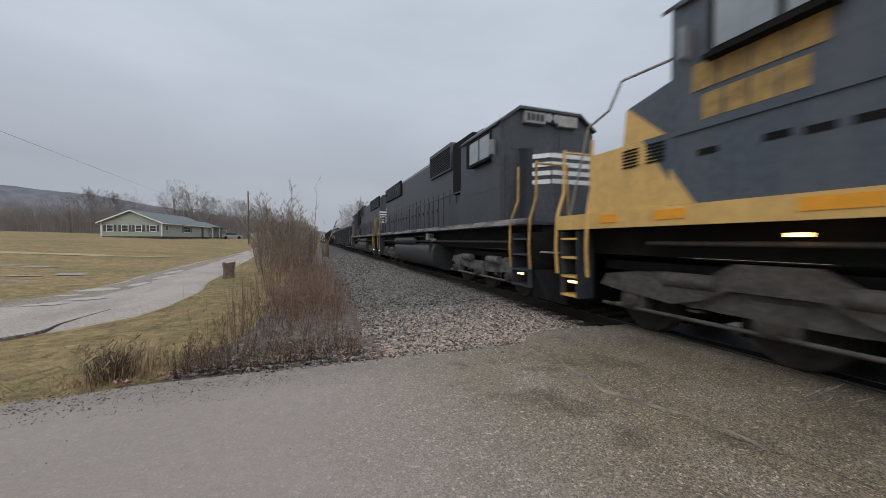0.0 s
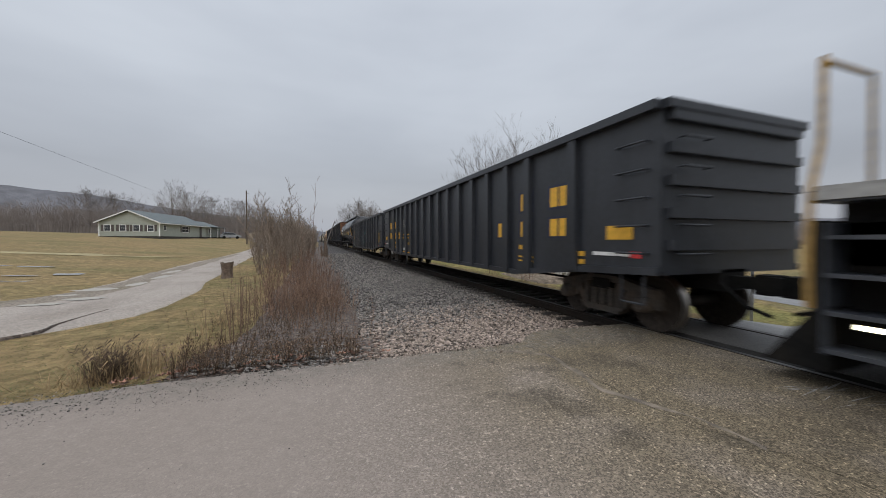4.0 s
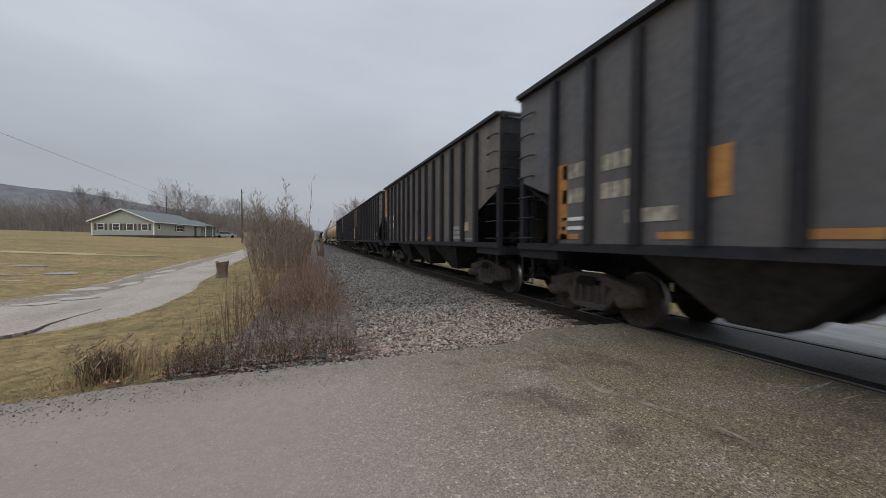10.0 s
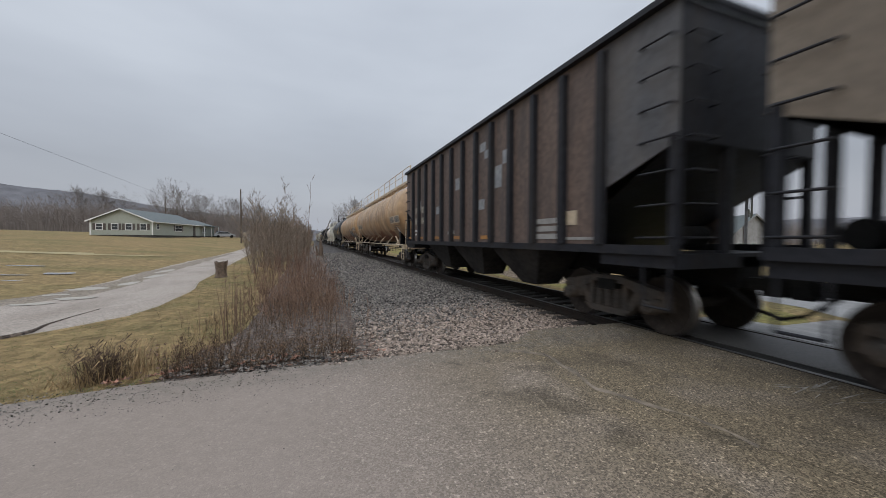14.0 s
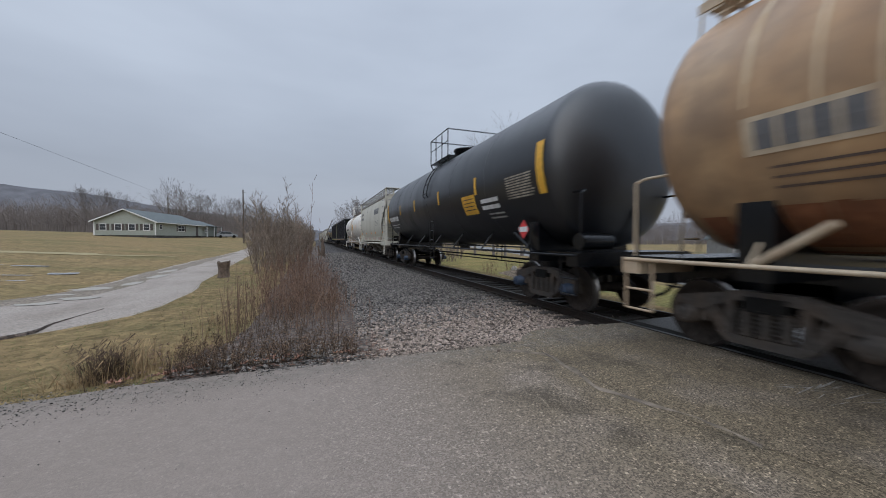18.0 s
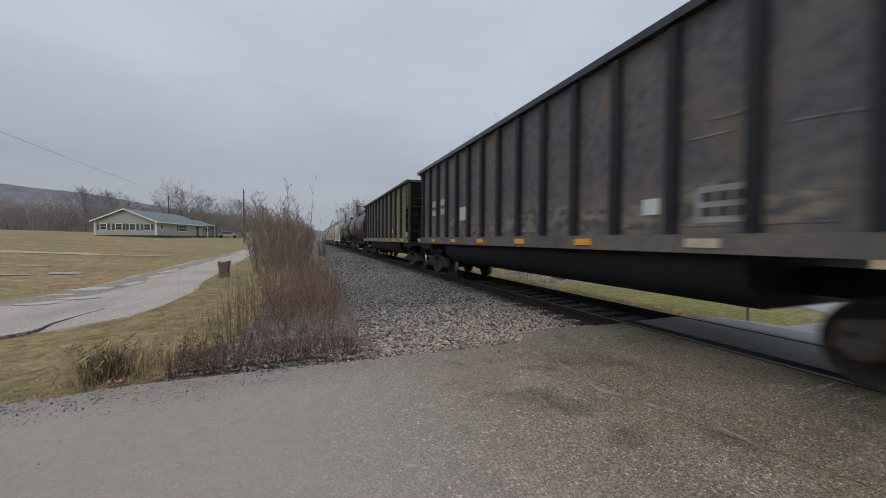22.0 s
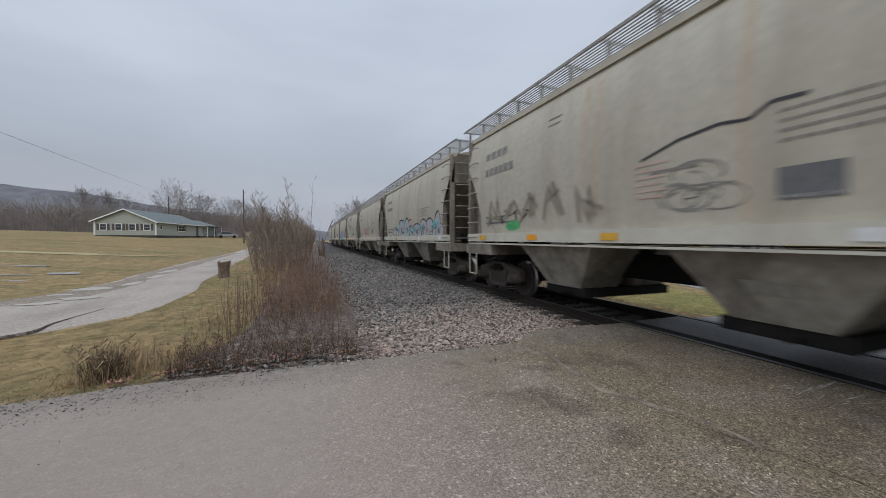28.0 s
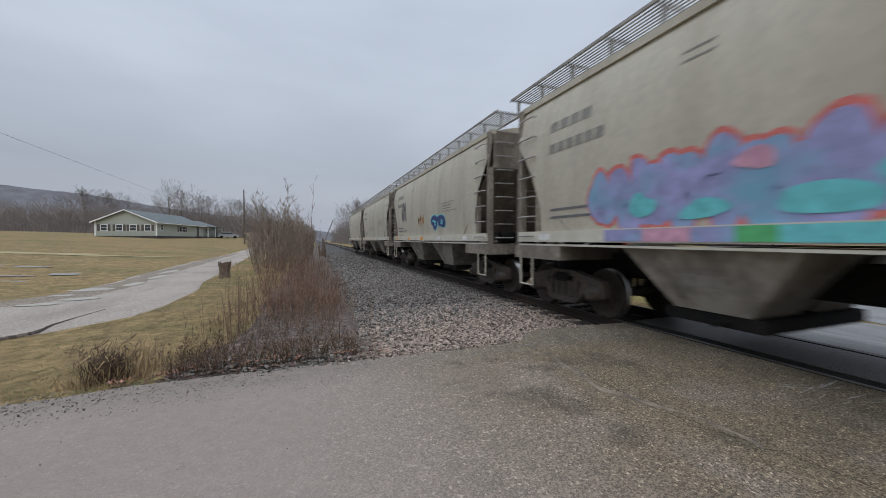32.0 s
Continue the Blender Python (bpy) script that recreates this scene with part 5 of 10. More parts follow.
def middle_marks(car, at, y):
    s = Shape()
    patch(s, at, y - 0.21, y + 0.21, 2.17, 2.54, 0.004)
    part("stencil_plate", s, "grey_line", car)
    bars(car, at, y + 0.17, y - 0.17, 2.21, 2.50, "letter_dark", rows=3, chars=2, fill=0.6)
    bars(car, at, y + 0.33, y - 0.19, 1.52, 1.86, "yellow", rows=2, fill=0.3, ragged=0.15)
    bars(car, at, y - 0.78, y - 1.24, 1.51, 1.86, "yellow", rows=2, fill=0.35, ragged=0.12)
    bars(car, at, y - 0.75, y - 1.28, 1.24, 1.38, "mustard", fill=0.9)
    bars(car, at, y + 0.43, y - 0.24, 0.85, 0.905, "yellow", fill=1.0)
    bars(car, at, y + 0.01, y - 0.36, 0.97, 1.08, "white", name="reflector", fill=1.0)
    bars(car, at, y - 0.6, y - 1.41, 0.82, 0.89, "yellow", fill=1.0)


U = [-16.5, 5.95, 28.7, 50.6, 72.22, 93.53, 113.34, 128.9, 144.55, 159.4, 175.1, 189.75, 209.3, 228.85, 246.4, 259.95, 276.2, 293.0, 309.95, 325.3, 341.9,
     356.55, 369.4, 382.7, 395.93, 409.1, 422.2, 435.5, 448.8, 462.1]

gon_a, h, at = gondola(U[3], U[4], 1, "black high-sided gondola car with yellow lettering")
end_marks(gon_a, at, h, 1)
middle_marks(gon_a, at, h - 5.36)
end_marks(gon_a, at, h, -1)
gon_b, h, at = gondola(U[4], U[5], 2, "black high-sided gondola car with green graffiti and yellow lettering")
end_marks(gon_b, at, h, 1)
middle_marks(gon_b, at, h - 5.36)
stencil = Shape()
patch(stencil, at, -h + 1.72, -h + 2.24, 1.62, 1.99, 0.004)
part("stencil_plate", stencil, "white", gon_b)
bars(gon_b, at, -h + 2.20, -h + 1.96, 1.76, 1.95, "letter_dark", rows=2, chars=2, fill=0.6)
bars(gon_b, at, -h + 1.92, -h + 1.77, 1.76, 1.95, "letter_dark", fill=1.0)
bars(gon_b, at, -h + 2.20, -h + 1.77, 1.65, 1.73, "letter_dark", chars=3, fill=0.6)
bars(gon_b, at, -h + 1.36, -h + 1.22, 1.58, 2.02, "yellow", rows=4, fill=0.4, ragged=0.25)
bars(gon_b, at, -h + 1.07, -h + 0.85, 1.58, 2.04, "yellow", rows=4, fill=0.4, ragged=0.25, seed=4)
bars(gon_b, at, -h + 1.36, -h + 0.86, 1.545, 1.585, "yellow", fill=1.0)
bars(gon_b, at, -h + 1.36, -h + 0.86, 1.26, 1.51, "mustard", name="yellow_plate", fill=1.0)
bars(gon_b, at, -h + 1.38, -h + 1.15, 1.00, 1.12, "red", name="reflector", fill=1.0)
bars(gon_b, at, -h + 1.12, -h + 0.3, 1.00, 1.08, "grey_line", name="reflector", fill=1.0)
bars(gon_b, at, -h + 2.08, -h + 1.68, 1.01, 1.18, "yellow", rows=2, fill=0.6, ragged=0.2)
bars(gon_b, at, -h + 3.7, -h + 3.32, 1.29, 1.41, "yellow", name="yellow_plate", fill=1.0)
bars(gon_b, at, -h + 3.62, -h + 3.36, 1.05, 1.17, "white", name="reflector", fill=1.0)
bars(gon_b, at, -h + 2.66, -h + 2.42, 1.05, 1.13, "grey_line", name="reflector", fill=1.0)
bars(gon_b, at, -h + 6.8, -h + 6.35, 1.33, 1.46, "yellow", name="yellow_plate", fill=1.0)
LETTERS = {
    "B": [[(0, 0), (0, 1), (0.7, 0.9), (0.7, 0.6), (0, 0.5)], [(0, 0.5), (0.8, 0.4), (0.8, 0.1), (0, 0)]],
    "O": [[(0.5 + 0.42 * math.cos(math.pi * k / 8), 0.5 + 0.5 * math.sin(math.pi * k / 8)) for k in range(17)], [(0.32, 0.3), (0.5, 0.75), (0.68, 0.35)]],
    "N": [[(0, 0), (0.1, 0.8), (0.7, 0.1), (0.8, 1)]],
    "e": [[(0.15, 0.5), (0.5, 0.45), (0.85, 0.6), (0.88, 0.82), (0.65, 0.97), (0.35, 0.92), (0.12, 0.65), (0.08, 0.3), (0.2, 0.06), (0.45, 0.0), (0.7, 0.12), (1.0, 0.30), (1.2, 0.24)]],
    "S": [[(0.75, 0.9), (0.45, 1.0), (0.15, 0.92), (0.1, 0.75), (0.4, 0.68), (0.85, 0.72), (0.8, 0.5), (0.6, 0.15), (0.4, 0.0), (0.15, 0.4)], [(0.45, 0.02), (0.8, 0.28), (1.3, 0.40)]],
    "W": [[(0, 1), (0.25, 0), (0.5, 0.7), (0.75, 0), (1.05, 1)]],
    "C": [[(1.0, 0.9), (0.4, 1), (0.05, 0.6), (0.2, 0.1), (0.7, 0), (1.1, 0.25)], [(0.6, 0.45), (1.1, 0.45)]],
    "R": [[(0, 0), (0.1, 1), (0.8, 0.9), (0.7, 0.55), (0.1, 0.5), (0.9, 0)]],
    "K": [[(0, 0), (0.1, 1)], [(0.9, 1), (0.1, 0.5), (1.0, 0)]],
    "A": [[(0, 0), (0.45, 1), (0.9, 0)], [(0.2, 0.4), (0.7, 0.35)]],
    "T": [[(0, 0.9), (1, 1)], [(0.5, 0.95), (0.45, 0)]],
    "E": [[(0.9, 1), (0.1, 0.95), (0, 0), (0.9, 0.05)], [(0.05, 0.5), (0.7, 0.5)]],
}


def burner(car, at, y0, y1, z0, z1, mats, word, seed=1, label="spray-painted graffiti letters", weight=0.26):
    """Fat sprayed letters: an outline, a fill and thin inner strokes; mats: outline, fill, stroke."""
    rnd = random.Random(seed)
    s = Shape()
    w = (y0 - y1) / len(word)
    hz = z1 - z0
    jobs = []
    for k, ch in enumerate(word):
        tilt, grow, drop = rnd.uniform(-0.15, 0.2), rnd.uniform(0.9, 1.1), rnd.uniform(-0.06, 0.06)
        jobs.append([])
        shapes = LETTERS[ch] if ch in LETTERS else [[(0.15 + 0.75 * i / 4 + rnd.uniform(-0.25, 0.25), (i % 2) * 0.75 + rnd.uniform(-0.05, 0.25)) for i in range(5)],
                                                    [(rnd.uniform(0, 0.4), rnd.uniform(0.1, 0.9)), (rnd.uniform(0.5, 1.1), rnd.uniform(0.1, 0.9))]]
        for line in shapes:
            jobs[-1].append([(y0 - w * (k + 0.08 + 0.84 * (a + tilt * (b - 0.5))), z0 + hz * (0.12 + 0.76 * b * grow + drop)) for a, b in line])
    for k, group in enumerate(jobs):
        s = Shape()
        for layer, (wide, off) in enumerate(((weight * 1.5, 0.006), (weight, 0.010), (weight * 0.16, 0.014))):
            for line in group:
                ribbon(s, at, line, wide * hz, off + 0.0007 * k, layer)
        part("graffiti_letter", s, list(mats), car, label)


# a spiky green piece that fans out from a point, then five thin letters, one to a panel
tip = Shape().add([at(y, z, 0.004) for y, z in ((2.3, 1.70), (1.0, 2.02), (0.2, 1.95), (-0.2, 1.3), (0.1, 0.82), (1.0, 1.36))], [(0, 1, 2, 3, 4, 5)])
part("graffiti", tip, "spray_teal", gon_b, "green sprayed point of the graffiti")
for k, (line, w) in enumerate((([(0.62, 0.86), (0.36, 2.25)], 0.30), ([(0.40, 2.2), (-0.30, 1.15)], 0.26), ([(-0.25, 1.15), (-0.48, 2.15)], 0.24), ([(-0.48, 2.1), (-0.62, 0.82)], 0.28),
                               ([(-0.72, 0.84), (-1.02, 1.9), (-1.38, 2.60)], 0.28), ([(-0.80, 1.5), (-1.66, 0.86)], 0.26), ([(0.9, 1.45), (0.2, 1.1)], 0.30))):
    s = Shape()
    ribbon(s, at, line, w, 0.006 + 0.0006 * k)
    part("graffiti_stroke", s, "spray_teal", gon_b, "green sprayed stroke")
for k, line in enumerate(([(1.7, 1.74), (0.9, 1.86), (0.75, 1.55), (1.3, 1.5)], [(0.45, 1.0), (0.28, 2.1)], [(-0.55, 0.95), (-0.42, 1.9)], [(-0.86, 1.0), (-1.25, 2.3)], [(0.1, 1.4), (-0.2, 1.25), (-0.4, 1.6)])):
    s = Shape()
    ribbon(s, at, line, 0.06, 0.0115 + 0.0005 * k)
    part("graffiti_stroke", s, "spray_cyan" if k % 2 else "white", gon_b, "pale highlight stroke in the graffiti")
scribble(gon_b, at, 2.42, 2.0, 1.2, 2.05, "spray_silver", 5, 3, 33, 0.05, "small white sprayed tag")
glyph(gon_b, at, -1.18, 1.38, 0.82, "spray_grey", [[(0.1, 0.0), (0.35, 1.0), (0.6, 0.0)]], 0.10, "graffiti_letter")
for ch, y in zip("BONeS", (-2.16, -3.17, -4.19, -5.21, -6.26)):
    glyph(gon_b, at, y, 1.34, 0.74, "spray_grey", LETTERS[ch], 0.075, "graffiti_letter")
scrawl(gon_b, at, h - 0.2, h - 1.2, 2.6, 3.0, "spray_silver", 3, 5, 0.09)


# ---- open hoppers for coal ----
def coal_hopper(a, b, seed, label, panel, end_panel=None, marks="faded"):
    car, L = rolling("open_hopper_car", label, a, b, "open hopper cars")
    h = L / 2 - 0.48
    x, top, sill = 1.56, 4.62, 1.42
    ys = [-h, -h + 1.27]
    n = round((2 * h - 2.54) / 0.93)
    ys += [-h + 1.27 + (2 * h - 2.54) * k / n for k in range(1, n)] + [h - 1.27, h]
    for side in (-1, 1):
        for k, (y0, y1) in enumerate(zip(ys, ys[1:])):
            p = Shape()
            ending = k == 0 or k == len(ys) - 2
            z0 = z1 = sill
            if k == 0:
                z0, z1 = 2.80, 2.30
            elif ending:
                z0, z1 = 2.30, 2.80
            p.slab([(y0, z0), (y1, z1), (y1, top), (y0, top)], side * (x - 0.02), side * x)
            mat = end_panel if end_panel and end_panel != "orange_panel" and k == 0 else panel
            part("side_panel", p, mat, car)
        for y in ys[1:-1]:
            p = Shape()
            p.slab([(y - 0.075, sill), (y + 0.075, sill), (y + 0.06, top - 0.1), (y - 0.06, top - 0.1)], side * (x + 0.002), side * (x + 0.12))
            part("side_post", p, "hopper_frame", car)
        rim = Shape().box(min(side * (x - 0.05), side * (x + 0.12)), max(side * (x - 0.05), side * (x + 0.12)), -h - 0.02, h + 0.02, top, top + 0.09)
        part("top_rim", rim, "hopper_frame", car)
        part("side_sill", Shape().box(min(side * (x - 0.10), side * (x + 0.07)), max(side * (x - 0.10), side * (x + 0.07)), -h, h, sill - 0.14, sill - 0.003), "hopper_frame", car)
    load = Shape()
    load.prism([(-x + 0.03, 4.15), (x - 0.03, 4.15), (0.6, 4.35), (-0.6, 4.35)], -h + 0.1, h - 0.1)
    part("coal_load", load, "steel_dark", car, "dark coal load below the rim")
    for way in (-1, 1):
        y = way * h
        e = Shape()
        part("slope_sheet", Shape().add([(x, y, 2.8), (-x, y, 2.8), (x, y - way * 2.4, 1.35), (-x, y - way * 2.4, 1.35)], [(0, 1, 3, 2)]), "hopper_frame", car)
        e.add([(-x, y, top), (x, y, top), (x, y, 2.8), (-x, y, 2.8)], [(0, 1, 2, 3)])
        e.add([(-x, y - way * 0.02, top), (x, y - way * 0.02, top), (x, y - way * 0.02, 2.8), (-x, y - way * 0.02, 2.8)], [(0, 1, 2, 3)])
        part("end_wall", e, "rust" if end_panel in ("orange_panel", "rust") and way < 0 else "hopper_frame", car)
        part("end_rim", Shape().box(-x, x, min(y, y + way * 0.1), max(y, y + way * 0.1), top + 0.003, top + 0.085), "hopper_frame", car)
        for px in (-x + 0.05, -0.5, 0.5, x - 0.05):
            part("end_post", Shape().box(px - 0.06, px + 0.06, min(y - way * 0.01, y - way * 0.13), max(y - way * 0.01, y - way * 0.13), 1.2, 2.9), "hopper_frame", car)
        part("end_sill", Shape().box(-x, x, min(y, y - way * 1.3), max(y, y - way * 1.3), 1.10, 1.30), "hopper_frame", car)
        ladder(car, -x - 0.004, y - way * 0.30, 1.3, 4.4, "hopper_frame", 7, 0.46)
        ladder(car, -1.2, y + way * 0.004, 1.3, 4.4, "hopper_frame", 7, 0.46, out=way, along_y=False)
        part("step", Shape().pipe([(-x, y - way * 0.1, 1.1), (-x, y - way * 0.1, 0.55), (-x, y - way * 0.5, 0.55), (-x, y - way * 0.5, 1.1)], 0.02), "hopper_frame", car)
        part("brake_cylinder", Shape().tube((-0.9, y - way * 0.45, 1.55), (-0.4, y - way * 0.45, 1.55), 0.16, seg=10), "steel_dark", car)
        truck(car, y - way * 1.62)
    span = (2 * h - 5.6) / 3
    for k in range(3):
        yc = -h + 2.8 + span * (k + 0.5)
        for side in (-1, 1):
            c = Shape()
            xo, xi = side * 1.48, side * 0.35
            w = span * 0.40
            c.add([(xo, yc - w, 1.285), (xo, yc + w, 1.285), (xi, yc + w, 1.285), (xi, yc - w, 1.285),
                   (side * 1.0, yc - 0.30, 0.42), (side * 1.0, yc + 0.30, 0.42), (xi, yc + 0.30, 0.42), (xi, yc - 0.30, 0.42)],
                  [(0, 1, 5, 4), (2, 3, 7, 6), (1, 2, 6, 5), (3, 0, 4, 7), (4, 5, 6, 7)])
            part("hopper_chute", c, "chute_black", car)
    part("centre_sill", Shape().box(-0.25, 0.25, -h, h, 0.80, 1.25), "steel_dark", car)
    at = flat_at(-x - 0.004)
    rnd = random.Random(seed)
    for base in (h - 1.45,):
        for r in range(2):
            bars(car, at, base, base - 0.62, 2.55 - r * 0.45, 2.92 - r * 0.45, marks, chars=4, fill=0.7, name="lettering")
        for r in range(2):
            bars(car, at, base - 0.95, base - 1.6, 2.55 - r * 0.45, 2.92 - r * 0.45, marks, chars=3, fill=0.7, name="lettering")
        bars(car, at, base, base - 0.8, 1.62, 1.95, "white", rows=2, fill=0.4)
    for k in range(5):
        y = -h + 5.6 + k * 1.9 + rnd.uniform(-0.3, 0.3)
        bars(car, at, y, y - 0.5, 1.50, 1.60, "orange_panel", name="reflector", fill=1.0)
    bars(car, at, -h + 3.2, -h + 2.4, 1.48, 1.94, "grey_line", rows=3, fill=0.7, name="data_panel")
    bars(car, at, -h + 2.24, -h + 1.86, 1.76, 2.02, "cream", name="paint_patch", fill=1.0)
    bars(car, at, -h + 2.24, -h + 1.4, 1.49, 1.54, "grey_line", name="sill_line", fill=1.0)
    bars(car, at, -h + 8.2, -h + 7.6, 1.62, 1.82, "grey_line", rows=1)
    return car, h, at


hop, h, at = coal_hopper(U[6], U[7], 1, "dark grey coal hopper car with orange end panels", "hopper_dark", "orange_panel")
part("orange_patch", patch(Shape(), at, -h + 0.01, -h + 1.2, 3.1, 4.6, 0.002), "orange_panel", hop, "faded orange end panel")
bars(hop, at, h - 4.1, h - 4.35, 2.0, 2.6, "orange_panel", name="paint_patch", fill=1.0)
bars(hop, at, h - 1.3, h - 1.6, 1.5, 2.9, "orange_panel", name="paint_patch", fill=1.0)
bars(hop, at, h - 2.9, h - 3.7, 1.75, 1.95, "faded", name="paint_patch", fill=1.0)
hop, h, at = coal_hopper(U[7], U[8], 2, "grey-brown coal hopper car with an orange tail panel", "hopper_umber", None, "white")
p = Shape()
patch(p, at, h - 0.02, h - 1.18, 2.85, 4.6, 0.002)
patch(p, at, h - 0.75, h - 1.18, 1.9, 2.85, 0.002)
part("orange_patch", p, "orange_panel", hop)
hop, h, at = coal_hopper(U[8], U[9], 3, "dark brown coal hopper car with white lettering", "hopper_umber", None, "white")
hop, h, at = coal_hopper(U[9], U[10], 4, "grey coal hopper car with an orange-brown end", "hopper_grey", "rust")
bars(hop, at, -h + 1.45, -h + 0.6, 1.56, 2.63, "loco_yellow", name="paint_patch", fill=1.0)
hop, h, at = coal_hopper(U[10], U[11], 5, "rusty brown coal hopper car with scuffed panels", "hopper_brown", "hopper_dark")
rnd = random.Random(8)
for k in range(9):
    yy, zz = rnd.uniform(-h + 4, h - 2), rnd.uniform(2.2, 3.9)
    bars(hop, at, yy, yy - 0.35, zz, zz + rnd.uniform(0.3, 0.9), "spray_grey", name="paint_patch")


# ---- tank cars ----
def tank_car(a, b, seed, label, paint, radius=1.50, zc=2.80, rail_paint="steel_dark", catwalk=False, cap="grey", band="yellow", frame_paint="tank_black", head=0.75, inset=0.95):
    car, L = rolling("tank_car", label, a, b, "tank cars")
    h = L / 2 - inset
    s = Shape()
    n = 7
    prof = []
    for k in range(n + 1):
        t = math.pi / 2 * k / n
        prof.append((max(0.002, radius * math.sin(t)), -h + head * (1 - math.cos(t))))
    prof += [(r, -y) for r, y in reversed(prof)]
    s.lathe(prof, 44, "y")
    shell = part("tank_shell", s, paint, car, at=pose(0, 0, zc))
    ring = Shape().lathe([(radius - 0.01, -0.012), (radius + 0.004, -0.012), (radius + 0.004, 0.012), (radius - 0.01, 0.012)], 44, "y").mesh("weld_seam", paint)
    for k in range(1, 6):
        part("weld_seam", ring, None, car, at=pose(0, -h + head + (2 * h - 2 * head) * k / 6, zc))
    for way in (-1, 1):
        y = way * (L / 2 - 0.5)
        tr = way * (L / 2 - 2.15)
        saddle = Shape()
        saddle.box(-1.3, 1.3, min(tr - 0.18, tr + 0.18), max(tr - 0.18, tr + 0.18), 1.0, zc - radius * 0.62)
        saddle.box(-0.35, 0.35, min(tr - way * 1.6, y), max(tr - way * 1.6, y), 0.78, 1.15)
        part("saddle", saddle, frame_paint, car)
        part("end_sill", Shape().box(-1.5, 1.5, min(y, y - way * 0.30), max(y, y - way * 0.30), 0.98, 1.22), rail_paint, car)
        part("end_platform", Shape().box(-1.45, 1.45, min(y - way * 0.02, y - way * 0.95), max(y - way * 0.02, y - way * 0.95), 1.215, 1.245), frame_paint, car)
        hr = Shape()
        for px in (-1.35, 1.35):
            hr.pipe([(px, y - way * 0.1, 1.22), (px, y - way * 0.1, 2.35), (px * 0.9, y - way * 0.15, 2.42), (px * 0.9, y - way * 0.85, 2.42)], 0.022)
        hr.pipe([(-1.21, y - way * 0.85, 2.42), (1.21, y - way * 0.85, 2.42)], 0.022)
        part("end_handrail", hr, rail_paint, car)
        for px in (-1.47, 1.47):
            st = Shape()
            for q in (0.05, 0.5):
                st.tube((px, y - way * q, 1.2), (px, y - way * q, 0.45), 0.02, seg=6)
            for z in (0.45, 0.75):
                st.tube((px, y - way * 0.05, z), (px, y - way * 0.5, z), 0.02, seg=6)
            part("step", st, rail_paint, car)
        for px in (-1, 1):
            part("brace", Shape().pipe([(px * 1.3, tr, 1.2), (px * 1.36, tr - way * 0.7, 1.65)], 0.05), rail_paint, car)
        if way < 0:
            part("brake_cylinder", Shape().tube((-1.0, y - way * 0.55, 1.45), (-0.2, y - way * 0.55, 1.45), 0.17, seg=12), frame_paint, car)
            part("brake_wheel_stand", Shape().tube((0.3, y - way * 0.3, 1.2), (0.3, y - way * 0.3, 2.1), 0.04, seg=8), frame_paint, car)
        truck(car, tr, cap)
    sides = Shape()
    for px in (-1.5, 1.5):
        sides.pipe([(px, -L / 2 + 0.55, 1.19), (px, L / 2 - 0.55, 1.19)], 0.028, 8)
        for k in range(7):
            y = -h + 1.5 + (2 * h - 3) * k / 6
            sides.tube((px, y, 1.19), (px * 0.72, y, zc - radius * 0.76), 0.022, seg=6)
    part("side_handrail", sides, rail_paint, car)
    rods = Shape().pipe([(-0.25, -h + 1.4, 0.92), (-0.25, h - 1.4, 0.92)], 0.03).pipe([(0.3, -h + 1.4, 0.74), (0.3, h - 1.4, 0.74)], 0.022)
    part("brake_rod", rods, "steel_dark", car)
    part("outlet", Shape().tube((0, 0.2, zc - radius - 0.22), (0, 0.2, zc - radius + 0.1), 0.22, seg=12).box(-0.4, 0.4, -0.1, 0.5, zc - radius - 0.10, zc - radius + 0.05), frame_paint, car)
    topz = zc + radius
    part("dome", Shape().lathe([(0.52, topz - 0.15), (0.52, topz + 0.24), (0.56, topz + 0.24), (0.56, topz + 0.30), (0.1, topz + 0.34), (0.002, topz + 0.34)], 20, "z"), frame_paint if paint.startswith("tank_") else paint, car)
    if paint == "white_tank":
        part("dome_skirt", Shape().box(-0.6, -0.54, -0.75, 0.75, topz - 0.15, topz + 0.2).box(0.54, 0.6, -0.75, 0.75, topz - 0.15, topz + 0.2).box(-0.54, 0.54, -0.75, -0.69, topz - 0.1, topz + 0.2).box(-0.54, 0.54, 0.69, 0.75, topz - 0.1, topz + 0.2), "hopper_brown", car, "rusty housing round the dome")
    part("valve", Shape().tube((0.0, 0.9, topz - 0.1), (0, 0.9, topz + 0.28), 0.09, seg=10).tube((0, -0.85, topz - 0.1), (0, -0.85, topz + 0.2), 0.12, seg=10), frame_paint, car)
    if catwalk:
        walkway, xw, zw = Shape(), -0.66, topz + 0.05
        for q in (-0.17, 0.0, 0.17):
            walkway.box(xw + q - 0.06, xw + q + 0.06, -h + 0.5, h - 0.5, zw, zw + 0.03)
        walkway.box(xw - 0.26, xw - 0.235, -h + 0.5, h - 0.5, zw - 0.07, zw + 0.06)
        for k in range(12):
            y = -h + 0.8 + (2 * h - 1.6) * k / 11
            walkway.box(xw - 0.23, xw + 0.22, y - 0.03, y + 0.03, zw - 0.06, zw - 0.002)
            walkway.tube((xw - 0.18, y, zw - 0.06), (xw - 0.18, y, zc + math.sqrt(radius ** 2 - 0.84 ** 2) - 0.02), 0.025, seg=6)
            walkway.tube((xw + 0.18, y, zw - 0.06), (xw + 0.18, y, zc + math.sqrt(radius ** 2 - 0.48 ** 2) - 0.02), 0.025, seg=6)
        part("catwalk", walkway, rail_paint, car)
        rl, xr, zr = Shape(), -0.90, topz + 0.84
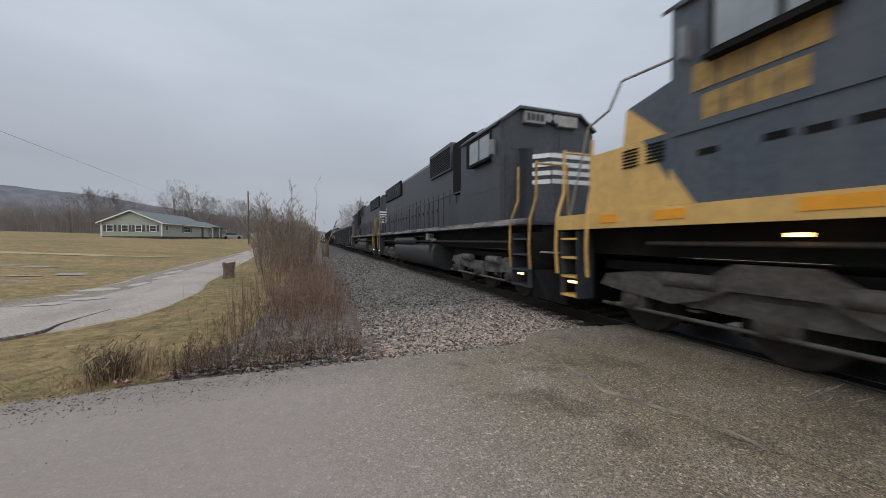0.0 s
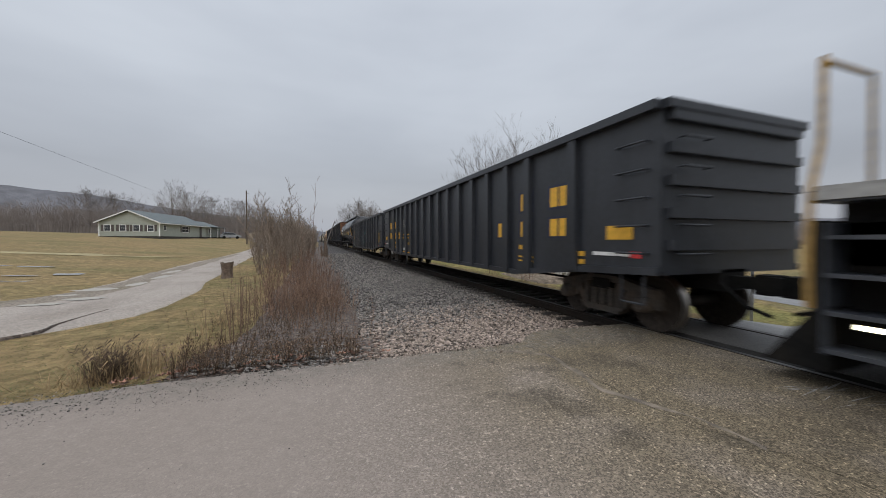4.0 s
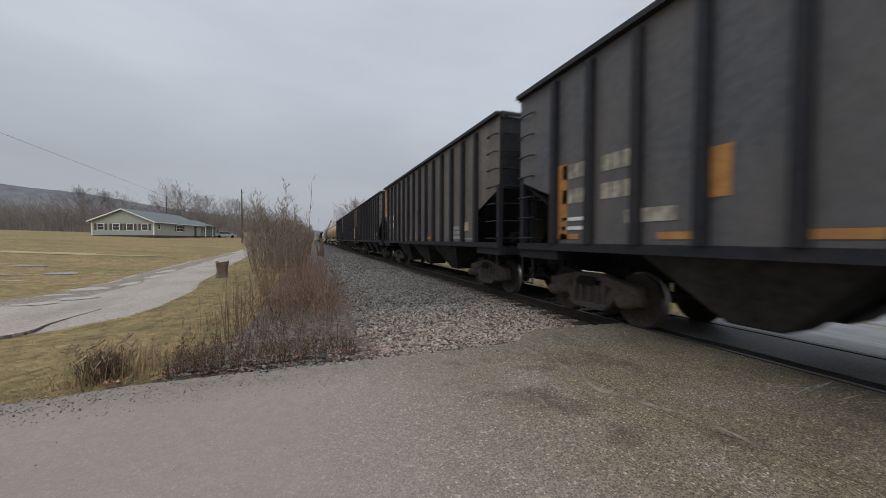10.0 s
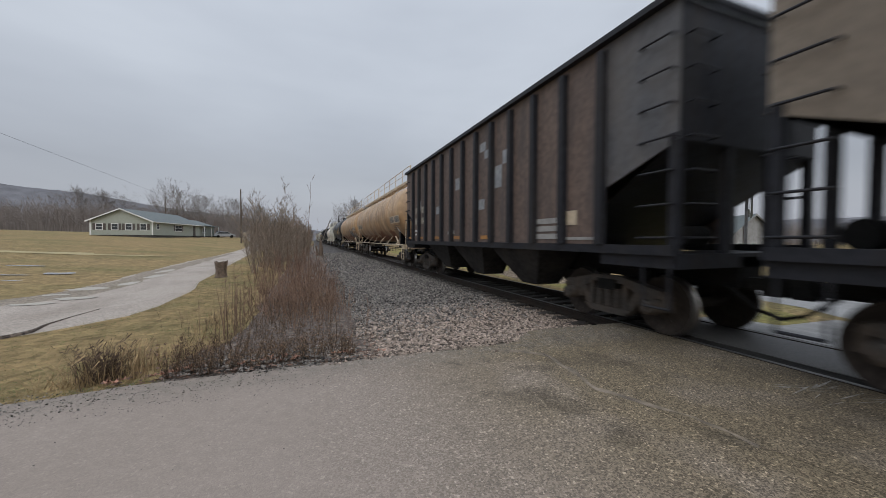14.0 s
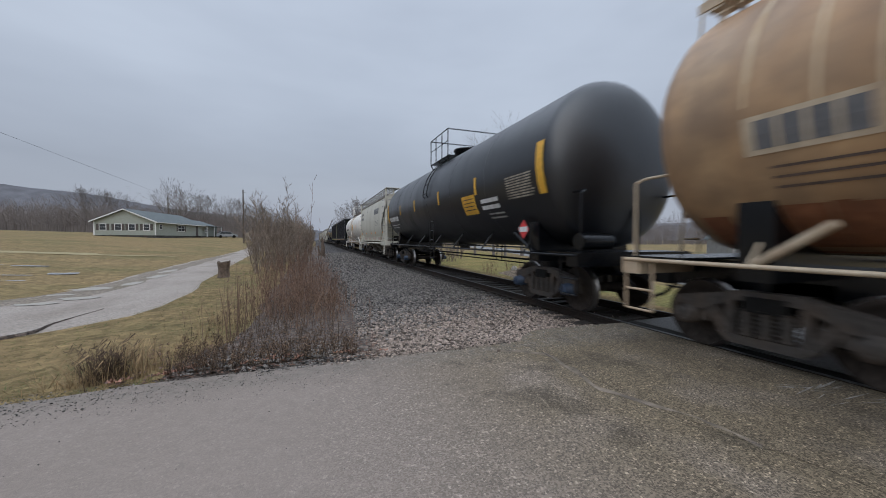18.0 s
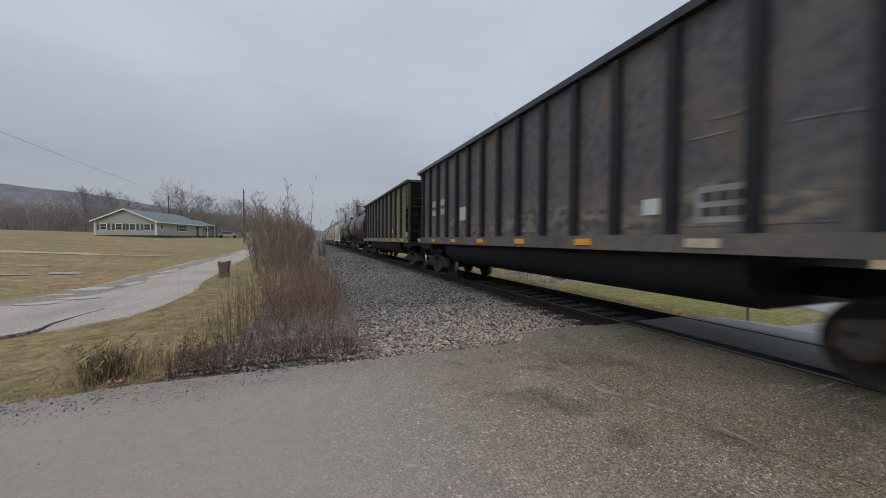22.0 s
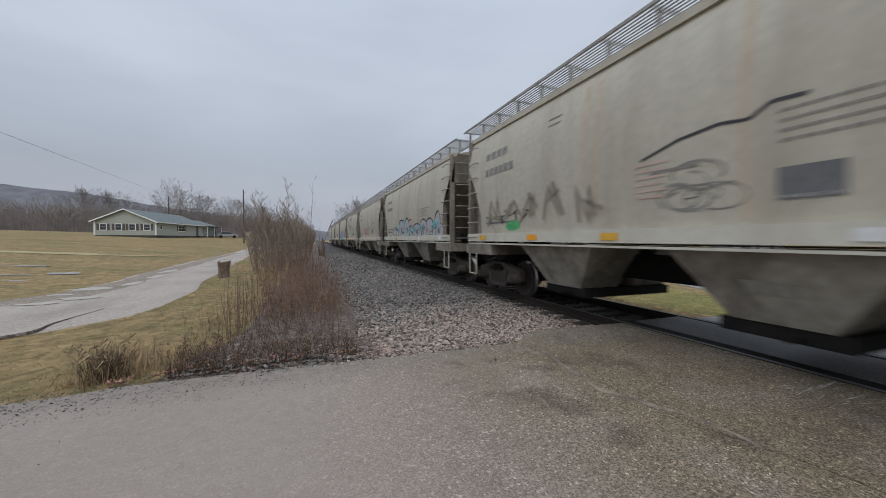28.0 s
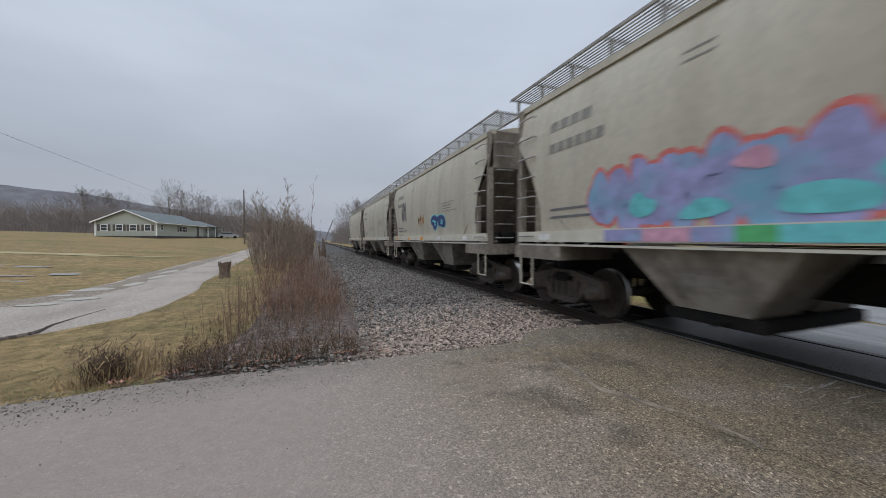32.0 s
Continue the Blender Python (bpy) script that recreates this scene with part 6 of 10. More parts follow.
        for y0, y1 in ((-h + 0.6, 0.5), (1.1, h - 0.6)):
            m = max(2, round(abs(y1 - y0) / 1.9))
            for k in range(m + 1):
                y = y0 + (y1 - y0) * k / m
                rl.tube((xr, y, zw), (xr, y, zr), 0.02, seg=6)
            bend = [(xr, y0 + 0.06, zr - 0.12), (xr, y0, zr - 0.4)]
            rl.pipe([(xr, y1, zr - 0.05), (xr, y1 - 0.06, zr), (xr, y0 + 0.2, zr)] + bend, 0.022)
            rl.pipe([(xr, y0, zw + 0.45), (xr, y1, zw + 0.45)], 0.014)
        part("catwalk_railing", rl, rail_paint, car)
        for way in (-1, 1):
            lad = Shape()
            for px in (-0.2, 0.2):
                lad.tube((px - 0.5, way * (h - 0.15), 1.3), (px - 0.5, way * (h - 0.42), topz + 0.2), 0.02, seg=6)
            for k in range(9):
                z = 1.5 + k * 0.33
                f = (z - 1.3) / (topz - 1.1)
                lad.tube((-0.7, way * (h - 0.15 - 0.27 * f), z), (-0.3, way * (h - 0.15 - 0.27 * f), z), 0.016, seg=5)
            part("ladder", lad, rail_paint, car)
    else:
        deckz = topz - 0.22
        for side in (-1, 1):
            pl = Shape()
            for q in range(5):
                xa = side * (0.62 + q * 0.13)
                pl.box(min(xa, xa + side * 0.09), max(xa, xa + side * 0.09), -1.05, 1.05, deckz, deckz + 0.03)
            for y in (-0.95, 0, 0.95):
                pl.tube((side * 1.25, y, deckz), (side * 1.05, y, deckz - 0.45), 0.025, seg=6)
            part("platform", pl, "hopper_brown" if paint == "white_tank" else rail_paint, car)
        rl = Shape()
        for side in (-1, 1):
            xr = side * 1.24
            for y in (-1.0, -0.35, 0.35, 1.0):
                rl.tube((xr, y, deckz), (xr, y, deckz + 1.0), 0.02, seg=6)
            rl.pipe([(xr, -1.0, deckz + 1.0), (xr, 1.0, deckz + 1.0)], 0.02)
            rl.pipe([(xr, -1.0, deckz + 0.55), (xr, 1.0, deckz + 0.55)], 0.016)
        for y in (-1.0, 1.0):
            rl.pipe([(-1.24, y, deckz + 1.0), (1.24, y, deckz + 1.0)], 0.02)
        part("platform_railing", rl, rail_paint, car)
        for side in (-1, 1):
            lad = Shape()
            for yy in (-0.22, 0.22):
                pts = [(side * 1.52, yy, 0.62), (side * 1.56, yy, zc - 0.2)]
                for k in range(6):
                    aa = math.radians(4 + k * 11)
                    pts.append((side * (radius + 0.08) * math.cos(aa), yy, zc + (radius + 0.08) * math.sin(aa)))
                lad.pipe(pts, 0.02)
            for k in range(9):
                z = 0.75 + k * 0.36
                hh = max(0.0, (z - zc) / (radius + 0.08))
                xx = 1.54 if z < zc else (radius + 0.08) * math.sqrt(max(0.0, 1 - hh * hh))
                lad.tube((side * xx, -0.22, z), (side * xx, 0.22, z), 0.016, seg=5)
            part("ladder", lad, rail_paint, car)
    at = tank_at(radius, zc)
    if band:
        for y in (-h + 0.75, h - 0.75):
            bars(car, at, y + 0.13, y - 0.13, zc - 0.55, zc + 0.55, band, name="reflective_stripe", fill=1.0)
        for y in (-5.1, -2.3, 2.3, 5.1):
            if abs(y) < h - 2:
                bars(car, at, y + 0.10, y - 0.10, zc - 0.15, zc + 0.42, band, name="reflective_stripe", fill=1.0)
    return car, h, at


def tank_marks(car, at, h, zc, code, plate="yellow", text="white"):
    bars(car, at, h - 0.5, h - 2.5, zc - 0.15, zc + 0.22, code, chars=9, fill=0.8, name="lettering")
    bars(car, at, h - 0.7, h - 2.4, zc - 0.55, zc - 0.25, text, rows=2, fill=0.35, ragged=0.3, seed=3)
    bars(car, at, -h + 2.0, -h + 1.05, zc + 0.05, zc + 0.55, text, rows=4, fill=0.3, ragged=0.3, seed=5)
    bars(car, at, -h + 0.62, -h + 0.2, zc + 0.75, zc + 1.0, text, rows=2, chars=4, fill=0.6, seed=6)
    if plate:
        bars(car, at, -1.0, -2.3, zc + 0.15, zc + 0.62, plate, name="warning_panel", fill=1.0)
        bars(car, at, -1.1, -2.2, zc + 0.22, zc + 0.56, "letter_dark", rows=4, fill=0.3)
    bars(car, at, -h + 2.9, -h + 1.2, zc - 0.6, zc - 0.2, text, rows=3, fill=0.25, ragged=0.4, seed=9)


tank, h, at = tank_car(U[5], U[6], 1, "long black tank car with a railed catwalk on top", "tank_black", 1.64, 2.93, "tank_black", True, band=None)
bars(tank, at, h - 1.65, h - 3.4, 2.85, 3.2, "white", chars=6, fill=0.8, name="lettering")
bars(tank, at, h - 1.75, h - 3.4, 2.3, 2.7, "white", rows=4, fill=0.3, ragged=0.3, seed=3)
bars(tank, at, -5.95, -7.25, 2.00, 2.62, "faded", rows=9, fill=0.55, ragged=0.12, seed=4)
bars(tank, at, -4.95, -5.66, 2.30, 2.57, "white", rows=2, fill=0.6, ragged=0.2, seed=5)
g = Shape()
patch(g, at, -5.15, -5.70, 1.90, 2.20, 0.006)
part("stencil_plate", g, "white", tank)
bars(tank, at, -5.22, -5.63, 1.95, 2.15, "letter_dark", chars=3, fill=0.9)
bars(tank, at, -7.95, -8.17, 2.08, 3.17, "yellow", name="reflective_stripe", fill=1.0)
bars(tank, at, h - 0.4, h - 0.6, 2.30, 3.2, "yellow", name="reflective_stripe", fill=1.0)
bars(tank, at, -3.78, -4.68, 2.25, 2.60, "yellow", name="warning_panel", fill=1.0)
bars(tank, at, -3.86, -4.60, 2.29, 2.56, "letter_dark", rows=4, fill=0.25)
bars(tank, at, -4.70, -4.90, 2.31, 2.87, "orange_panel", name="reflective_stripe", fill=1.0)
bars(tank, at, -1.76, -1.88, 2.32, 2.89, "orange_panel", name="reflective_stripe", fill=1.0)
bars(tank, at, 0.70, 0.60, 2.34, 2.90, "faded", name="reflective_stripe", fill=1.0)
bars(tank, at, 3.45, 3.36, 2.5, 2.91, "faded", name="reflective_stripe", fill=1.0)
part("placard", Shape().add([(-1.60, -7.28, 1.91), (-1.60, -7.50, 2.13), (-1.60, -7.72, 1.91), (-1.60, -7.50, 1.69)], [(0, 1, 2, 3)]), "red", tank, "red diamond placard")
part("placard_band", Shape().box(-1.608, -1.603, -7.66, -7.34, 1.85, 1.97), "white", tank)
part("placard_holder", Shape().box(-1.58, -1.52, -7.53, -7.47, 1.22, 1.95), "tank_black", tank)
scrawl(tank, at, -2.7, -4.65, 1.5, 2.2, "spray_grey", 8, 4, 0.035)
scrawl(tank, at, 0.7, -1.4, 1.5, 2.1, "spray_grey", 7, 7, 0.03)
for n_orange, (a, b) in enumerate(((U[11], U[12]), (U[12], U[13]))):
    tank, h, at = tank_car(a, b, 2, "long orange tank car with a railed catwalk on top" if not n_orange else "long orange tank car with grey graffiti and a railed catwalk",
                           "orange_tank", 1.68, 2.98, "cream", True, band=None, inset=0.70)
    for y in (h - 1.5, -h + 2.5):
        g = Shape()
        patch(g, at, y, y - 2.3, 2.39, 2.79, 0.006)
        part("lettering_ground", g, "cream", tank)
        bars(tank, at, y - 0.08, y - 0.98, 2.38, 2.80, "letter_grey", chars=4, fill=0.70, name="lettering")
        bars(tank, at, y - 1.2, y - 2.2, 2.38, 2.80, "letter_grey", chars=5, fill=0.70, name="lettering")
        bars(tank, at, y - 0.2, y - 1.9, 2.0, 2.3, "hopper_brown", rows=3, fill=0.25, ragged=0.3)
    if n_orange:
        burner(tank, at, -3.2, -6.2, 1.6, 2.55, ("letter_dark", "spray_grey", "letter_dark"), "SWC", 21, "grey and black sprayed graffiti", 0.25)
        scrawl(tank, at, -0.4, -3.0, 1.7, 2.55, "letter_dark", 6, 3, 0.05)
    r2 = random.Random(50 + n_orange)
    stains, runs = Shape(), Shape()
    y = -h + 0.9
    while y < h - 1.0:
        w = r2.uniform(0.12, 0.5)
        top_z = 1.75 + 0.35 * noise.noise((y * 0.6, 3, n_orange)) + r2.uniform(-0.12, 0.25)
        patch(stains, at, y, y + w, 1.34, top_z, 0.003, r2.uniform(-0.03, 0.03))
        y += w
    for _ in range(70):
        y, w = r2.uniform(-h + 1, h - 1.3), r2.uniform(0.015, 0.06)
        patch(runs, at, y, y + w, r2.uniform(2.6, 3.7), 4.60, 0.004)
    tagged(part("rust_stain", stains, "rust_low", tank, "rust-brown staining along the belly"), kind="stuff")
    tagged(part("cream_streak", runs, "cream_run", tank, "pale streaks running down from the top"), kind="stuff")
    dia = Shape()
    dia.add([at(-h + 1.5, 2.0, 0.012), at(-h + 1.32, 2.22, 0.012), at(-h + 1.14, 2.0, 0.012), at(-h + 1.32, 1.78, 0.012)], [(0, 1, 2, 3)])
    part("placard", dia, "white", tank, "white diamond placard")
tank, h, at = tank_car(U[13], U[14], 3, "glossy black tank car with yellow stripes", "tank_satin", 1.77, 3.08, "tank_black", False, "blue", None, head=0.46, inset=0.78)
bars(tank, at, h - 0.8, h - 2.9, 2.44, 2.74, "white", chars=10, fill=0.75, name="lettering")
bars(tank, at, h - 0.9, h - 2.7, 2.08, 2.34, "white", rows=2, fill=0.3, ragged=0.2)
bars(tank, at, -6.10, -7.22, 2.42, 2.94, "faded", rows=9, fill=0.55, ragged=0.1, seed=5)
bars(tank, at, -4.66, -5.80, 2.26, 2.60, "white", rows=2, fill=0.6, ragged=0.2, seed=6)
bars(tank, at, -4.9, -5.7, 2.02, 2.22, "grey_line", rows=2, fill=0.4)
bars(tank, at, -3.45, -4.35, 2.22, 2.76, "yellow", name="warning_panel", fill=1.0)
bars(tank, at, -3.55, -4.25, 2.30, 2.70, "letter_dark", rows=4, fill=0.25)
for y in (-4.47, -1.4, 1.78, 4.45):
    bars(tank, at, y + 0.07, y - 0.07, 2.72, 3.2, "yellow", name="reflective_stripe", fill=1.0)
for y in (-h + 0.53, h - 0.53):
    bars(tank, at, y + 0.12, y - 0.12, 2.42, 3.46, "yellow", name="reflective_stripe", fill=1.0)


def head_at(x, z, off):
    rho = min(0.95, (x * x + (z - 3.08) ** 2) / 1.77 ** 2)
    return (x, -h + 0.75 * (1 - math.sqrt(1 - rho)) - off, z)


bars(tank, head_at, -1.25, -0.35, 3.42, 3.82, "white", rows=3, fill=0.45, ragged=0.2, seed=8)
part("placard", Shape().add([(-1.5, -6.5, 1.50), (-1.5, -6.72, 1.72), (-1.5, -6.5, 1.94), (-1.5, -6.28, 1.72)], [(0, 1, 2, 3)]), "red", tank, "red diamond placard")
part("placard_band", Shape().box(-1.508, -1.503, -6.66, -6.34, 1.66, 1.78), "white", tank)
tank, h, at = tank_car(U[15], U[16], 4, "white tank car with rusty streaks and yellow panel", "white_tank", 1.62, 2.90, "white_tank", False, "blue", None, "cream")
bars(tank, at, 5.3, 2.8, 2.52, 2.78, "letter_dark", chars=11, fill=0.8, name="lettering")
bars(tank, at, 4.9, 2.9, 2.05, 2.40, "letter_grey", rows=3, fill=0.3, ragged=0.3, seed=3)
bars(tank, at, 2.0, 0.9, 1.75, 2.30, "letter_grey", rows=8, fill=0.22, ragged=0.3, seed=4)
part("ladder_platform", Shape().box(-1.72, -1.35, -1.35, 0.35, 1.70, 1.76), "rust_run", tank)
bars(tank, at, -1.5, -2.25, 2.48, 3.10, "yellow", name="warning_panel", fill=1.0)
bars(tank, at, -1.58, -2.17, 2.54, 3.04, "letter_dark", rows=6, fill=0.2)
bars(tank, at, -1.6, -2.6, 1.78, 2.2, "letter_grey", rows=4, fill=0.22, ragged=0.3, seed=7)
for y in (2.1, -1.03, 5.9, -5.0):
    bars(tank, at, y + 0.06, y - 0.06, 2.55, 3.0, "amber", name="reflective_stripe", fill=1.0)
for y, w, z0 in ((0.72, 0.10, 1.7), (0.15, 0.16, 2.0), (-0.22, 0.28, 1.6), (-0.62, 0.14, 1.9), (-0.85, 0.07, 1.7)):
    g = Shape()
    patch(g, at, y, y - w, z0, 4.15, 0.004)
    part("rust_streak", g, "rust_run", tank)
for y, w in ((-0.05, 0.10), (-0.40, 0.16), (0.35, 0.07)):
    part("rust_streak", patch(Shape(), at, y, y - w, 3.1, 4.2, 0.007), "tan_rust", tank, "darker rust streak below the platform")
tank, h, at = tank_car(U[18], U[19], 5, "black tank car with yellow lettering", "tank_satin", 1.58, 2.88, "tank_black", False, "grey", None)
bars(tank, at, h - 1.15, h - 3.45, 2.65, 2.95, "yellow", chars=9, fill=0.8, name="lettering")
bars(tank, at, h - 1.2, h - 3.0, 2.25, 2.5, "yellow", rows=2, fill=0.3, ragged=0.3)
bars(tank, at, -2.9, -3.6, 2.55, 3.0, "yellow", name="warning_panel", fill=1.0)
bars(tank, at, -2.97, -3.53, 2.60, 2.95, "letter_dark", rows=4, fill=0.25)
bars(tank, at, -h + 2.6, -h + 1.2, 2.6, 3.0, "faded", rows=4, fill=0.25, ragged=0.3)
bars(tank, at, -h + 0.4, -h + 0.0, 3.2, 3.5, "yellow", rows=2, chars=3, fill=0.6)
bars(tank, at, 2.35, 1.9, 2.06, 2.15, "spray_teal", name="paint_patch", fill=1.0)
for y in (3.1, -1.2, -3.9):
    bars(tank, at, y + 0.07, y - 0.07, 2.5, 3.05, "yellow", name="reflective_stripe", fill=1.0)
for y in (-h + 0.5, h - 0.3):
    bars(tank, at, y + 0.11, y - 0.11, 2.27, 3.29, "yellow", name="reflective_stripe", fill=1.0)
tank, h, at = tank_car(U[19], U[20], 6, "black tank car with silver graffiti", "tank_satin", 1.60, 2.90, "tank_black", False, "grey")
tank_marks(tank, at, h, 2.82, "yellow", "yellow", "white")
burner(tank, at, -0.9, -4.6, 1.85, 2.9, ("spray_silver", "spray_silver", "letter_dark"), "*****", 31, "silver sprayed graffiti letters", 0.10)


# ---- covered hoppers ----
def covered_hopper(a, b, seed, label, paint, eave=4.40, bays=2, tall_frame=False, pipe_sill=False):
    car, L = rolling("covered_hopper_car", label, a, b, "covered hopper cars")
    h = L / 2 - 0.42
    tan = paint == "hopper_tan"
    cut, back = (0.80, 0.36) if tan else (1.15, 0.35)
    end_paint = "end_dirty" if paint == "hopper_tan" else paint
    prof = [(1.52, 1.66), (1.56, 2.2), (1.60, 2.9), (1.58, 3.6), (1.50, 4.15), (1.40, eave)]
    if pipe_sill:
        prof = [(1.34, 1.60), (1.45, 1.72), (1.535, 1.92), (1.585, 2.2), (1.605, 2.6), (1.605, 3.1), (1.57, 3.6), (1.49, 4.05), (1.38, eave)]
    sill_x = 1.47 if pipe_sill else 1.60
    for side in (-1, 1):
        s = Shape()
        m = 30
        rows = []
        for j, (x, z) in enumerate(prof):
            inset = cut * step(3.75, 2.35, z)
            for k in range(m + 1):
                y = -h + back + inset + 2 * (h - back - inset) * k / m
                rows.append((side * x, y, z))
        s.add(rows, [(j * (m + 1) + k, j * (m + 1) + k + 1, (j + 1) * (m + 1) + k + 1, (j + 1) * (m + 1) + k) for j in range(len(prof) - 1) for k in range(m)], 0, True)
        part("side_sheet", s, paint, car)
        # on tan cars this paler paint stands for light on the up-tilted sill
        part("side_sill", Shape().box(min(side * (sill_x - 0.14), side * sill_x), max(side * (sill_x - 0.14), side * sill_x), -h + 0.4, h - 0.4, 1.40 if pipe_sill else 1.44, 1.657), "hopper_white", car)
        part("sill_lip", Shape().box(min(side * 1.40, side * 1.585), max(side * 1.40, side * 1.585), -h + 0.4, h - 0.4, 1.36, 1.395), "hopper_white", car)
        if pipe_sill:
            part("weld_seam", Shape().box(min(side * 1.59, side * 1.612), max(side * 1.59, side * 1.612), -h + 1.7, h - 1.7, 2.34, 2.362), "hopper_white", car)
            part("sill_ledge", Shape().box(min(side * 1.40, side * 1.515), max(side * 1.40, side * 1.515), -h + 1.0, h - 1.0, 1.659, 1.685), "hopper_white", car)
        part("eave", Shape().box(min(side * 1.34, side * 1.47), max(side * 1.34, side * 1.47), -h + 0.3, h - 0.3, eave - 0.05, eave + 0.07), "grey_line" if tall_frame else paint, car)
    roof = Shape()
    roof.prism([(-1.40, eave + 0.04), (1.40, eave + 0.04), (0.7, eave + 0.20), (0.0, eave + 0.24), (-0.7, eave + 0.20)], -h + 0.34, h - 0.34)
    part("roof", roof, paint, car)
    hatch = Shape()
    hatch.box(-0.28, 0.28, -h + 0.8, h - 0.8, eave + 0.2, eave + 0.36)
    part("hatch_cover", hatch, paint, car)
    for side in (-1, 1):
        rb = Shape()
        zb = eave + 0.42
        for q in range(10):
            xa = side * (0.76 + q * 0.078)
            rb.box(min(xa, xa + side * 0.026), max(xa, xa + side * 0.026), -h - 0.1, h + 0.1, zb, zb + 0.012)
        for xa in (0.73, 1.52):
            rb.box(side * xa - 0.014, side * xa + 0.014, -h - 0.1, h + 0.1, zb - 0.02, zb + 0.03)
        nb = int(2 * h / 0.9)
        for k in range(nb + 1):
            y = -h + 2 * h * k / nb
            rb.box(min(side * 0.72, side * 1.50), max(side * 0.72, side * 1.50), y - 0.018, y + 0.018, zb - 0.03, zb - 0.002)
            rb.box(min(side * 1.33, side * 1.38), max(side * 1.33, side * 1.38), y - 0.025, y + 0.025, eave + 0.04, zb)
        part("running_board", rb, "grey_line", car, "steel grating walkway on the roof")
    for way in (-1, 1):
        y = way * (h - 0.32)
        e = Shape()
        e.add([(-1.40, y, eave + 0.04), (1.40, y, eave + 0.04), (1.55, y, 3.45), (-1.55, y, 3.45), (1.55, y - way * 1.9, 1.45), (-1.55, y - way * 1.9, 1.45)], [(0, 1, 2, 3), (3, 2, 4, 5)])
        part("end_sheet", e, end_paint, car)
        for px in (-1.48, -0.55, 0.55, 1.48):
            part("end_post", Shape().box(px - 0.07, px + 0.07, min(y, y - way * 0.12), max(y, y - way * 0.12), 1.2, 3.5 if abs(px) < 1 else eave), end_paint, car)
        for px in (-1.5, 1.5):
            part("corner_brace", Shape().box(px - 0.05, px + 0.05, min(y - way * 0.68, y - way * 0.80), max(y - way * 0.68, y - way * 0.80), 1.35, 2.95), end_paint, car)
        part("end_sill", Shape().box(-1.58, 1.58, min(y + way * 0.08, y - way * 1.5), max(y + way * 0.08, y - way * 1.5), 1.08, 1.355), end_paint, car)
        ladder(car, -1.56, y - way * 0.42, 1.35, eave - 0.1, "grey_line", 7, 0.55)
        ladder(car, 1.56, y - way * 0.42, 1.35, eave - 0.1, "grey_line", 7, 0.55, out=1)
        ladder(car, -1.1, y + way * 0.01, 1.35, eave - 0.1, "grey_line", 8, 0.5, out=way, along_y=False)
        part("step", Shape().pipe([(-1.57, y - way * 0.15, 1.1), (-1.57, y - way * 0.15, 0.5), (-1.57, y - way * 0.6, 0.5), (-1.57, y - way * 0.6, 1.1)], 0.02), paint, car)
        part("brake_cylinder", Shape().tube((-0.8, y - way * 0.75, 1.55), (-0.3, y - way * 0.75, 1.55), 0.17, seg=10), "steel_dark", car)
        part("brake_reservoir", Shape().box(0.1, 0.7, min(y - way * 0.5, y - way * 1.0), max(y - way * 0.5, y - way * 1.0), 1.36, 1.75), "steel_dark", car)
        if tall_frame:
            fr = Shape()
            for px in (-1.5, -1.0, 1.0, 1.5):
                fr.box(px - 0.05, px + 0.05, min(y + way * 0.06, y - way * 0.06), max(y + way * 0.06, y - way * 0.06), eave, eave + 0.42)
            fr.box(-1.5, 1.5, min(y - way * 0.10, y + way * 0.10), max(y - way * 0.10, y + way * 0.10), eave + 0.42, eave + 0.47)
            fr.box(-1.5, 1.5, min(y, y - way * 0.7), max(y, y - way * 0.7), eave + 0.471, eave + 0.50)
            part("end_frame", fr, paint, car)
        truck(car, y - way * (1.0 if tan else 1.4))
    shy = 4.4 if pipe_sill else 5.4
    span = (2 * h - shy) / bays
    for k in range(bays):
        yc = -h + shy / 2 + span * (k + 0.5)
        if tan:
            yc = (1.82, -1.82)[k]
        for side in (-1, 1):
            c = Shape()
            w = 1.1 if tan else span * (0.34 if pipe_sill else 0.38)
            xo, xi = side * 1.46, side * 0.2
            foot = 1.12 if tan else 0.62
            c.add([(xo, yc - w, 1.355), (xo, yc + w, 1.355), (xi, yc + w, 1.355), (xi, yc - w, 1.355),
                   (side * foot, yc - 0.48, 0.53), (side * foot, yc + 0.48, 0.53), (xi, yc + 0.48, 0.53), (xi, yc - 0.48, 0.53)],
                  [(0, 1, 5, 4), (2, 3, 7, 6), (1, 2, 6, 5), (3, 0, 4, 7), (4, 5, 6, 7)])
            part("hopper_bay", c, "bay_pale" if tan else "bay_dirty", car)
            if tan:
                part("bay_stencil", Shape().add([(side * 1.335, yc - 0.28, 1.03), (side * 1.335, yc + 0.26, 1.03), (side * 1.257, yc + 0.22, 0.86), (side * 1.257, yc - 0.24, 0.86)], [(0, 1, 2, 3)]), "letter_faded", car)
        gate = Shape().box(-1.1, 1.1, yc - 0.62, yc + 0.62, 0.36, 0.527).tube((-1.35, yc - 0.2, 0.43), (1.35, yc - 0.2, 0.43), 0.04, seg=8)
        part("discharge_gate", gate, "steel_dark", car)
    part("centre_sill", Shape().box(-0.25, 0.25, -h, h, 0.75, 1.2), "steel_dark", car)
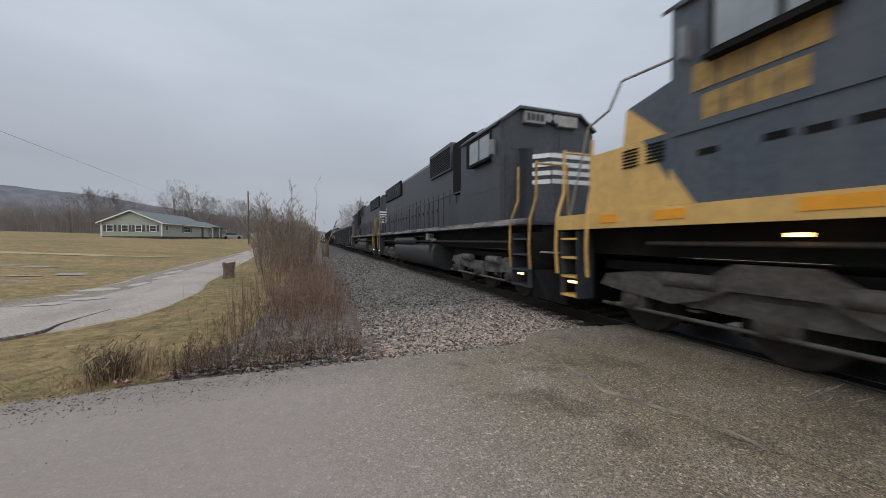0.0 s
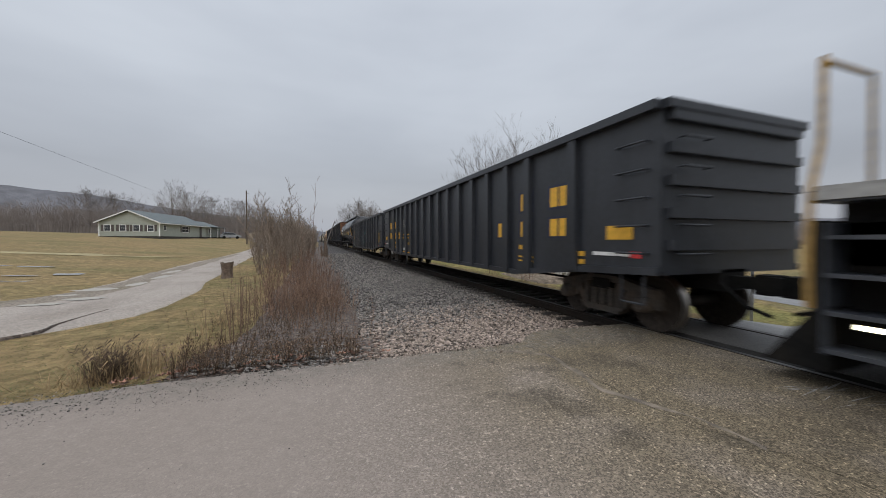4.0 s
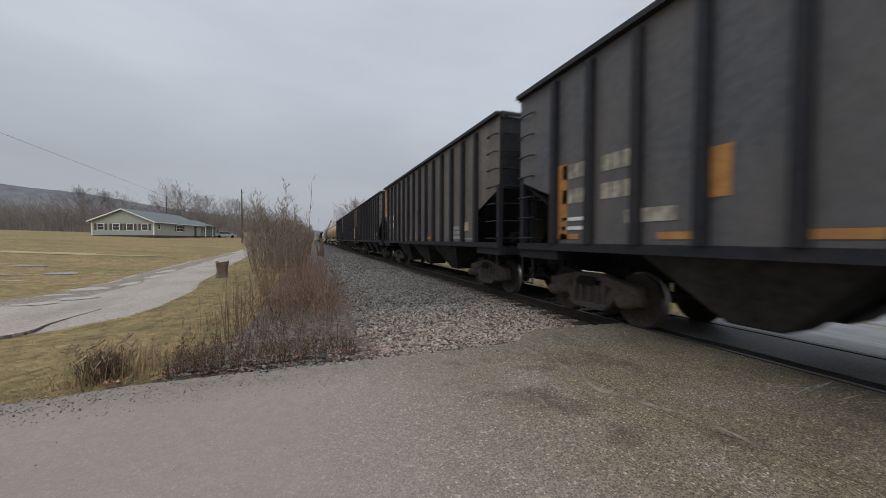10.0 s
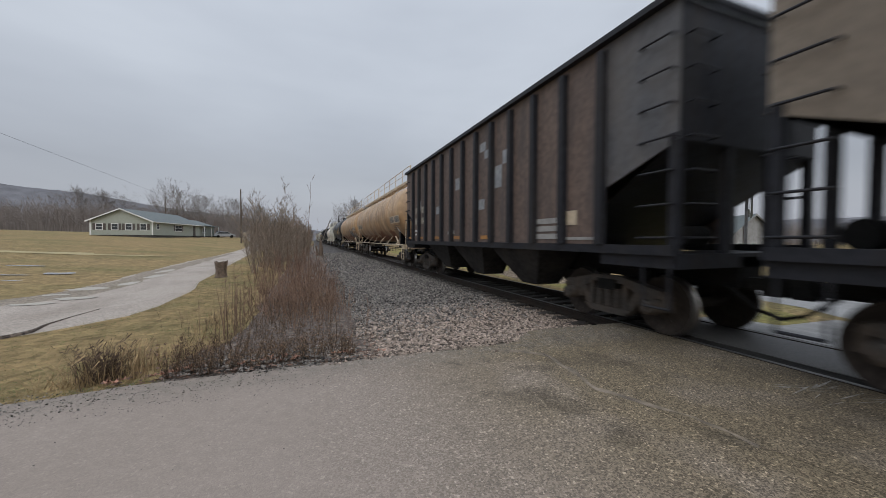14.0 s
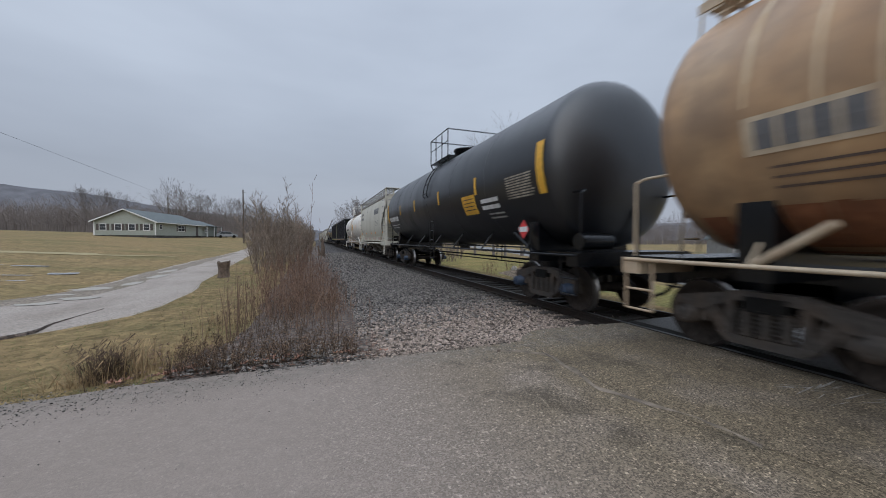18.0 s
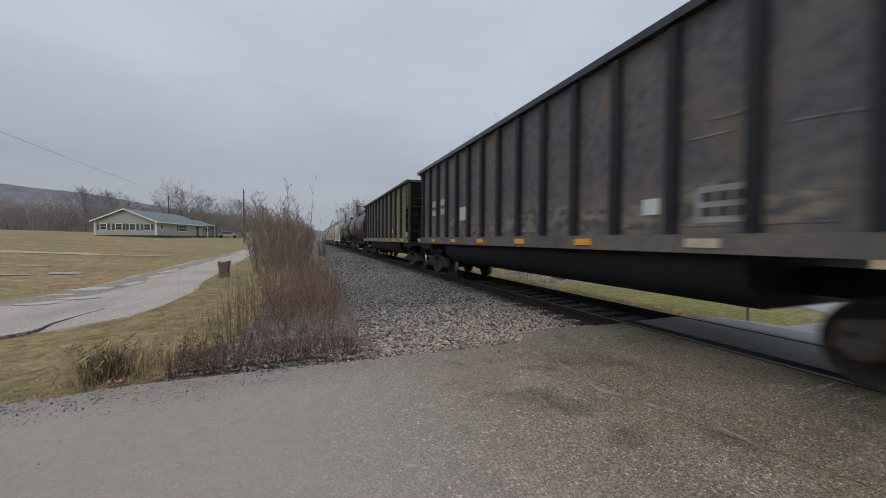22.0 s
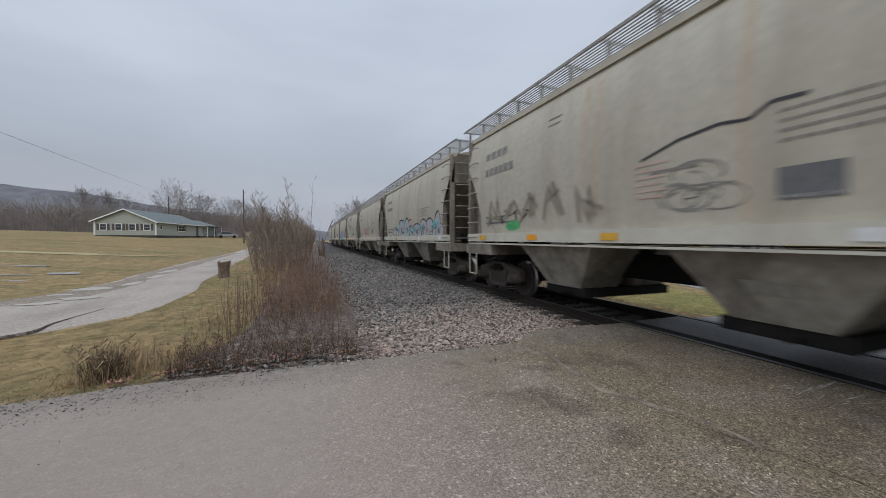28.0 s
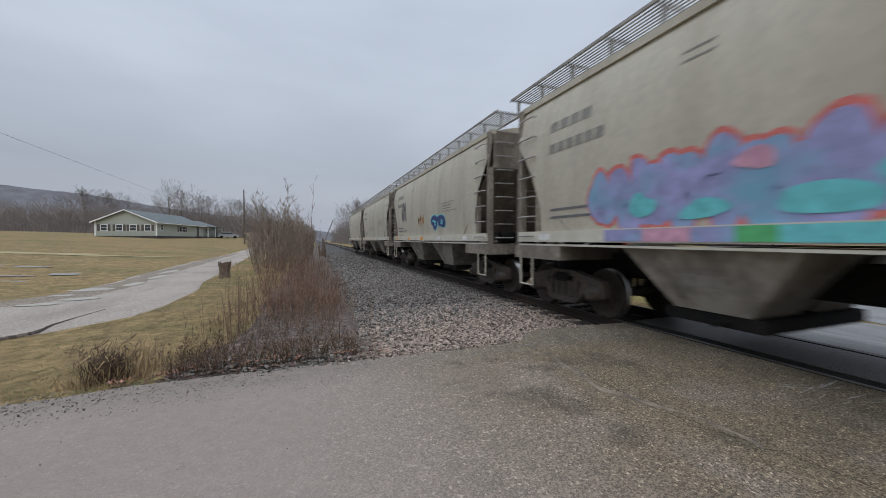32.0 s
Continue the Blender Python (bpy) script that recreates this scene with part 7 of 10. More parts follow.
    if pipe_sill:
        part("outlet_pipe", Shape().pipe([(-0.95, -h + 3.2, 0.50), (-0.95, h - 3.2, 0.50)], 0.06, 8), "bay_dirty", car)
        part("sill_pipe", Shape().pipe([(-1.55, -h + 0.6, 1.20), (-1.55, h - 0.6, 1.20)], 0.055, 8).pipe([(1.55, -h + 0.6, 1.20), (1.55, h - 0.6, 1.20)], 0.055, 8), paint, car)
    bulge = [(p[1], p[0]) for p in prof]

    def at(y, z, off):
        return (-float(np.interp(z, [q[0] for q in bulge], [q[1] for q in bulge])) - off, y, z)
    sill_at = flat_at(-sill_x - 0.004)
    ink = "letter_grey" if tall_frame else "letter_faded"
    lead = h - (1.5 if tan else 1.2)
    bars(car, at, lead, lead - 1.15, 3.56, 3.82, ink, chars=4, fill=0.7, name="lettering")
    bars(car, at, lead, lead - 1.45, 3.14, 3.40, ink, chars=6, fill=0.7, name="lettering")
    bars(car, at, h - 4.2, h - 4.6, 3.70, 3.95, ink, rows=2, fill=0.2)
    bars(car, at, h - 1.5, h - 3.2, 2.08 if pipe_sill else 1.85, 2.26 if pipe_sill else 2.15, "letter_grey", rows=2, fill=0.3, ragged=0.4, seed=seed)
    bars(car, at, -h + 4.0, -h + 2.4, 2.45, 2.85, "letter_faded", rows=4, chars=9, fill=0.28, ragged=0.4, seed=seed + 2)
    rnd = random.Random(seed)
    for k in range(5):
        y = h - 1.2 - k * (2 * h - 2.4) / 4 * rnd.uniform(0.9, 1.05)
        low = 1.90 if pipe_sill else 1.48
        bars(car, at if pipe_sill else sill_at, y, y - 0.36, low, low + 0.12, "amber" if pipe_sill else rnd.choice(("amber", "yellow", "white")), name="reflector", fill=1.0)
    for k in range(4 if pipe_sill else 0):
        y = h - 2.6 - k * (2 * h - 5) / 3.4
        bars(car, sill_at, y, y - 1.5, 1.44, 1.62, "faded_pink", rows=2, fill=0.85, ragged=0.1, seed=seed + k)
    return car, h, at


v_car, h, at = covered_hopper(U[14], U[15], 1, "pale covered hopper car with a tall end frame", "hopper_white", 4.36, 3, True, True)
bars(v_car, at, -h + 4.6, -h + 2.6, 3.3, 3.75, "letter_grey", chars=4, fill=0.9, name="lettering")
v_car, h, at = covered_hopper(U[20], U[21], 2, "pale covered hopper car with a tall end frame and streaked sides", "hopper_white", 4.36, 3, True, True)


def shifted(skin):
    """Places on a beige hopper's side, the marks set back from the car's middle."""
    return lambda y, z, off: skin(y - 0.45, z, off)


sand = []
for k in range(8):
    looks = ["beige covered hopper car with black outlined graffiti", "beige covered hopper car with grey and cyan graffiti", "beige covered hopper car with faded red graffiti",
             "beige covered hopper car with black scrawls and amber reflectors", "beige covered hopper car with purple graffiti edged in red", "beige covered hopper car with small blue graffiti",
             "weathered beige covered hopper car with a small tag", "beige covered hopper car at the tail of the train"][k]
    body, half, skin = covered_hopper(U[21 + k] + (0.45 if k < 3 else 0.6), U[22 + k] + (0.45 if k < 3 else 0.6), 10 + k, looks, "hopper_tan", 4.40)
    sand.append((body, half, shifted(skin)))
c, h, at = sand[0]
scribble(c, at, 0.1, -1.4, 1.78, 2.5, "letter_faded", 6, 3, 2, 0.03, "faint grey looped tag")
top_stroke = Shape()
ribbon(top_stroke, at, [(0.05, 2.62), (-0.5, 2.78), (-1.0, 2.84), (-1.3, 2.80), (-1.5, 2.92), (-1.8, 2.90)], 0.04, 0.006)
part("graffiti_stroke", top_stroke, "letter_dark", c, "long dark sprayed stroke")
bars(c, at, -1.55, -2.06, 1.90, 2.23, "letter_grey", name="data_panel", fill=1.0, label="dark grey data panel")
bars(c, at, -1.55, -2.06, 1.92, 1.95, "white", fill=1.0)
for y, w, z0 in ((1.25, 0.14, 2.4), (0.95, 0.10, 2.0), (-1.2, 0.12, 1.7), (-3.6, 0.16, 1.9)):
    part("rust_streak", patch(Shape(), at, y, y - w, z0, 4.25, 0.003), "rust_faint", c, "faint rust streak")
bars(c, at, 0.15, -0.45, 2.05, 2.6, "faded_pink", rows=6, fill=0.4, ragged=0.25, seed=5)
burner(c, at, 4.9, 0.8, 1.75, 2.75, ("hopper_tan", "tan_run", "letter_faded"), "*****", 12, "faded brown sprayed letters", 0.09)
spray(c, at, 3.9, 3.4, 1.68, 1.95, ("spray_green", "spray_green"), 1, 2, "green paint splash")
scrawl(c, at, h - 1.2, h - 3.2, 1.9, 2.3, "letter_dark", 4, 8, 0.05)
c, h, at = sand[1]
for k, (y0, y1, z1) in enumerate(((3.55, 2.45, 2.36), (1.9, 0.9, 2.40), (0.8, 0.1, 2.42), (-0.15, -0.7, 2.16), (-0.9, -1.7, 2.14), (-1.9, -2.7, 2.3), (-2.9, -3.7, 2.25), (-3.9, -4.6, 2.3))):
    spray(c, at, y0, y1, 1.40, z1, ("letter_dark", "spray_silver", "letter_grey"), 1, 41 + 3 * k, "grey sprayed graffiti letter outlined in black", 0.42)
for k, (y, z, r) in enumerate(((2.24, 2.10, 0.16), (1.0, 2.30, 0.16), (-0.02, 1.9, 0.14), (-0.86, 1.96, 0.17), (-1.8, 2.0, 0.17), (-3.8, 2.05, 0.2))):
    spray(c, at, y + r, y - r, z - r, z + r, ("spray_cyan", "spray_cyan"), 1, 5 + k, "cyan paint patch")
bars(c, at, 0.0, -0.42, 2.39, 2.47, "faded_red", fill=1.0)
bars(c, at, 0.0, -0.48, 2.16, 2.37, "faded_pink", rows=2, fill=0.5)
c, h, at = sand[2]
scrawl(c, at, 2.6, 0.1, 1.85, 2.55, "spray_red", 6, 14, 0.07, "red sprayed letters")
scribble(c, at, 2.6, 0.1, 1.80, 2.45, "faded_red", 5, 8, 15, 0.03, "faded red sprayed outlines")
bars(c, at, 0.1, -0.66, 1.88, 2.62, "tan_run", rows=8, fill=0.4, ragged=0.25)
bars(c, at, -1.70, -2.22, 1.92, 2.25, "letter_grey", name="data_panel", fill=1.0, label="dark grey data panel")
bars(c, at, -1.70, -2.22, 1.94, 1.97, "white", fill=1.0)
bars(c, at, -2.3, -3.1, 2.22, 2.42, "letter_faded", rows=2, fill=0.4, ragged=0.3)
for y, w, z0 in ((1.55, 0.12, 2.2), (1.2, 0.09, 2.6), (-1.25, 0.16, 1.7), (-4.3, 0.2, 1.8), (3.3, 0.1, 2.4)):
    part("rust_streak", patch(Shape(), at, y, y - w, z0, 4.25, 0.003), "rust_faint", c, "faint rust streak")
c, h, at = sand[3]
scribble(c, at, 3.35, 2.5, 3.25, 4.2, "letter_grey", 8, 6, 16, 0.05, "dark looped sprayed tag")
scribble(c, at, 3.5, 2.45, 2.7, 3.3, "letter_grey", 8, 10, 26, 0.045, "dark sprayed scrawl")
scribble(c, at, 1.3, 0.45, 2.4, 3.55, "letter_grey", 15, 18, 17, 0.05, "dense dark sprayed tag")
scribble(c, at, 1.8, 0.2, 3.62, 4.2, "letter_grey", 8, 12, 27, 0.05, "sprawling dark sprayed strokes")
scribble(c, at, 2.3, 0.65, 2.16, 2.46, "pale_green", 14, 14, 18, 0.06, "faint green sprayed scrawl")
scribble(c, at, -1.0, -1.75, 2.35, 2.95, "letter_grey", 9, 12, 19, 0.06, "smudged grey tag")
bars(c, at, 0.35, -0.3, 1.95, 2.45, "faded_pink", rows=6, fill=0.4, ragged=0.25)
bars(c, at, -0.55, -1.05, 1.85, 2.25, "letter_faded", name="paint_patch", fill=1.0)
bars(c, at, -1.2, -1.75, 1.88, 2.22, "letter_dark", name="data_panel", fill=1.0, label="dark data panel")
bars(c, at, -1.2, -1.75, 1.90, 1.93, "white", fill=1.0)
bars(c, at, -1.9, -3.2, 2.0, 2.45, "letter_faded", rows=4, fill=0.3, ragged=0.4, seed=6)
for y in (4.5, 2.4, 0.55, -1.4, -3.6):
    bars(c, flat_at(-1.606), y, y - 0.6, 1.47, 1.62, "amber", name="reflector", fill=1.0)
c, h, at = sand[4]
spray(c, at, 3.95, -0.6, 1.55, 2.72, ("spray_red", "spray_purple", "spray_purple"), 10, 45, "purple and blue graffiti edged in red", 0.38)
for k, (y, z, ry, rz, m) in enumerate(((2.1, 1.87, 0.3, 0.12, "spray_cyan"), (3.0, 2.0, 0.22, 0.16, "spray_cyan"), (1.0, 1.9, 0.34, 0.14, "spray_cyan"), (1.5, 2.35, 0.2, 0.14, "spray_pink"), (0.4, 2.1, 0.25, 0.2, "spray_cyan"))):
    s = Shape()
    blob(s, at, y, z, ry, rz, 0.022, random.Random(90 + k), 8, 0.4)
    part("paint_patch", s, m, c, "patch of lighter spray paint over the graffiti")
for y0, y1, m in ((3.15, 2.45, "spray_purple"), (2.45, 1.75, "spray_pink"), (1.75, 1.25, "spray_purple"), (1.25, 0.85, "spray_green"), (0.85, -0.85, "spray_cyan")):
    bars(c, flat_at(-1.606), y0, y1, 1.46, 1.64, m, name="paint_patch", fill=1.0)
burner(c, at, -2.0, -4.0, 1.70, 2.65, ("spray_red", "spray_pink", "letter_grey"), "***", 46, "pink sprayed letters", 0.25)
c, h, at = sand[5]
spray(c, at, -0.6, -2.0, 1.9, 2.4, ("spray_cyan", "blue", "spray_cyan"), 2, 47, "blue sprayed graffiti")
scrawl(c, at, 1.4, 0.4, 2.0, 2.6, "orange_panel", 3, 48, 0.10)
scrawl(c, at, 4.4, 3.4, 2.2, 3.4, "letter_grey", 4, 50, 0.10)
c, h, at = sand[6]
scrawl(c, at, 2.2, 0.5, 2.0, 2.6, "letter_grey", 3, 49, 0.06)


# ---- high-sided coal gondolas with sloped ends ----
def coal_gondola(a, b, seed, label, panels, end_mat):
    car, L = rolling("coal_gondola_car", label, a, b, "coal gondola cars")
    h = L / 2 - 0.80
    x, top, sill = 1.56, 4.30, 1.57
    n = 15 if seed == 1 else 11
    ys = [-6.95 + 0.927 * k for k in range(n + 1)] if seed == 1 else [-6.95] + [-6.17 + 1.3 * k for k in range(n)]
    for side in (-1, 1):
        for k, (y0, y1) in enumerate(zip(ys, ys[1:])):
            p = Shape()
            a0 = -h + 0.02 if k == 0 and side > 0 else y0
            a1 = h - 0.02 if k == n - 1 and side > 0 else y1
            p.slab([(y0, sill), (y1, sill), (a1, top), (a0, top)], side * (x - 0.02), side * x)
            part("side_panel", p, panels[k % len(panels)] if side < 0 else "gon_dark", car)
        for y in ys[(0 if seed == 1 else 1):]:
            part("side_post", Shape().box(min(side * (x + 0.002), side * (x + 0.11)), max(side * (x + 0.002), side * (x + 0.11)), y - 0.07, y + 0.07, sill, top - 0.06), "hopper_frame", car)
        part("top_rim", Shape().box(min(side * (x - 0.06), side * (x + 0.13)), max(side * (x - 0.06), side * (x + 0.13)), -h - 0.02, h + 0.02, top, top + 0.12), end_mat, car)
        part("side_sill", Shape().box(min(side * (x - 0.12), side * (x + 0.10)), max(side * (x - 0.12), side * (x + 0.10)), -h + 0.1, h - 0.1, sill - 0.24, sill - 0.003), "hopper_umber" if seed == 1 else "olive", car)
    tub = Shape()
    prof = [(-1.42, 1.42), (-1.35, 0.95), (-1.0, 0.66), (1.0, 0.66), (1.35, 0.95), (1.42, 1.42)]
    tub.prism(prof, -h + 2.7, h - 2.7, 0, True)
    part("bathtub_floor", tub, "hopper_frame", car, "rounded tub floor between the trucks")
    part("coal_load", Shape().prism([(-x + 0.03, 3.7), (x - 0.03, 3.7), (0, 3.95)], -h + 0.6, h - 0.6), "steel_dark", car)
    for way in (-1, 1):
        y = way * h
        e = Shape()
        yb = y - way * 0.35 - way * 0.9
        e.add([(-x, y, top), (x, y, top), (x - 0.03, yb, sill), (-x + 0.03, yb, sill), (-x, y - way * 0.05, top), (x, y - way * 0.05, top), (x - 0.03, yb - way * 0.05, sill), (-x + 0.03, yb - way * 0.05, sill)],
              [(0, 1, 2, 3), (7, 6, 5, 4), (0, 3, 7, 4), (1, 5, 6, 2)])
        part("sloped_end", e, "gon_dark", car)
        part("draft_arm", Shape().box(-0.5, 0.5, min(y, y + way * 0.5), max(y, y + way * 0.5), 0.80, 1.22), "hopper_frame", car)
        part("end_platform", Shape().box(-1.45, 1.45, min(y + way * 0.003, y + way * 0.34), max(y + way * 0.003, y + way * 0.34), 1.18, 1.24), "hopper_frame", car)
        part("end_rim", Shape().box(-x, x, min(y - way * 0.04, y + way * 0.1), max(y - way * 0.04, y + way * 0.1), top + 0.003, top + 0.115), end_mat, car)
        part("end_sill", Shape().box(-1.5, 1.5, min(y, y - way * 1.4), max(y, y - way * 1.4), 1.10, 1.38), "hopper_frame", car)
        for px in (-0.7, 0.7):
            part("end_rib", Shape().add([(px - 0.06, y, top - 0.2), (px + 0.06, y, top - 0.2), (px + 0.06, yb + way * 0.12, sill - 0.19), (px - 0.06, yb + way * 0.12, sill - 0.19),
                                         (px - 0.06, y - way * 0.14, top - 0.2), (px + 0.06, y - way * 0.14, top - 0.2), (px + 0.06, yb, sill - 0.19), (px - 0.06, yb, sill - 0.19)],
                                        [(0, 1, 2, 3), (4, 7, 6, 5), (0, 3, 7, 4), (1, 5, 6, 2)]), end_mat, car)
        if way < 0:
            part("corner_post", Shape().box(-x - 0.02, -x + 0.10, y + 0.02, y + 0.15, 1.382, top - 0.003), end_mat, car)
            part("corner_gusset", Shape().slab([(y + 0.152, top - 0.005), (ys[0] - 0.005, top - 0.005), (ys[0] - 0.005, top - 1.5), (y + 0.152, top - 1.1)], -x - 0.01, -x + 0.01), end_mat, car)
            part("corner_plate", Shape().box(-x - 0.02, -x + 0.01, y + 0.3, y + 0.62, 1.62, 1.86), "faded", car, "small pale plate at the corner")
            part("brake_wheel", Shape().lathe([(0.0, 0.26), (0.03, 0.28), (0.06, 0.26), (0.03, 0.24), (0.0, 0.26)], 20, "y"), "letter_grey", car, "hand brake wheel", pose(0.55, y - 0.12, 2.5))
        if way < 0:
            ladder(car, -x - 0.004, y - way * 0.42, 1.3, 3.9, "letter_grey", 6, 0.5)
        ladder(car, -1.1, y + way * 0.002, 1.3, 3.7, end_mat, 6, 0.46, out=way, along_y=False)
        part("step", Shape().pipe([(-1.5, y - way * 0.1, 1.2), (-1.5, y - way * 0.1, 0.55), (-1.5, y - way * 0.5, 0.55), (-1.5, y - way * 0.5, 1.2)], 0.02), "hopper_frame", car)
        bars(car, lambda yy, zz, off: (yy, y + way * (off + 0.004), zz), -0.1, -0.9, 3.55, 3.85, "faded", chars=4, fill=0.8, name="lettering")
        truck(car, y - way * (1.15 if seed == 2 else 0.95))
    part("centre_sill", Shape().box(-0.25, 0.25, -h, h, 0.82, 1.15), "steel_dark", car)
    at, low = flat_at(-x - 0.004), flat_at(-x - 0.106)
    rnd = random.Random(seed)
    for k in range(8):
        y = -h + 1.2 + k * 2.0
        bars(car, low, y, y - 0.4, 1.40, 1.51, rnd.choice(("amber", "amber", "cream")), name="reflector", fill=1.0)
    if seed == 2:
        bars(car, at, 6.05, 5.72, 1.7, 2.5, "orange_panel", name="paint_patch", fill=1.0)
        bars(car, at, 5.1, 4.66, 1.76, 2.3, "faded", rows=3, fill=0.45, name="lettering")
        bars(car, at, 4.96, 4.1, 2.54, 2.78, "white", name="stencil_plate", fill=1.0)
        bars(car, at, -h + 2.7, -h + 2.2, 2.0, 2.3, "faded", rows=3, fill=0.6, name="lettering")
    else:
        for y0, y1, c in ((5.86, 5.04, 4), (4.88, 4.50, 2)):
            bars(car, at, y0, y1, 2.71, 2.99, "hopper_white", chars=c, fill=0.82, name="lettering")
            bars(car, at, y0, y1, 2.38, 2.64, "hopper_white", chars=c, fill=0.82, name="lettering")
        bars(car, at, 5.80, 5.25, 1.86, 2.10, "spray_rust", rows=2, fill=0.5, ragged=0.2, seed=4)
        bars(car, at, 4.86, 4.20, 1.86, 2.14, "spray_rust", rows=2, fill=0.5, ragged=0.2, seed=5)
        bars(car, at, 3.9, 3.35, 2.05, 2.16, "letter_grey", rows=3, fill=0.4)
        bars(car, at, 3.08, 2.36, 2.10, 2.52, "hopper_white", name="stencil_plate", fill=1.0)
    g = Shape()
    patch(g, at, -h + 3.15, -h + 2.5, 1.70, 2.14, 0.004)
    part("data_panel", g, "grey_line", car)
    bars(car, at, -h + 3.1, -h + 2.55, 1.74, 2.10, "letter_dark", rows=2, chars=3, fill=0.6)
    bars(car, at, -h + 3.9, -h + 3.65, 1.83, 2.08, "white", name="stencil_plate", fill=0.9)
    return car, h, at


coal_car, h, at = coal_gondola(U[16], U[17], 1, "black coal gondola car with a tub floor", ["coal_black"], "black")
rnd = random.Random(61)
for k in range(14):
    y = -6.7 + 0.92 * k
    part("scuff_mark", patch(Shape(), at, y, y + rnd.uniform(0.5, 0.74), 1.66, rnd.uniform(1.8, 2.35), 0.003), "scuff", coal_car, "pale rubbed scuff low on the side")
for k in range(16):
    y, z = rnd.uniform(-6.6, 6.2), rnd.uniform(1.9, 4.0)
    s = Shape()
    ribbon(s, at, [(y, z), (y + rnd.uniform(0.1, 0.3), z + rnd.uniform(-0.05, 0.05)), (y + rnd.uniform(0.35, 0.6), z + rnd.uniform(-0.06, 0.08))], rnd.uniform(0.015, 0.04), 0.004)
    part("scratch", s, "scuff", coal_car, "rusty scratch in the paint")
coal_gondola(U[17] + 0.3, U[18] + 0.3, 2, "brown and olive coal gondola car with green sloped ends", ["olive", "olive", "hopper_brown", "hopper_umber", "hopper_brown", "hopper_umber", "hopper_umber", "hopper_umber", "hopper_brown", "hopper_umber", "hopper_umber", "hopper_umber"], "gon_green")


# ---- locomotives ----
def big_truck(car, y, humped=False):
    """A three-axle locomotive truck."""
    t = part("truck", Shape().box(-0.9, 0.9, -0.5, 0.5, 0.55, 1.0).box(-0.3, 0.3, -2.2, 2.2, 0.6, 0.9).box(-0.97, 0.97, -2.7, 2.7, 0.98, 1.14).box(-0.66, 0.66, -2.55, -1.2, 0.2, 0.98).box(-0.66, 0.66, -0.65, 0.65, 0.2, 0.98).box(-0.66, 0.66, 1.2, 2.55, 0.2, 0.98), "steel_dark", car, "cast three-axle locomotive truck", pose(0, y, 0))
    for side in (-1, 1):
        s = Shape()
        if humped:
            s.slab([(-2.55, 0.72), (-2.40, 0.92), (-1.8, 1.0), (-1.15, 0.86), (-0.75, 0.98), (-0.4, 1.20), (0.4, 1.20), (0.75, 0.98), (1.15, 0.86), (1.8, 1.0), (2.40, 0.92), (2.55, 0.72), (2.1, 0.66),
                    (1.2, 0.58), (0.75, 0.70), (0.45, 0.86), (-0.45, 0.86), (-0.75, 0.70), (-1.2, 0.58), (-2.1, 0.66)], side * 1.141, side * 1.24)
        s.slab([(-2.55, 0.72), (-2.40, 0.92), (-1.5, 1.02), (-0.9, 0.84), (0.9, 0.84), (1.5, 1.02), (2.40, 0.92), (2.55, 0.72), (2.1, 0.66), (1.4, 0.60), (0.6, 0.55), (-0.6, 0.55), (-1.4, 0.60), (-2.1, 0.66)], side * 0.98, side * 1.14)
        for q in (-1.9, 0, 1.9):
            s.slab([(q - 0.24, 0.78), (q + 0.24, 0.78), (q + 0.20, 0.36), (q - 0.20, 0.36)], side * 1.0, side * 1.18)
        for q in (-0.95, 0.95):
            for k in range(5):
                s.tube((side * 1.07, q, 0.50 + k * 0.06), (side * 1.07, q, 0.53 + k * 0.06), 0.10, seg=10)
            s.tube((side * 1.2, q - 0.35, 0.93), (side * 1.2, q + 0.35, 0.93), 0.11, seg=10)
        s.pipe([(side * 1.2, -2.5, 0.40), (side * 1.2, 2.5, 0.40)], 0.03)
        part("side_frame", s, "truck_brown" if humped else "truck_grey", t)
        for q in (-1.9, 0, 1.9):
            part("bearing_cap", CAPS["grey"], None, t, at=pose(side * 1.16, q, 0.52, 0, 0, 0 if side < 0 else 180))
            part("brake_shoe", Shape().box(-0.06, 0.06, -0.06, 0.06, 0.30, 0.62), "steel_dark", t, at=pose(side * 0.85, q + 0.62, 0))
    for q in (-1.9, 0, 1.9):
        w = part("wheelset", BIG_WHEELSET, None, t)
        w.matrix_parent_inverse = Matrix.Translation((0, q, 0.52))
        spinning_big.append(w)


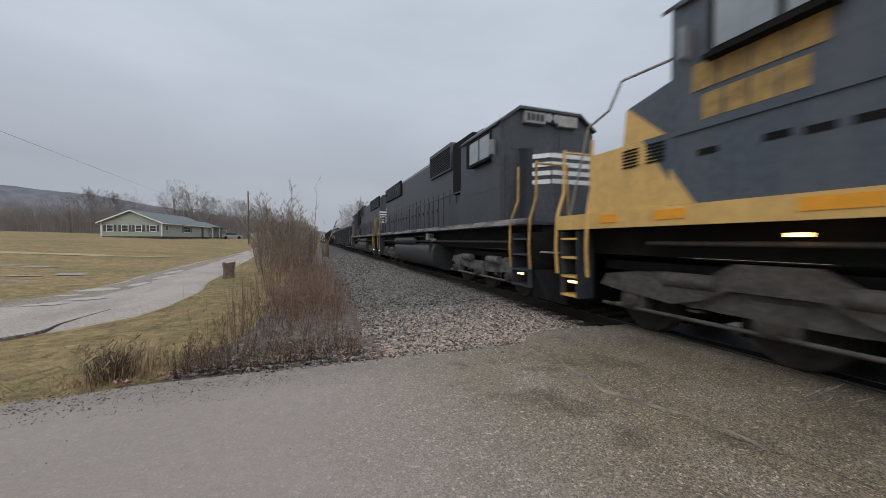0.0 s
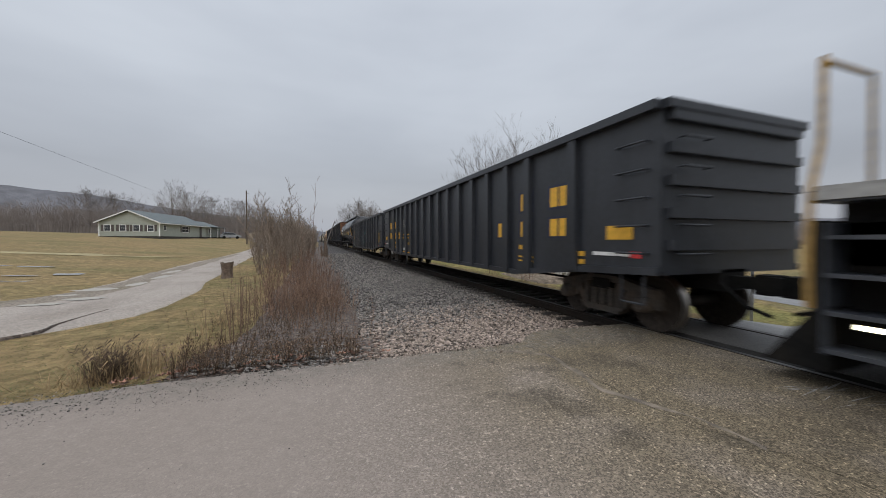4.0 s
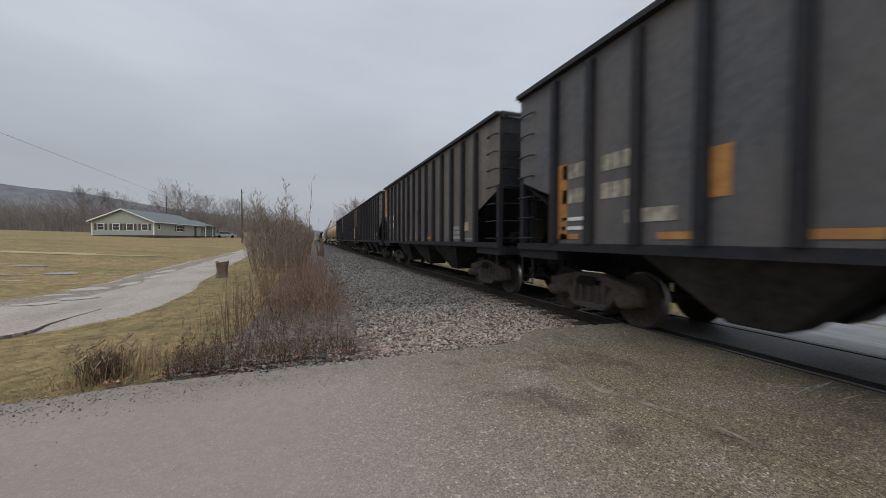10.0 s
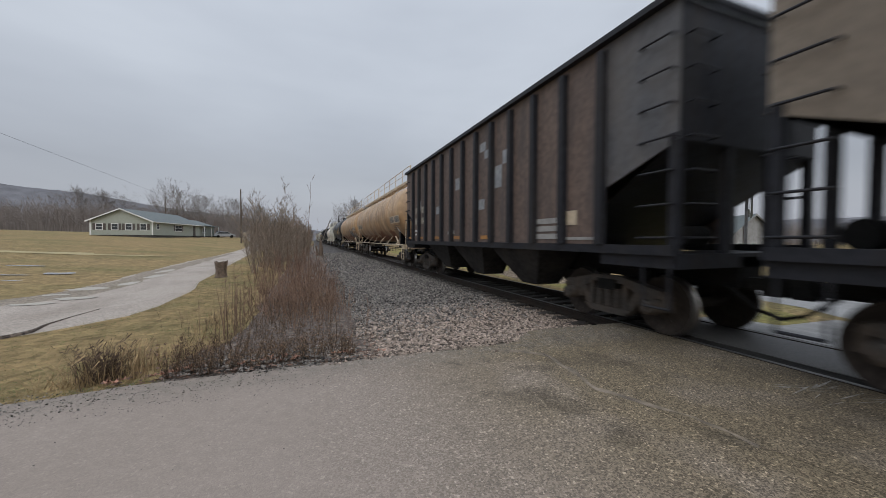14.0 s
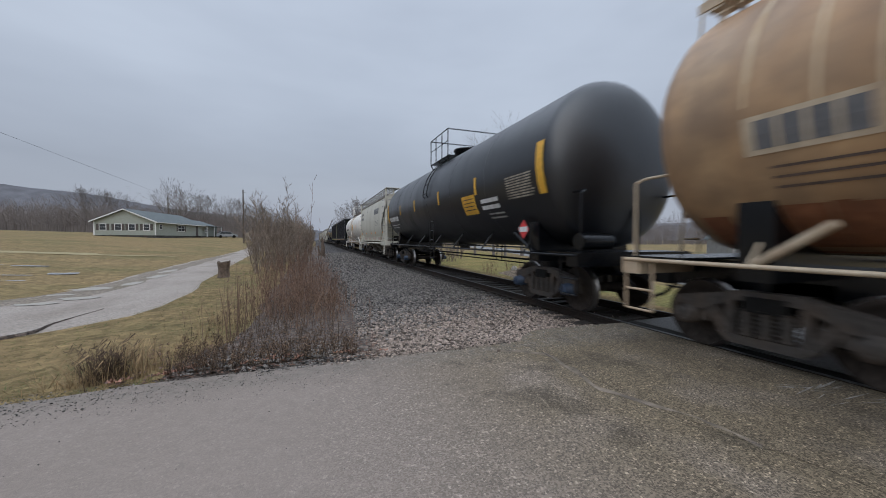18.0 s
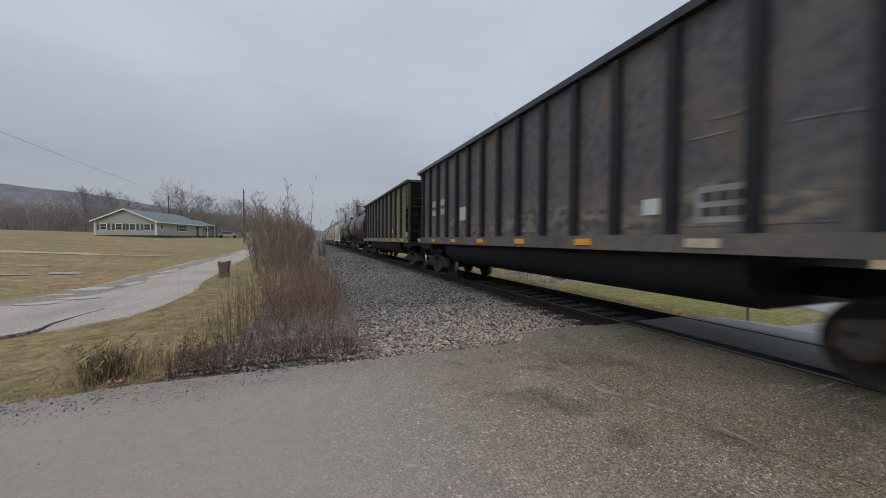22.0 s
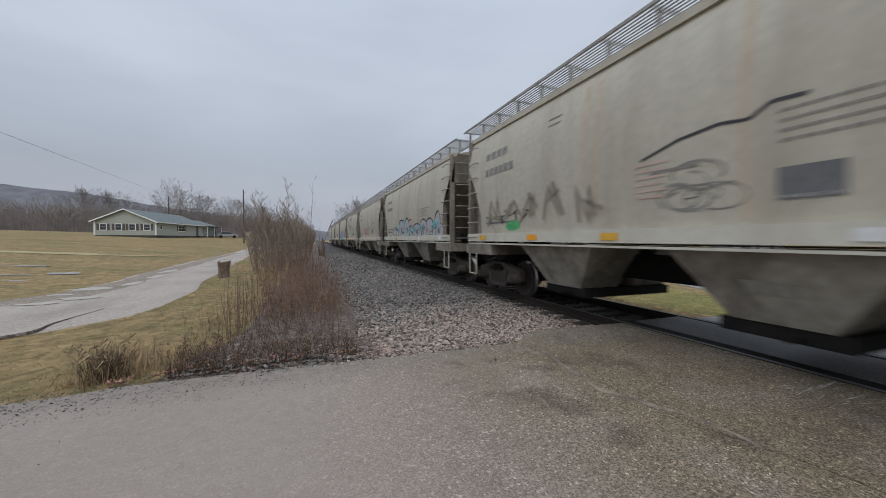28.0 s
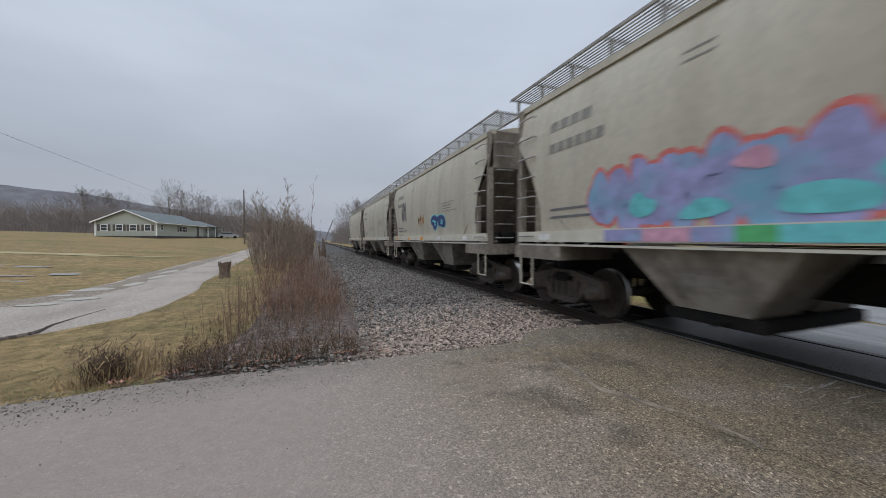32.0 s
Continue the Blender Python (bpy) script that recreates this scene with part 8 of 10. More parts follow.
def locomotive(a, b, label, cab_leads, paint, cab_paint, nose_paint, sill_paint, stripe, lamp, wide=False, top=4.42):
    car, L = rolling("locomotive", label, a, b, "locomotives", "locomotive")
    if not cab_leads:
        car.matrix_basis = car.matrix_basis @ pose(0, 0, 0, 0, 0, 180)
    f = -L / 2     # the cab end
    e = L / 2
    end0 = 0.15 if wide else 0.95     # how far the cab-end platform stays behind the coupler
    big_truck(car, f + (3.55 if wide else 4.2), wide)
    big_truck(car, e - 4.05)
    # underframe and walkway
    part("underframe", Shape().box(-1.12, 1.12, f + end0 + 0.05, e - 1.0, 1.12, 1.66), "steel_dark", car)
    part("walkway", Shape().box(-1.5, 1.5, f + end0, e - 0.95, 1.66, 1.72), "loco_black", car)
    for side in (-1, 1):
        part("sill_stripe", Shape().box(min(side * 1.44, side * 1.53), max(side * 1.44, side * 1.53), f + end0 + 0.02, e - 0.97, 1.52 if wide else 1.68, 1.76 if wide else 1.80), "worn_line" if stripe else sill_paint, car)
    # fuel tank and reservoirs
    low = [(-1.47 * math.cos(t) ** 0.6, 0.88 - 0.70 * math.sin(t) ** 0.8) for t in [math.pi / 2 * q / 7 for q in range(8)]]
    tank_prof = [(-1.40, 1.24), (-1.47, 1.08)] + low[:-1] + [(-x, z) for x, z in reversed(low[:-1])] + [(1.47, 1.08), (1.40, 1.24), (1.25, 1.33), (-1.25, 1.33)]
    part("fuel_tank", Shape().prism(tank_prof, -3.3, 4.4, 0, True), "tank_grey", car, "dusty dark grey fuel tank with a rounded belly")
    for side in (-1, 1):
        part("air_reservoir", Shape().lathe([(0.002, -0.15), (0.10, -0.13), (0.165, -0.02), (0.17, 0.05), (0.17, 4.35), (0.165, 4.42), (0.10, 4.53), (0.002, 4.55)], 16, "y"), "tank_grey", car, at=pose(side * 1.32, 0, 1.47))
        part("pipe", Shape().pipe([(side * 1.36, -3.2, 1.50), (side * 1.36, -0.1, 1.50)], 0.022), "truck_steel", car)
        part("junction_box", Shape().box(min(side * 1.2, side * 1.46), max(side * 1.2, side * 1.46), -2.55, -2.2, 1.36, 1.60), "grey_line", car)
        part("fuel_filler", Shape().box(min(side * 1.38, side * 1.50), max(side * 1.38, side * 1.50), -2.92, -2.78, 0.98, 1.36), "wheel", car)
        part("fuel_gauge", Shape().tube((side * 1.3, -3.15, 1.50), (side * 1.48, -3.15, 1.50), 0.06, seg=12), "grey_line", car)
        part("pipe", Shape().pipe([(side * 1.30, f + 2.0, 1.30), (side * 1.30, e - 2.0, 1.30)], 0.03), "truck_steel", car)
    # long hood
    hood0, hood1 = f + 5.0, e - 1.30
    w = 0.93
    hood = Shape().prism([(-w, 1.72), (w, 1.72), (w, top - 0.22), (w - 0.2, top), (-w + 0.2, top), (-w, top - 0.22)], hood0, hood1)
    part("long_hood", hood, paint, car)
    k = 0
    y = hood0 + 0.35
    while y < hood1 - 0.8:
        for side in (-1, 1):
            part("hood_door", Shape().box(min(side * (w + 0.002), side * (w + 0.03)), max(side * (w + 0.002), side * (w + 0.03)), y, y + 0.62, 1.86, 3.15), paint, car)
            part("door_latch", Shape().box(min(side * (w + 0.03), side * (w + 0.06)), max(side * (w + 0.03), side * (w + 0.06)), y + 0.05, y + 0.09, 2.45, 2.56), "steel_dark", car)
        y += 0.72
        k += 1
    for side in (-1, 1):
        rad0, rad1 = hood1 - 5.4, hood1 - 0.2
        part("radiator_panel", Shape().box(min(side * (w + 0.002), side * (w + 0.08)), max(side * (w + 0.002), side * (w + 0.08)), rad0, rad1, top - 0.85, top - 0.02), "steel_dark", car)
        for q in range(12):
            z = top - 0.80 + q * 0.065
            part("radiator_slat", Shape().box(min(side * (w + 0.081), side * (w + 0.10)), max(side * (w + 0.081), side * (w + 0.10)), rad0 + 0.08, rad1 - 0.08, z, z + 0.02), "loco_navy", car)
        part("dynamic_brake", Shape().box(min(side * 0.6, side * 1.02), max(side * 0.6, side * 1.02), hood0 + 2.2, hood0 + 5.0, top - 0.87, top + 0.08), paint, car)
        sc = Shape()
        for q in range(12):
            sc.box(min(side * 1.021, side * 1.04), max(side * 1.021, side * 1.04), hood0 + 2.3, hood0 + 4.9, top - 0.80 + q * 0.065, top - 0.77 + q * 0.065)
        part("brake_grille", sc, "steel_dark", car)
        part("inertial_intake", Shape().box(min(side * 0.8, side * 1.05), max(side * 0.8, side * 1.05), hood0 + 0.1, hood0 + 1.9, 2.9, top - 0.1), "steel_dark", car)
        part("blower_duct", Shape().box(min(side * 0.9, side * 1.25), max(side * 0.9, side * 1.25), hood0 + 0.05, hood0 + 2.6, 1.73, 2.55), paint, car)
    part("roof_fan", Shape().lathe([(0.55, top - 0.02), (0.6, top + 0.12), (0.5, top + 0.16), (0.002, top + 0.16)], 20, "z"), "steel_dark", car, at=pose(0, hood1 - 1.2, 0))
    part("roof_fan", Shape().lathe([(0.55, top - 0.02), (0.6, top + 0.12), (0.5, top + 0.16), (0.002, top + 0.16)], 20, "z"), "steel_dark", car, at=pose(0, hood1 - 2.6, 0))
    part("exhaust_stack", Shape().box(-0.25, 0.25, hood0 + 5.6, hood0 + 6.4, top - 0.02, top + 0.26), "steel_dark", car)
    # cab
    c0, c1 = f + (2.5 if wide else 2.35), f + (5.6 if wide else 5.0)
    cw = 1.50
    cab = Shape().prism([(-cw, 1.72), (cw, 1.72), (cw, 4.13), (0.95, 4.45), (-0.95, 4.45), (-cw, 4.13)], c0, c1)
    part("cab", cab, cab_paint, car)
    part("cab_roof", Shape().prism([(-cw - 0.04, 4.14), (-cw - 0.02, 4.10), (-0.97, 4.454), (0.97, 4.454), (cw + 0.02, 4.10), (cw + 0.04, 4.14), (0.98, 4.52), (-0.98, 4.52)], c0 - 0.12, c1 + 0.1), cab_paint, car)
    for side in (-1, 1):
        fr = Shape()
        fr.box(min(side * (cw + 0.002), side * (cw + 0.03)), max(side * (cw + 0.002), side * (cw + 0.03)), c0 + 0.50, c1 - 0.5, 3.36, 4.04)
        win = part("side_window", fr, "steel_dark", car)
        for q in range(2):
            y0 = c0 + 0.57 + q * 0.70
            part("pane", Shape().box(min(side * (cw + 0.031), side * (cw + 0.036)), max(side * (cw + 0.031), side * (cw + 0.036)), y0, y0 + 0.62, 3.42, 3.98), "cab_glass", win)
        part("armrest", Shape().box(min(side * (cw + 0.003), side * (cw + 0.16)), max(side * (cw + 0.003), side * (cw + 0.16)), c0 + 0.5, c0 + 1.7, 3.29, 3.34), "steel_dark", car)
        part("rain_gutter", Shape().box(min(side * (cw + 0.003), side * (cw + 0.06)), max(side * (cw + 0.003), side * (cw + 0.06)), c0 + 0.1, c1 - 0.1, 4.08, 4.12), cab_paint, car)
        part("mirror", Shape().box(min(side * (cw + 0.02), side * (cw + 0.2)), max(side * (cw + 0.02), side * (cw + 0.2)), c0 + 0.25, c0 + 0.30, 3.4, 3.75), "galvanised", car)
    for px in (-0.775, 0.775):
        part("front_window", Shape().box(px - 0.425, px + 0.425, c0 - 0.012, c0 - 0.002, 3.5, 4.05), "glass", car)
    part("cab_door", Shape().box(-1.35, -0.85, c0 - 0.03, c0 - 0.004, 1.75, 3.35), cab_paint, car)
    for px in (-0.525, 0.525):
        part("number_board", Shape().box(px - 0.325, px + 0.325, c0 - 0.14, c0 - 0.004, 4.14, 4.40), "grey_line", car)
    bars(car, lambda yy, zz, off: (yy, c0 - 0.14 - off, zz), -0.8, -0.25, 4.17, 4.38, "letter_dark", chars=4, fill=0.8)
    for px in (-0.1, 0.14):
        part("headlight", Shape().tube((px, c0 - 0.15, 4.3), (px, c0 - 0.02, 4.3), 0.11, seg=12), "galvanised", car)
    # nose
    n0 = f + (1.3 if wide else 1.25)
    nose = Shape()
    nw, nt = (1.46, 3.30) if wide else (0.92, 3.54)
    nose.add([(-nw, c0, 1.72), (nw, c0, 1.72), (nw, c0, nt), (-nw, c0, nt), (-nw, n0 + 0.35, 1.72), (nw, n0 + 0.35, 1.72), (nw, n0 + 0.45, nt - 0.14), (-nw, n0 + 0.45, nt - 0.14),
              (-0.62, n0, 1.72), (0.62, n0, 1.72), (0.62, n0 + 0.12, nt - 0.22), (-0.62, n0 + 0.12, nt - 0.22)],
             [(0, 3, 7, 4), (1, 5, 6, 2), (3, 2, 6, 7), (4, 7, 11, 8), (5, 9, 10, 6), (8, 11, 10, 9), (7, 6, 10, 11), (0, 4, 8, 9, 5, 1)])
    part("nose", nose, nose_paint, car)
    if stripe:
        for end_y, way, ww, z0 in ((n0, -1, 0.64, 2.58), (hood1, 1, 0.93, 2.65)):
            for q in range(4 if way < 0 else 5):
                z = z0 + q * 0.19
                yy = end_y + (0.12 * (z - 1.72) / 1.4 if way < 0 else 0)
                part("white_stripe", Shape().box(-ww, ww, min(yy + way * 0.003, yy + way * 0.02), max(yy + way * 0.003, yy + way * 0.02), z, z + 0.10), "white", car)
                if way < 0:
                    for side in (-1, 1):
                        part("white_stripe", Shape().add([(side * 0.66, n0 + 0.10, z), (side * 0.96, n0 + 0.42, z), (side * 0.96, n0 + 0.44, z + 0.10), (side * 0.66, n0 + 0.115, z + 0.10)], [(0, 1, 2, 3)]), "white", car)
                else:
                    for side in (-1, 1):
                        part("white_stripe", Shape().box(min(side * (w + 0.003), side * (w + 0.02)), max(side * (w + 0.003), side * (w + 0.02)), hood1 - 0.35, hood1, z, z + 0.10), "white", car)
    part("rear_number_board", Shape().box(-0.75, 0.1, hood1 + 0.004, hood1 + 0.08, 3.78, 4.08), "grey_line", car)
    for z in (3.75, 4.0):
        part("rear_headlight", Shape().tube((0.32, hood1, z), (0.32, hood1 + 0.12, z), 0.11, seg=12), "galvanised", car)
    # ends: pilots, steps, handrails, lamps
    rail_paint = "grab_yellow" if stripe else "loco_yellow"
    for y, way in ((f + end0, -1), (e - 0.95, 1)):
        part("pilot", Shape().box(-1.45, 1.45, min(y - way * 0.05, y + way * 0.03), max(y - way * 0.05, y + way * 0.03), 0.85, 1.68)
             .add([(-1.4, y, 0.85), (1.4, y, 0.85), (1.35, y + way * 0.45, 0.2), (-1.35, y + way * 0.45, 0.2), (-1.4, y - way * 0.1, 0.85), (1.4, y - way * 0.1, 0.85), (1.35, y - way * 0.1, 0.2), (-1.35, y - way * 0.1, 0.2)],
                  [(0, 1, 2, 3), (4, 7, 6, 5), (0, 3, 7, 4), (1, 5, 6, 2), (3, 2, 6, 7)]), "steel_dark", car)
        for px in (-0.75, -0.55, 0.55, 0.75):
            part("air_hose", Shape().pipe([(px, y + way * 0.05, 0.95), (px, y + way * 0.25, 0.85), (px * 0.9, y + way * 0.35, 0.55), (px * 0.8, y + way * 0.3, 0.4)], 0.03), "truck_steel", car)
        part("cut_lever", Shape().pipe([(-1.3, y + way * 0.12, 1.1), (-0.2, y + way * 0.12, 1.05), (0.2, y + way * 0.12, 1.05), (1.3, y + way * 0.12, 1.1)], 0.02), "grey_line", car)
        for side in (-1, 1):
            deep = 0.52 if wide else 0.75
            step_paint = "loco_yellow" if sill_paint == "loco_yellow" else "loco_black"
            well = part("step_well", Shape().box(min(side * 1.08, side * 1.12), max(side * 1.08, side * 1.12), min(y - way * 0.08, y - way * (deep + 0.03)), max(y - way * 0.08, y - way * (deep + 0.03)), 0.4, 1.66), "steel_dark", car)
            for q in range(4):
                z = 0.42 + q * 0.36
                part("step", Shape().box(min(side * 1.121, side * 1.5), max(side * 1.121, side * 1.5), min(y - way * 0.1, y - way * deep), max(y - way * 0.1, y - way * deep), z, z + 0.04), step_paint, well)
            for q in (0.075, deep + 0.005):
                part("step_side", Shape().box(min(side * 1.121, side * 1.5), max(side * 1.121, side * 1.5), min(y - way * q, y - way * (q + 0.022)), max(y - way * q, y - way * (q + 0.022)), 0.4, 1.66), "loco_black" if wide else step_paint, well)
            part("step_lamp", Shape().box(min(side * 1.46, side * 1.505), max(side * 1.46, side * 1.505), min(y - way * 0.32, y - way * 0.50), max(y - way * 0.32, y - way * 0.50), 0.69, 0.73), lamp, car, "lit step lamp")
            for q in (-0.02, 0.82):
                part("grab_rail", Shape().pipe([(side * 1.5, y - way * q, 0.75), (side * 1.54, y - way * q, 1.2), (side * 1.52, y - way * (q + (0.0 if q > 0 else 0.0)), 1.75), (side * 1.36, y - way * (q * 0.9), 2.2), (side * 1.36, y - way * q * 0.9, 2.95)], 0.032), rail_paint, car)
            part("end_rail", Shape().pipe([(side * 1.36, y, 2.9), (side * 0.5, y, 2.9), (side * 0.45, y, 1.75)], 0.025), rail_paint, car)
    for side in (-1, 1):
        hr = Shape()
        hr.pipe([(side * 1.46, f + 5.1, 2.80), (side * 1.46, e - 1.75, 2.80)], 0.022)
        m = 9
        for q in range(m + 1):
            yy = f + 5.1 + (e - 6.85 - f) * q / m
            hr.box(min(side * 1.44, side * 1.47), max(side * 1.44, side * 1.47), yy - 0.035, yy + 0.035, 1.72, 2.80)
        part("walkway_handrail", hr, "loco_black", car)
        bars(car, lambda yy, zz, off, side=side: (side * (cw + off), yy, zz), c0 + 0.3, c1 - 0.3, 2.55, 2.72, cab_paint)
    return car, f, e, c0, c1


def raise_body(car):
    """Bring the body to its full height over the trucks."""
    for child in car.children:
        if not child.name.startswith(("truck", "coupler", "fuel", "step", "pilot")):
            for ob in (child, *child.children):
                ob.data.transform(Matrix.Diagonal((1, 1, 1.115, 1)))


loco, f, e, c0, c1 = locomotive(U[0] + 0.1, U[1] + 0.1, "yellow and dark blue diesel locomotive, cab trailing", False, "loco_navy", "loco_navy", "loco_navy", "loco_yellow", False, "lit_lamp", True)
# yellow wide nose with a dark slanting edge, lettering bars on the cab side
for side in (-1, 1):
    x = side * 1.47
    part("nose_panel", Shape().box(min(side * 1.2, side * 1.482), max(side * 1.2, side * 1.482), f + 0.97, f + 2.05, 1.765, 2.66), "loco_yellow", loco, "yellow lower nose panel")
    g = Shape().add([(x * 1.01, f + 2.05, 1.765), (x * 1.01, f + 2.70, 1.765), (x * 1.01, f + 2.05, 2.66)], [(0, 1, 2)])
    g.add([(x, f + 1.68, 2.665), (x, f + 2.40, 2.665), (x, f + 1.80, 3.14), (x, f + 1.74, 3.14)], [(0, 1, 2, 3)])
    part("nose_slant", g, "loco_yellow", loco, "yellow slanting edge of the nose paint")
    part("nose_slant", Shape().add([(side * 1.506, f + 2.50, 1.765), (side * 1.506, f + 2.86, 1.765), (side * 1.506, f + 2.50, 2.22)], [(0, 1, 2)]), "loco_yellow", loco, "yellow slanting edge of the nose paint on the cab")
    part("side_skirt", Shape().box(min(side * 1.2, side * 1.478), max(side * 1.2, side * 1.478), f + 2.05, f + 2.55, 1.765, 2.66), "loco_navy", loco)
    for y0, y1, z0, z1 in ((c0 + 0.28, c0 + 1.60, 3.03, 3.33), (c0 + 0.41, c0 + 1.47, 2.69, 2.97)):
        for q in range(4):
            ya = y0 + (y1 - y0) * q / 4
            part("lettering", Shape().box(min(side * 1.503, side * 1.512), max(side * 1.503, side * 1.512), ya + 0.015, ya + (y1 - y0) / 4 - 0.015, z0, z1), "grab_yellow", loco)
    for y0, y1 in ((f + 1.25, f + 1.65), (f + 2.3, f + 2.75), (f + 3.9, f + 4.5), (f + 6.5, f + 7.3)):
        part("reflector", Shape().box(min(side * 1.532, side * 1.54), max(side * 1.532, side * 1.54), y0, y1, 1.60, 1.72), "amber", loco)
    for y0, mat in ((f + 1.70, "loco_yellow"), (f + 2.12, "loco_navy")):
        for q in range(6):
            part("nose_louvre", Shape().box(min(side * 1.483, side * 1.50), max(side * 1.483, side * 1.50), y0, y0 + 0.28, 2.34 + q * 0.045, 2.36 + q * 0.045), "steel_dark", loco)
    part("side_cowl", Shape().box(min(side * 0.93, side * 1.46), max(side * 0.93, side * 1.46), c1, c1 + 6.0, 1.87, 2.75), "loco_navy", loco)
    for y0, z0 in ((3.0, 2.33), (3.7, 2.33), (4.04, 2.31), (4.38, 2.31)):
        part("vent", Shape().box(min(side * 1.503, side * 1.509), max(side * 1.503, side * 1.509), f + y0 - 0.12, f + y0 + 0.12, z0 - 0.035, z0 + 0.035), "steel_dark", loco)
    part("cab_rib", Shape().box(min(side * 1.503, side * 1.525), max(side * 1.503, side * 1.525), c0 + 0.05, c1 - 0.05, 2.585, 2.61), "loco_navy", loco)
    part("nose_rail", Shape().pipe([(side * 1.45, f + y0, z0) for y0, z0 in [(2.59, 3.55), (1.62, 3.61), (1.37, 3.27), (0.89, 3.14)]] + [(side * 1.45, f + 0.42, 1.75)], 0.02, 6), "grey_line", loco, "pale handrail along the nose")
    part("step_lamp", Shape().box(min(side * 1.46, side * 1.51), max(side * 1.46, side * 1.51), f + 3.80, f + 3.98, 1.53, 1.57), "lit_lamp", loco, "lit lamp under the sill")
raise_body(loco)
loco, f, e, c0, c1 = locomotive(U[1], U[2], "black diesel locomotive with white-striped nose, cab leading", True, "loco_black", "loco_black", "loco_black", "grey_line", True, "lit_lamp", False, 4.72)
raise_body(loco)
loco, f, e, c0, c1 = locomotive(U[2], U[3], "black diesel locomotive with white-striped hood end, cab trailing", False, "loco_black", "loco_black", "loco_black", "grey_line", True, "lit_white", False, 4.72)
raise_body(loco)


# ---- plants ----
def grow_branch(shape, a, way, length, r, depth, rnd, bend=0.25, seg=4, split=(2, 3), shrink=0.68, up=0.25, spread=0.75, thin=0.006):
    """A tapered limb that bends, forks and thins out."""
    steps = 3 if depth > 1 else 2
    p, d = Vector(a), Vector(way).normalized()
    for k in range(steps):
        r1 = r * (1 - 0.45 * (k + 1) / steps)
        q = p + d * (length / steps)
        shape.tube(p, q, r * (1 - 0.45 * k / steps), r1, seg if depth > 1 else 3, caps=False)
        if depth > 0 and k > 0:
            for _ in range(rnd.randint(*split) if k == steps - 1 else 1):
                side = Vector((rnd.uniform(-1, 1), rnd.uniform(-1, 1), rnd.uniform(-0.5, 0.8)))
                nd = (d * (1 - spread * 0.4) + side * spread + Vector((0, 0, up))).normalized()
                grow_branch(shape, q, nd, length * shrink * rnd.uniform(0.75, 1.15), max(r1 * 0.62, thin), depth - 1, rnd, bend, seg, split, shrink, up, spread, thin)
        p = q
        d = (d + Vector((rnd.uniform(-bend, bend), rnd.uniform(-bend, bend), rnd.uniform(-0.05, bend)))).normalized()


def bare_tree_meshes(height, seed, depth=4, r=0.22):
    rnd = random.Random(seed)
    trunk, crown = Shape(), Shape()
    p, d = Vector((0, 0, -0.3)), Vector((0, 0, 1))
    n = 7
    for k in range(n):
        q = p + d * (height * 0.72 / n)
        trunk.tube(p, q, r * (1 - 0.8 * k / n), r * (1 - 0.8 * (k + 1) / n), 8, caps=False)
        if k > 0:
            for _ in range(3 if k > 2 else 1):
                a = rnd.uniform(0, 6.283)
                nd = Vector((math.cos(a), math.sin(a), rnd.uniform(0.5, 1.1)))
                grow_branch(crown, q, nd, height * rnd.uniform(0.20, 0.30) * (1 - 0.3 * k / n), r * 0.42 * (1 - 0.6 * k / n), depth - 1, rnd, thin=0.012)
        p = q
        d = (d + Vector((rnd.uniform(-0.1, 0.1), rnd.uniform(-0.1, 0.1), 0.2))).normalized()
    grow_branch(crown, p, d, height * 0.25, r * 0.2, depth - 1, rnd)
    return trunk.mesh("trunk", "bark"), crown.mesh("crown", "bark")


def broad_tree_meshes(height, seed, r=0.34):
    """An old field tree: a short trunk that parts into wide rising limbs under a rounded crown."""
    rnd = random.Random(seed)
    trunk, crown = Shape(), Shape()
    fork = height * 0.20
    trunk.tube((0, 0, -0.4), (0, 0, fork * 0.5), r * 1.25, r, 9, caps=False).tube((0, 0, fork * 0.5), (0, 0, fork * 1.15), r, r * 0.8, 9, caps=False)
    for k in range(9):
        a = 6.283 * k / 9 + rnd.uniform(-0.3, 0.3)
        lean = rnd.uniform(0.25, 1.15) if k else 0.05
        grow_branch(crown, (0, 0, fork * rnd.uniform(0.7, 1.1)), Vector((math.cos(a) * lean, math.sin(a) * lean, 1)), height * rnd.uniform(0.36, 0.44) / math.sqrt(1 + 0.25 * lean), r * 0.42, 4, rnd, 0.22, 5, (2, 3), 0.62, 0.12, 0.62, 0.021)
    return trunk.mesh("trunk", "bark"), crown.mesh("crown", "bark")


TREES = [bare_tree_meshes(16, 3, 4, 0.26), bare_tree_meshes(14, 8, 4, 0.20), bare_tree_meshes(11, 15, 4, 0.16), broad_tree_meshes(16, 4), broad_tree_meshes(13, 11, 0.26)]


def bare_tree(kind, x, y, scale=1.0, turn=0.0, label="bare winter tree with fine spreading branches"):
    th = tagged(new("tree"), label, "tree", "bare trees")
    th.matrix_basis = pose(x, y, terrain(x, y), 0, 0, turn) @ Matrix.Scale(scale, 4)
    part("trunk", TREES[kind][0], None, th)
    part("crown", TREES[kind][1], None, th)
    return th


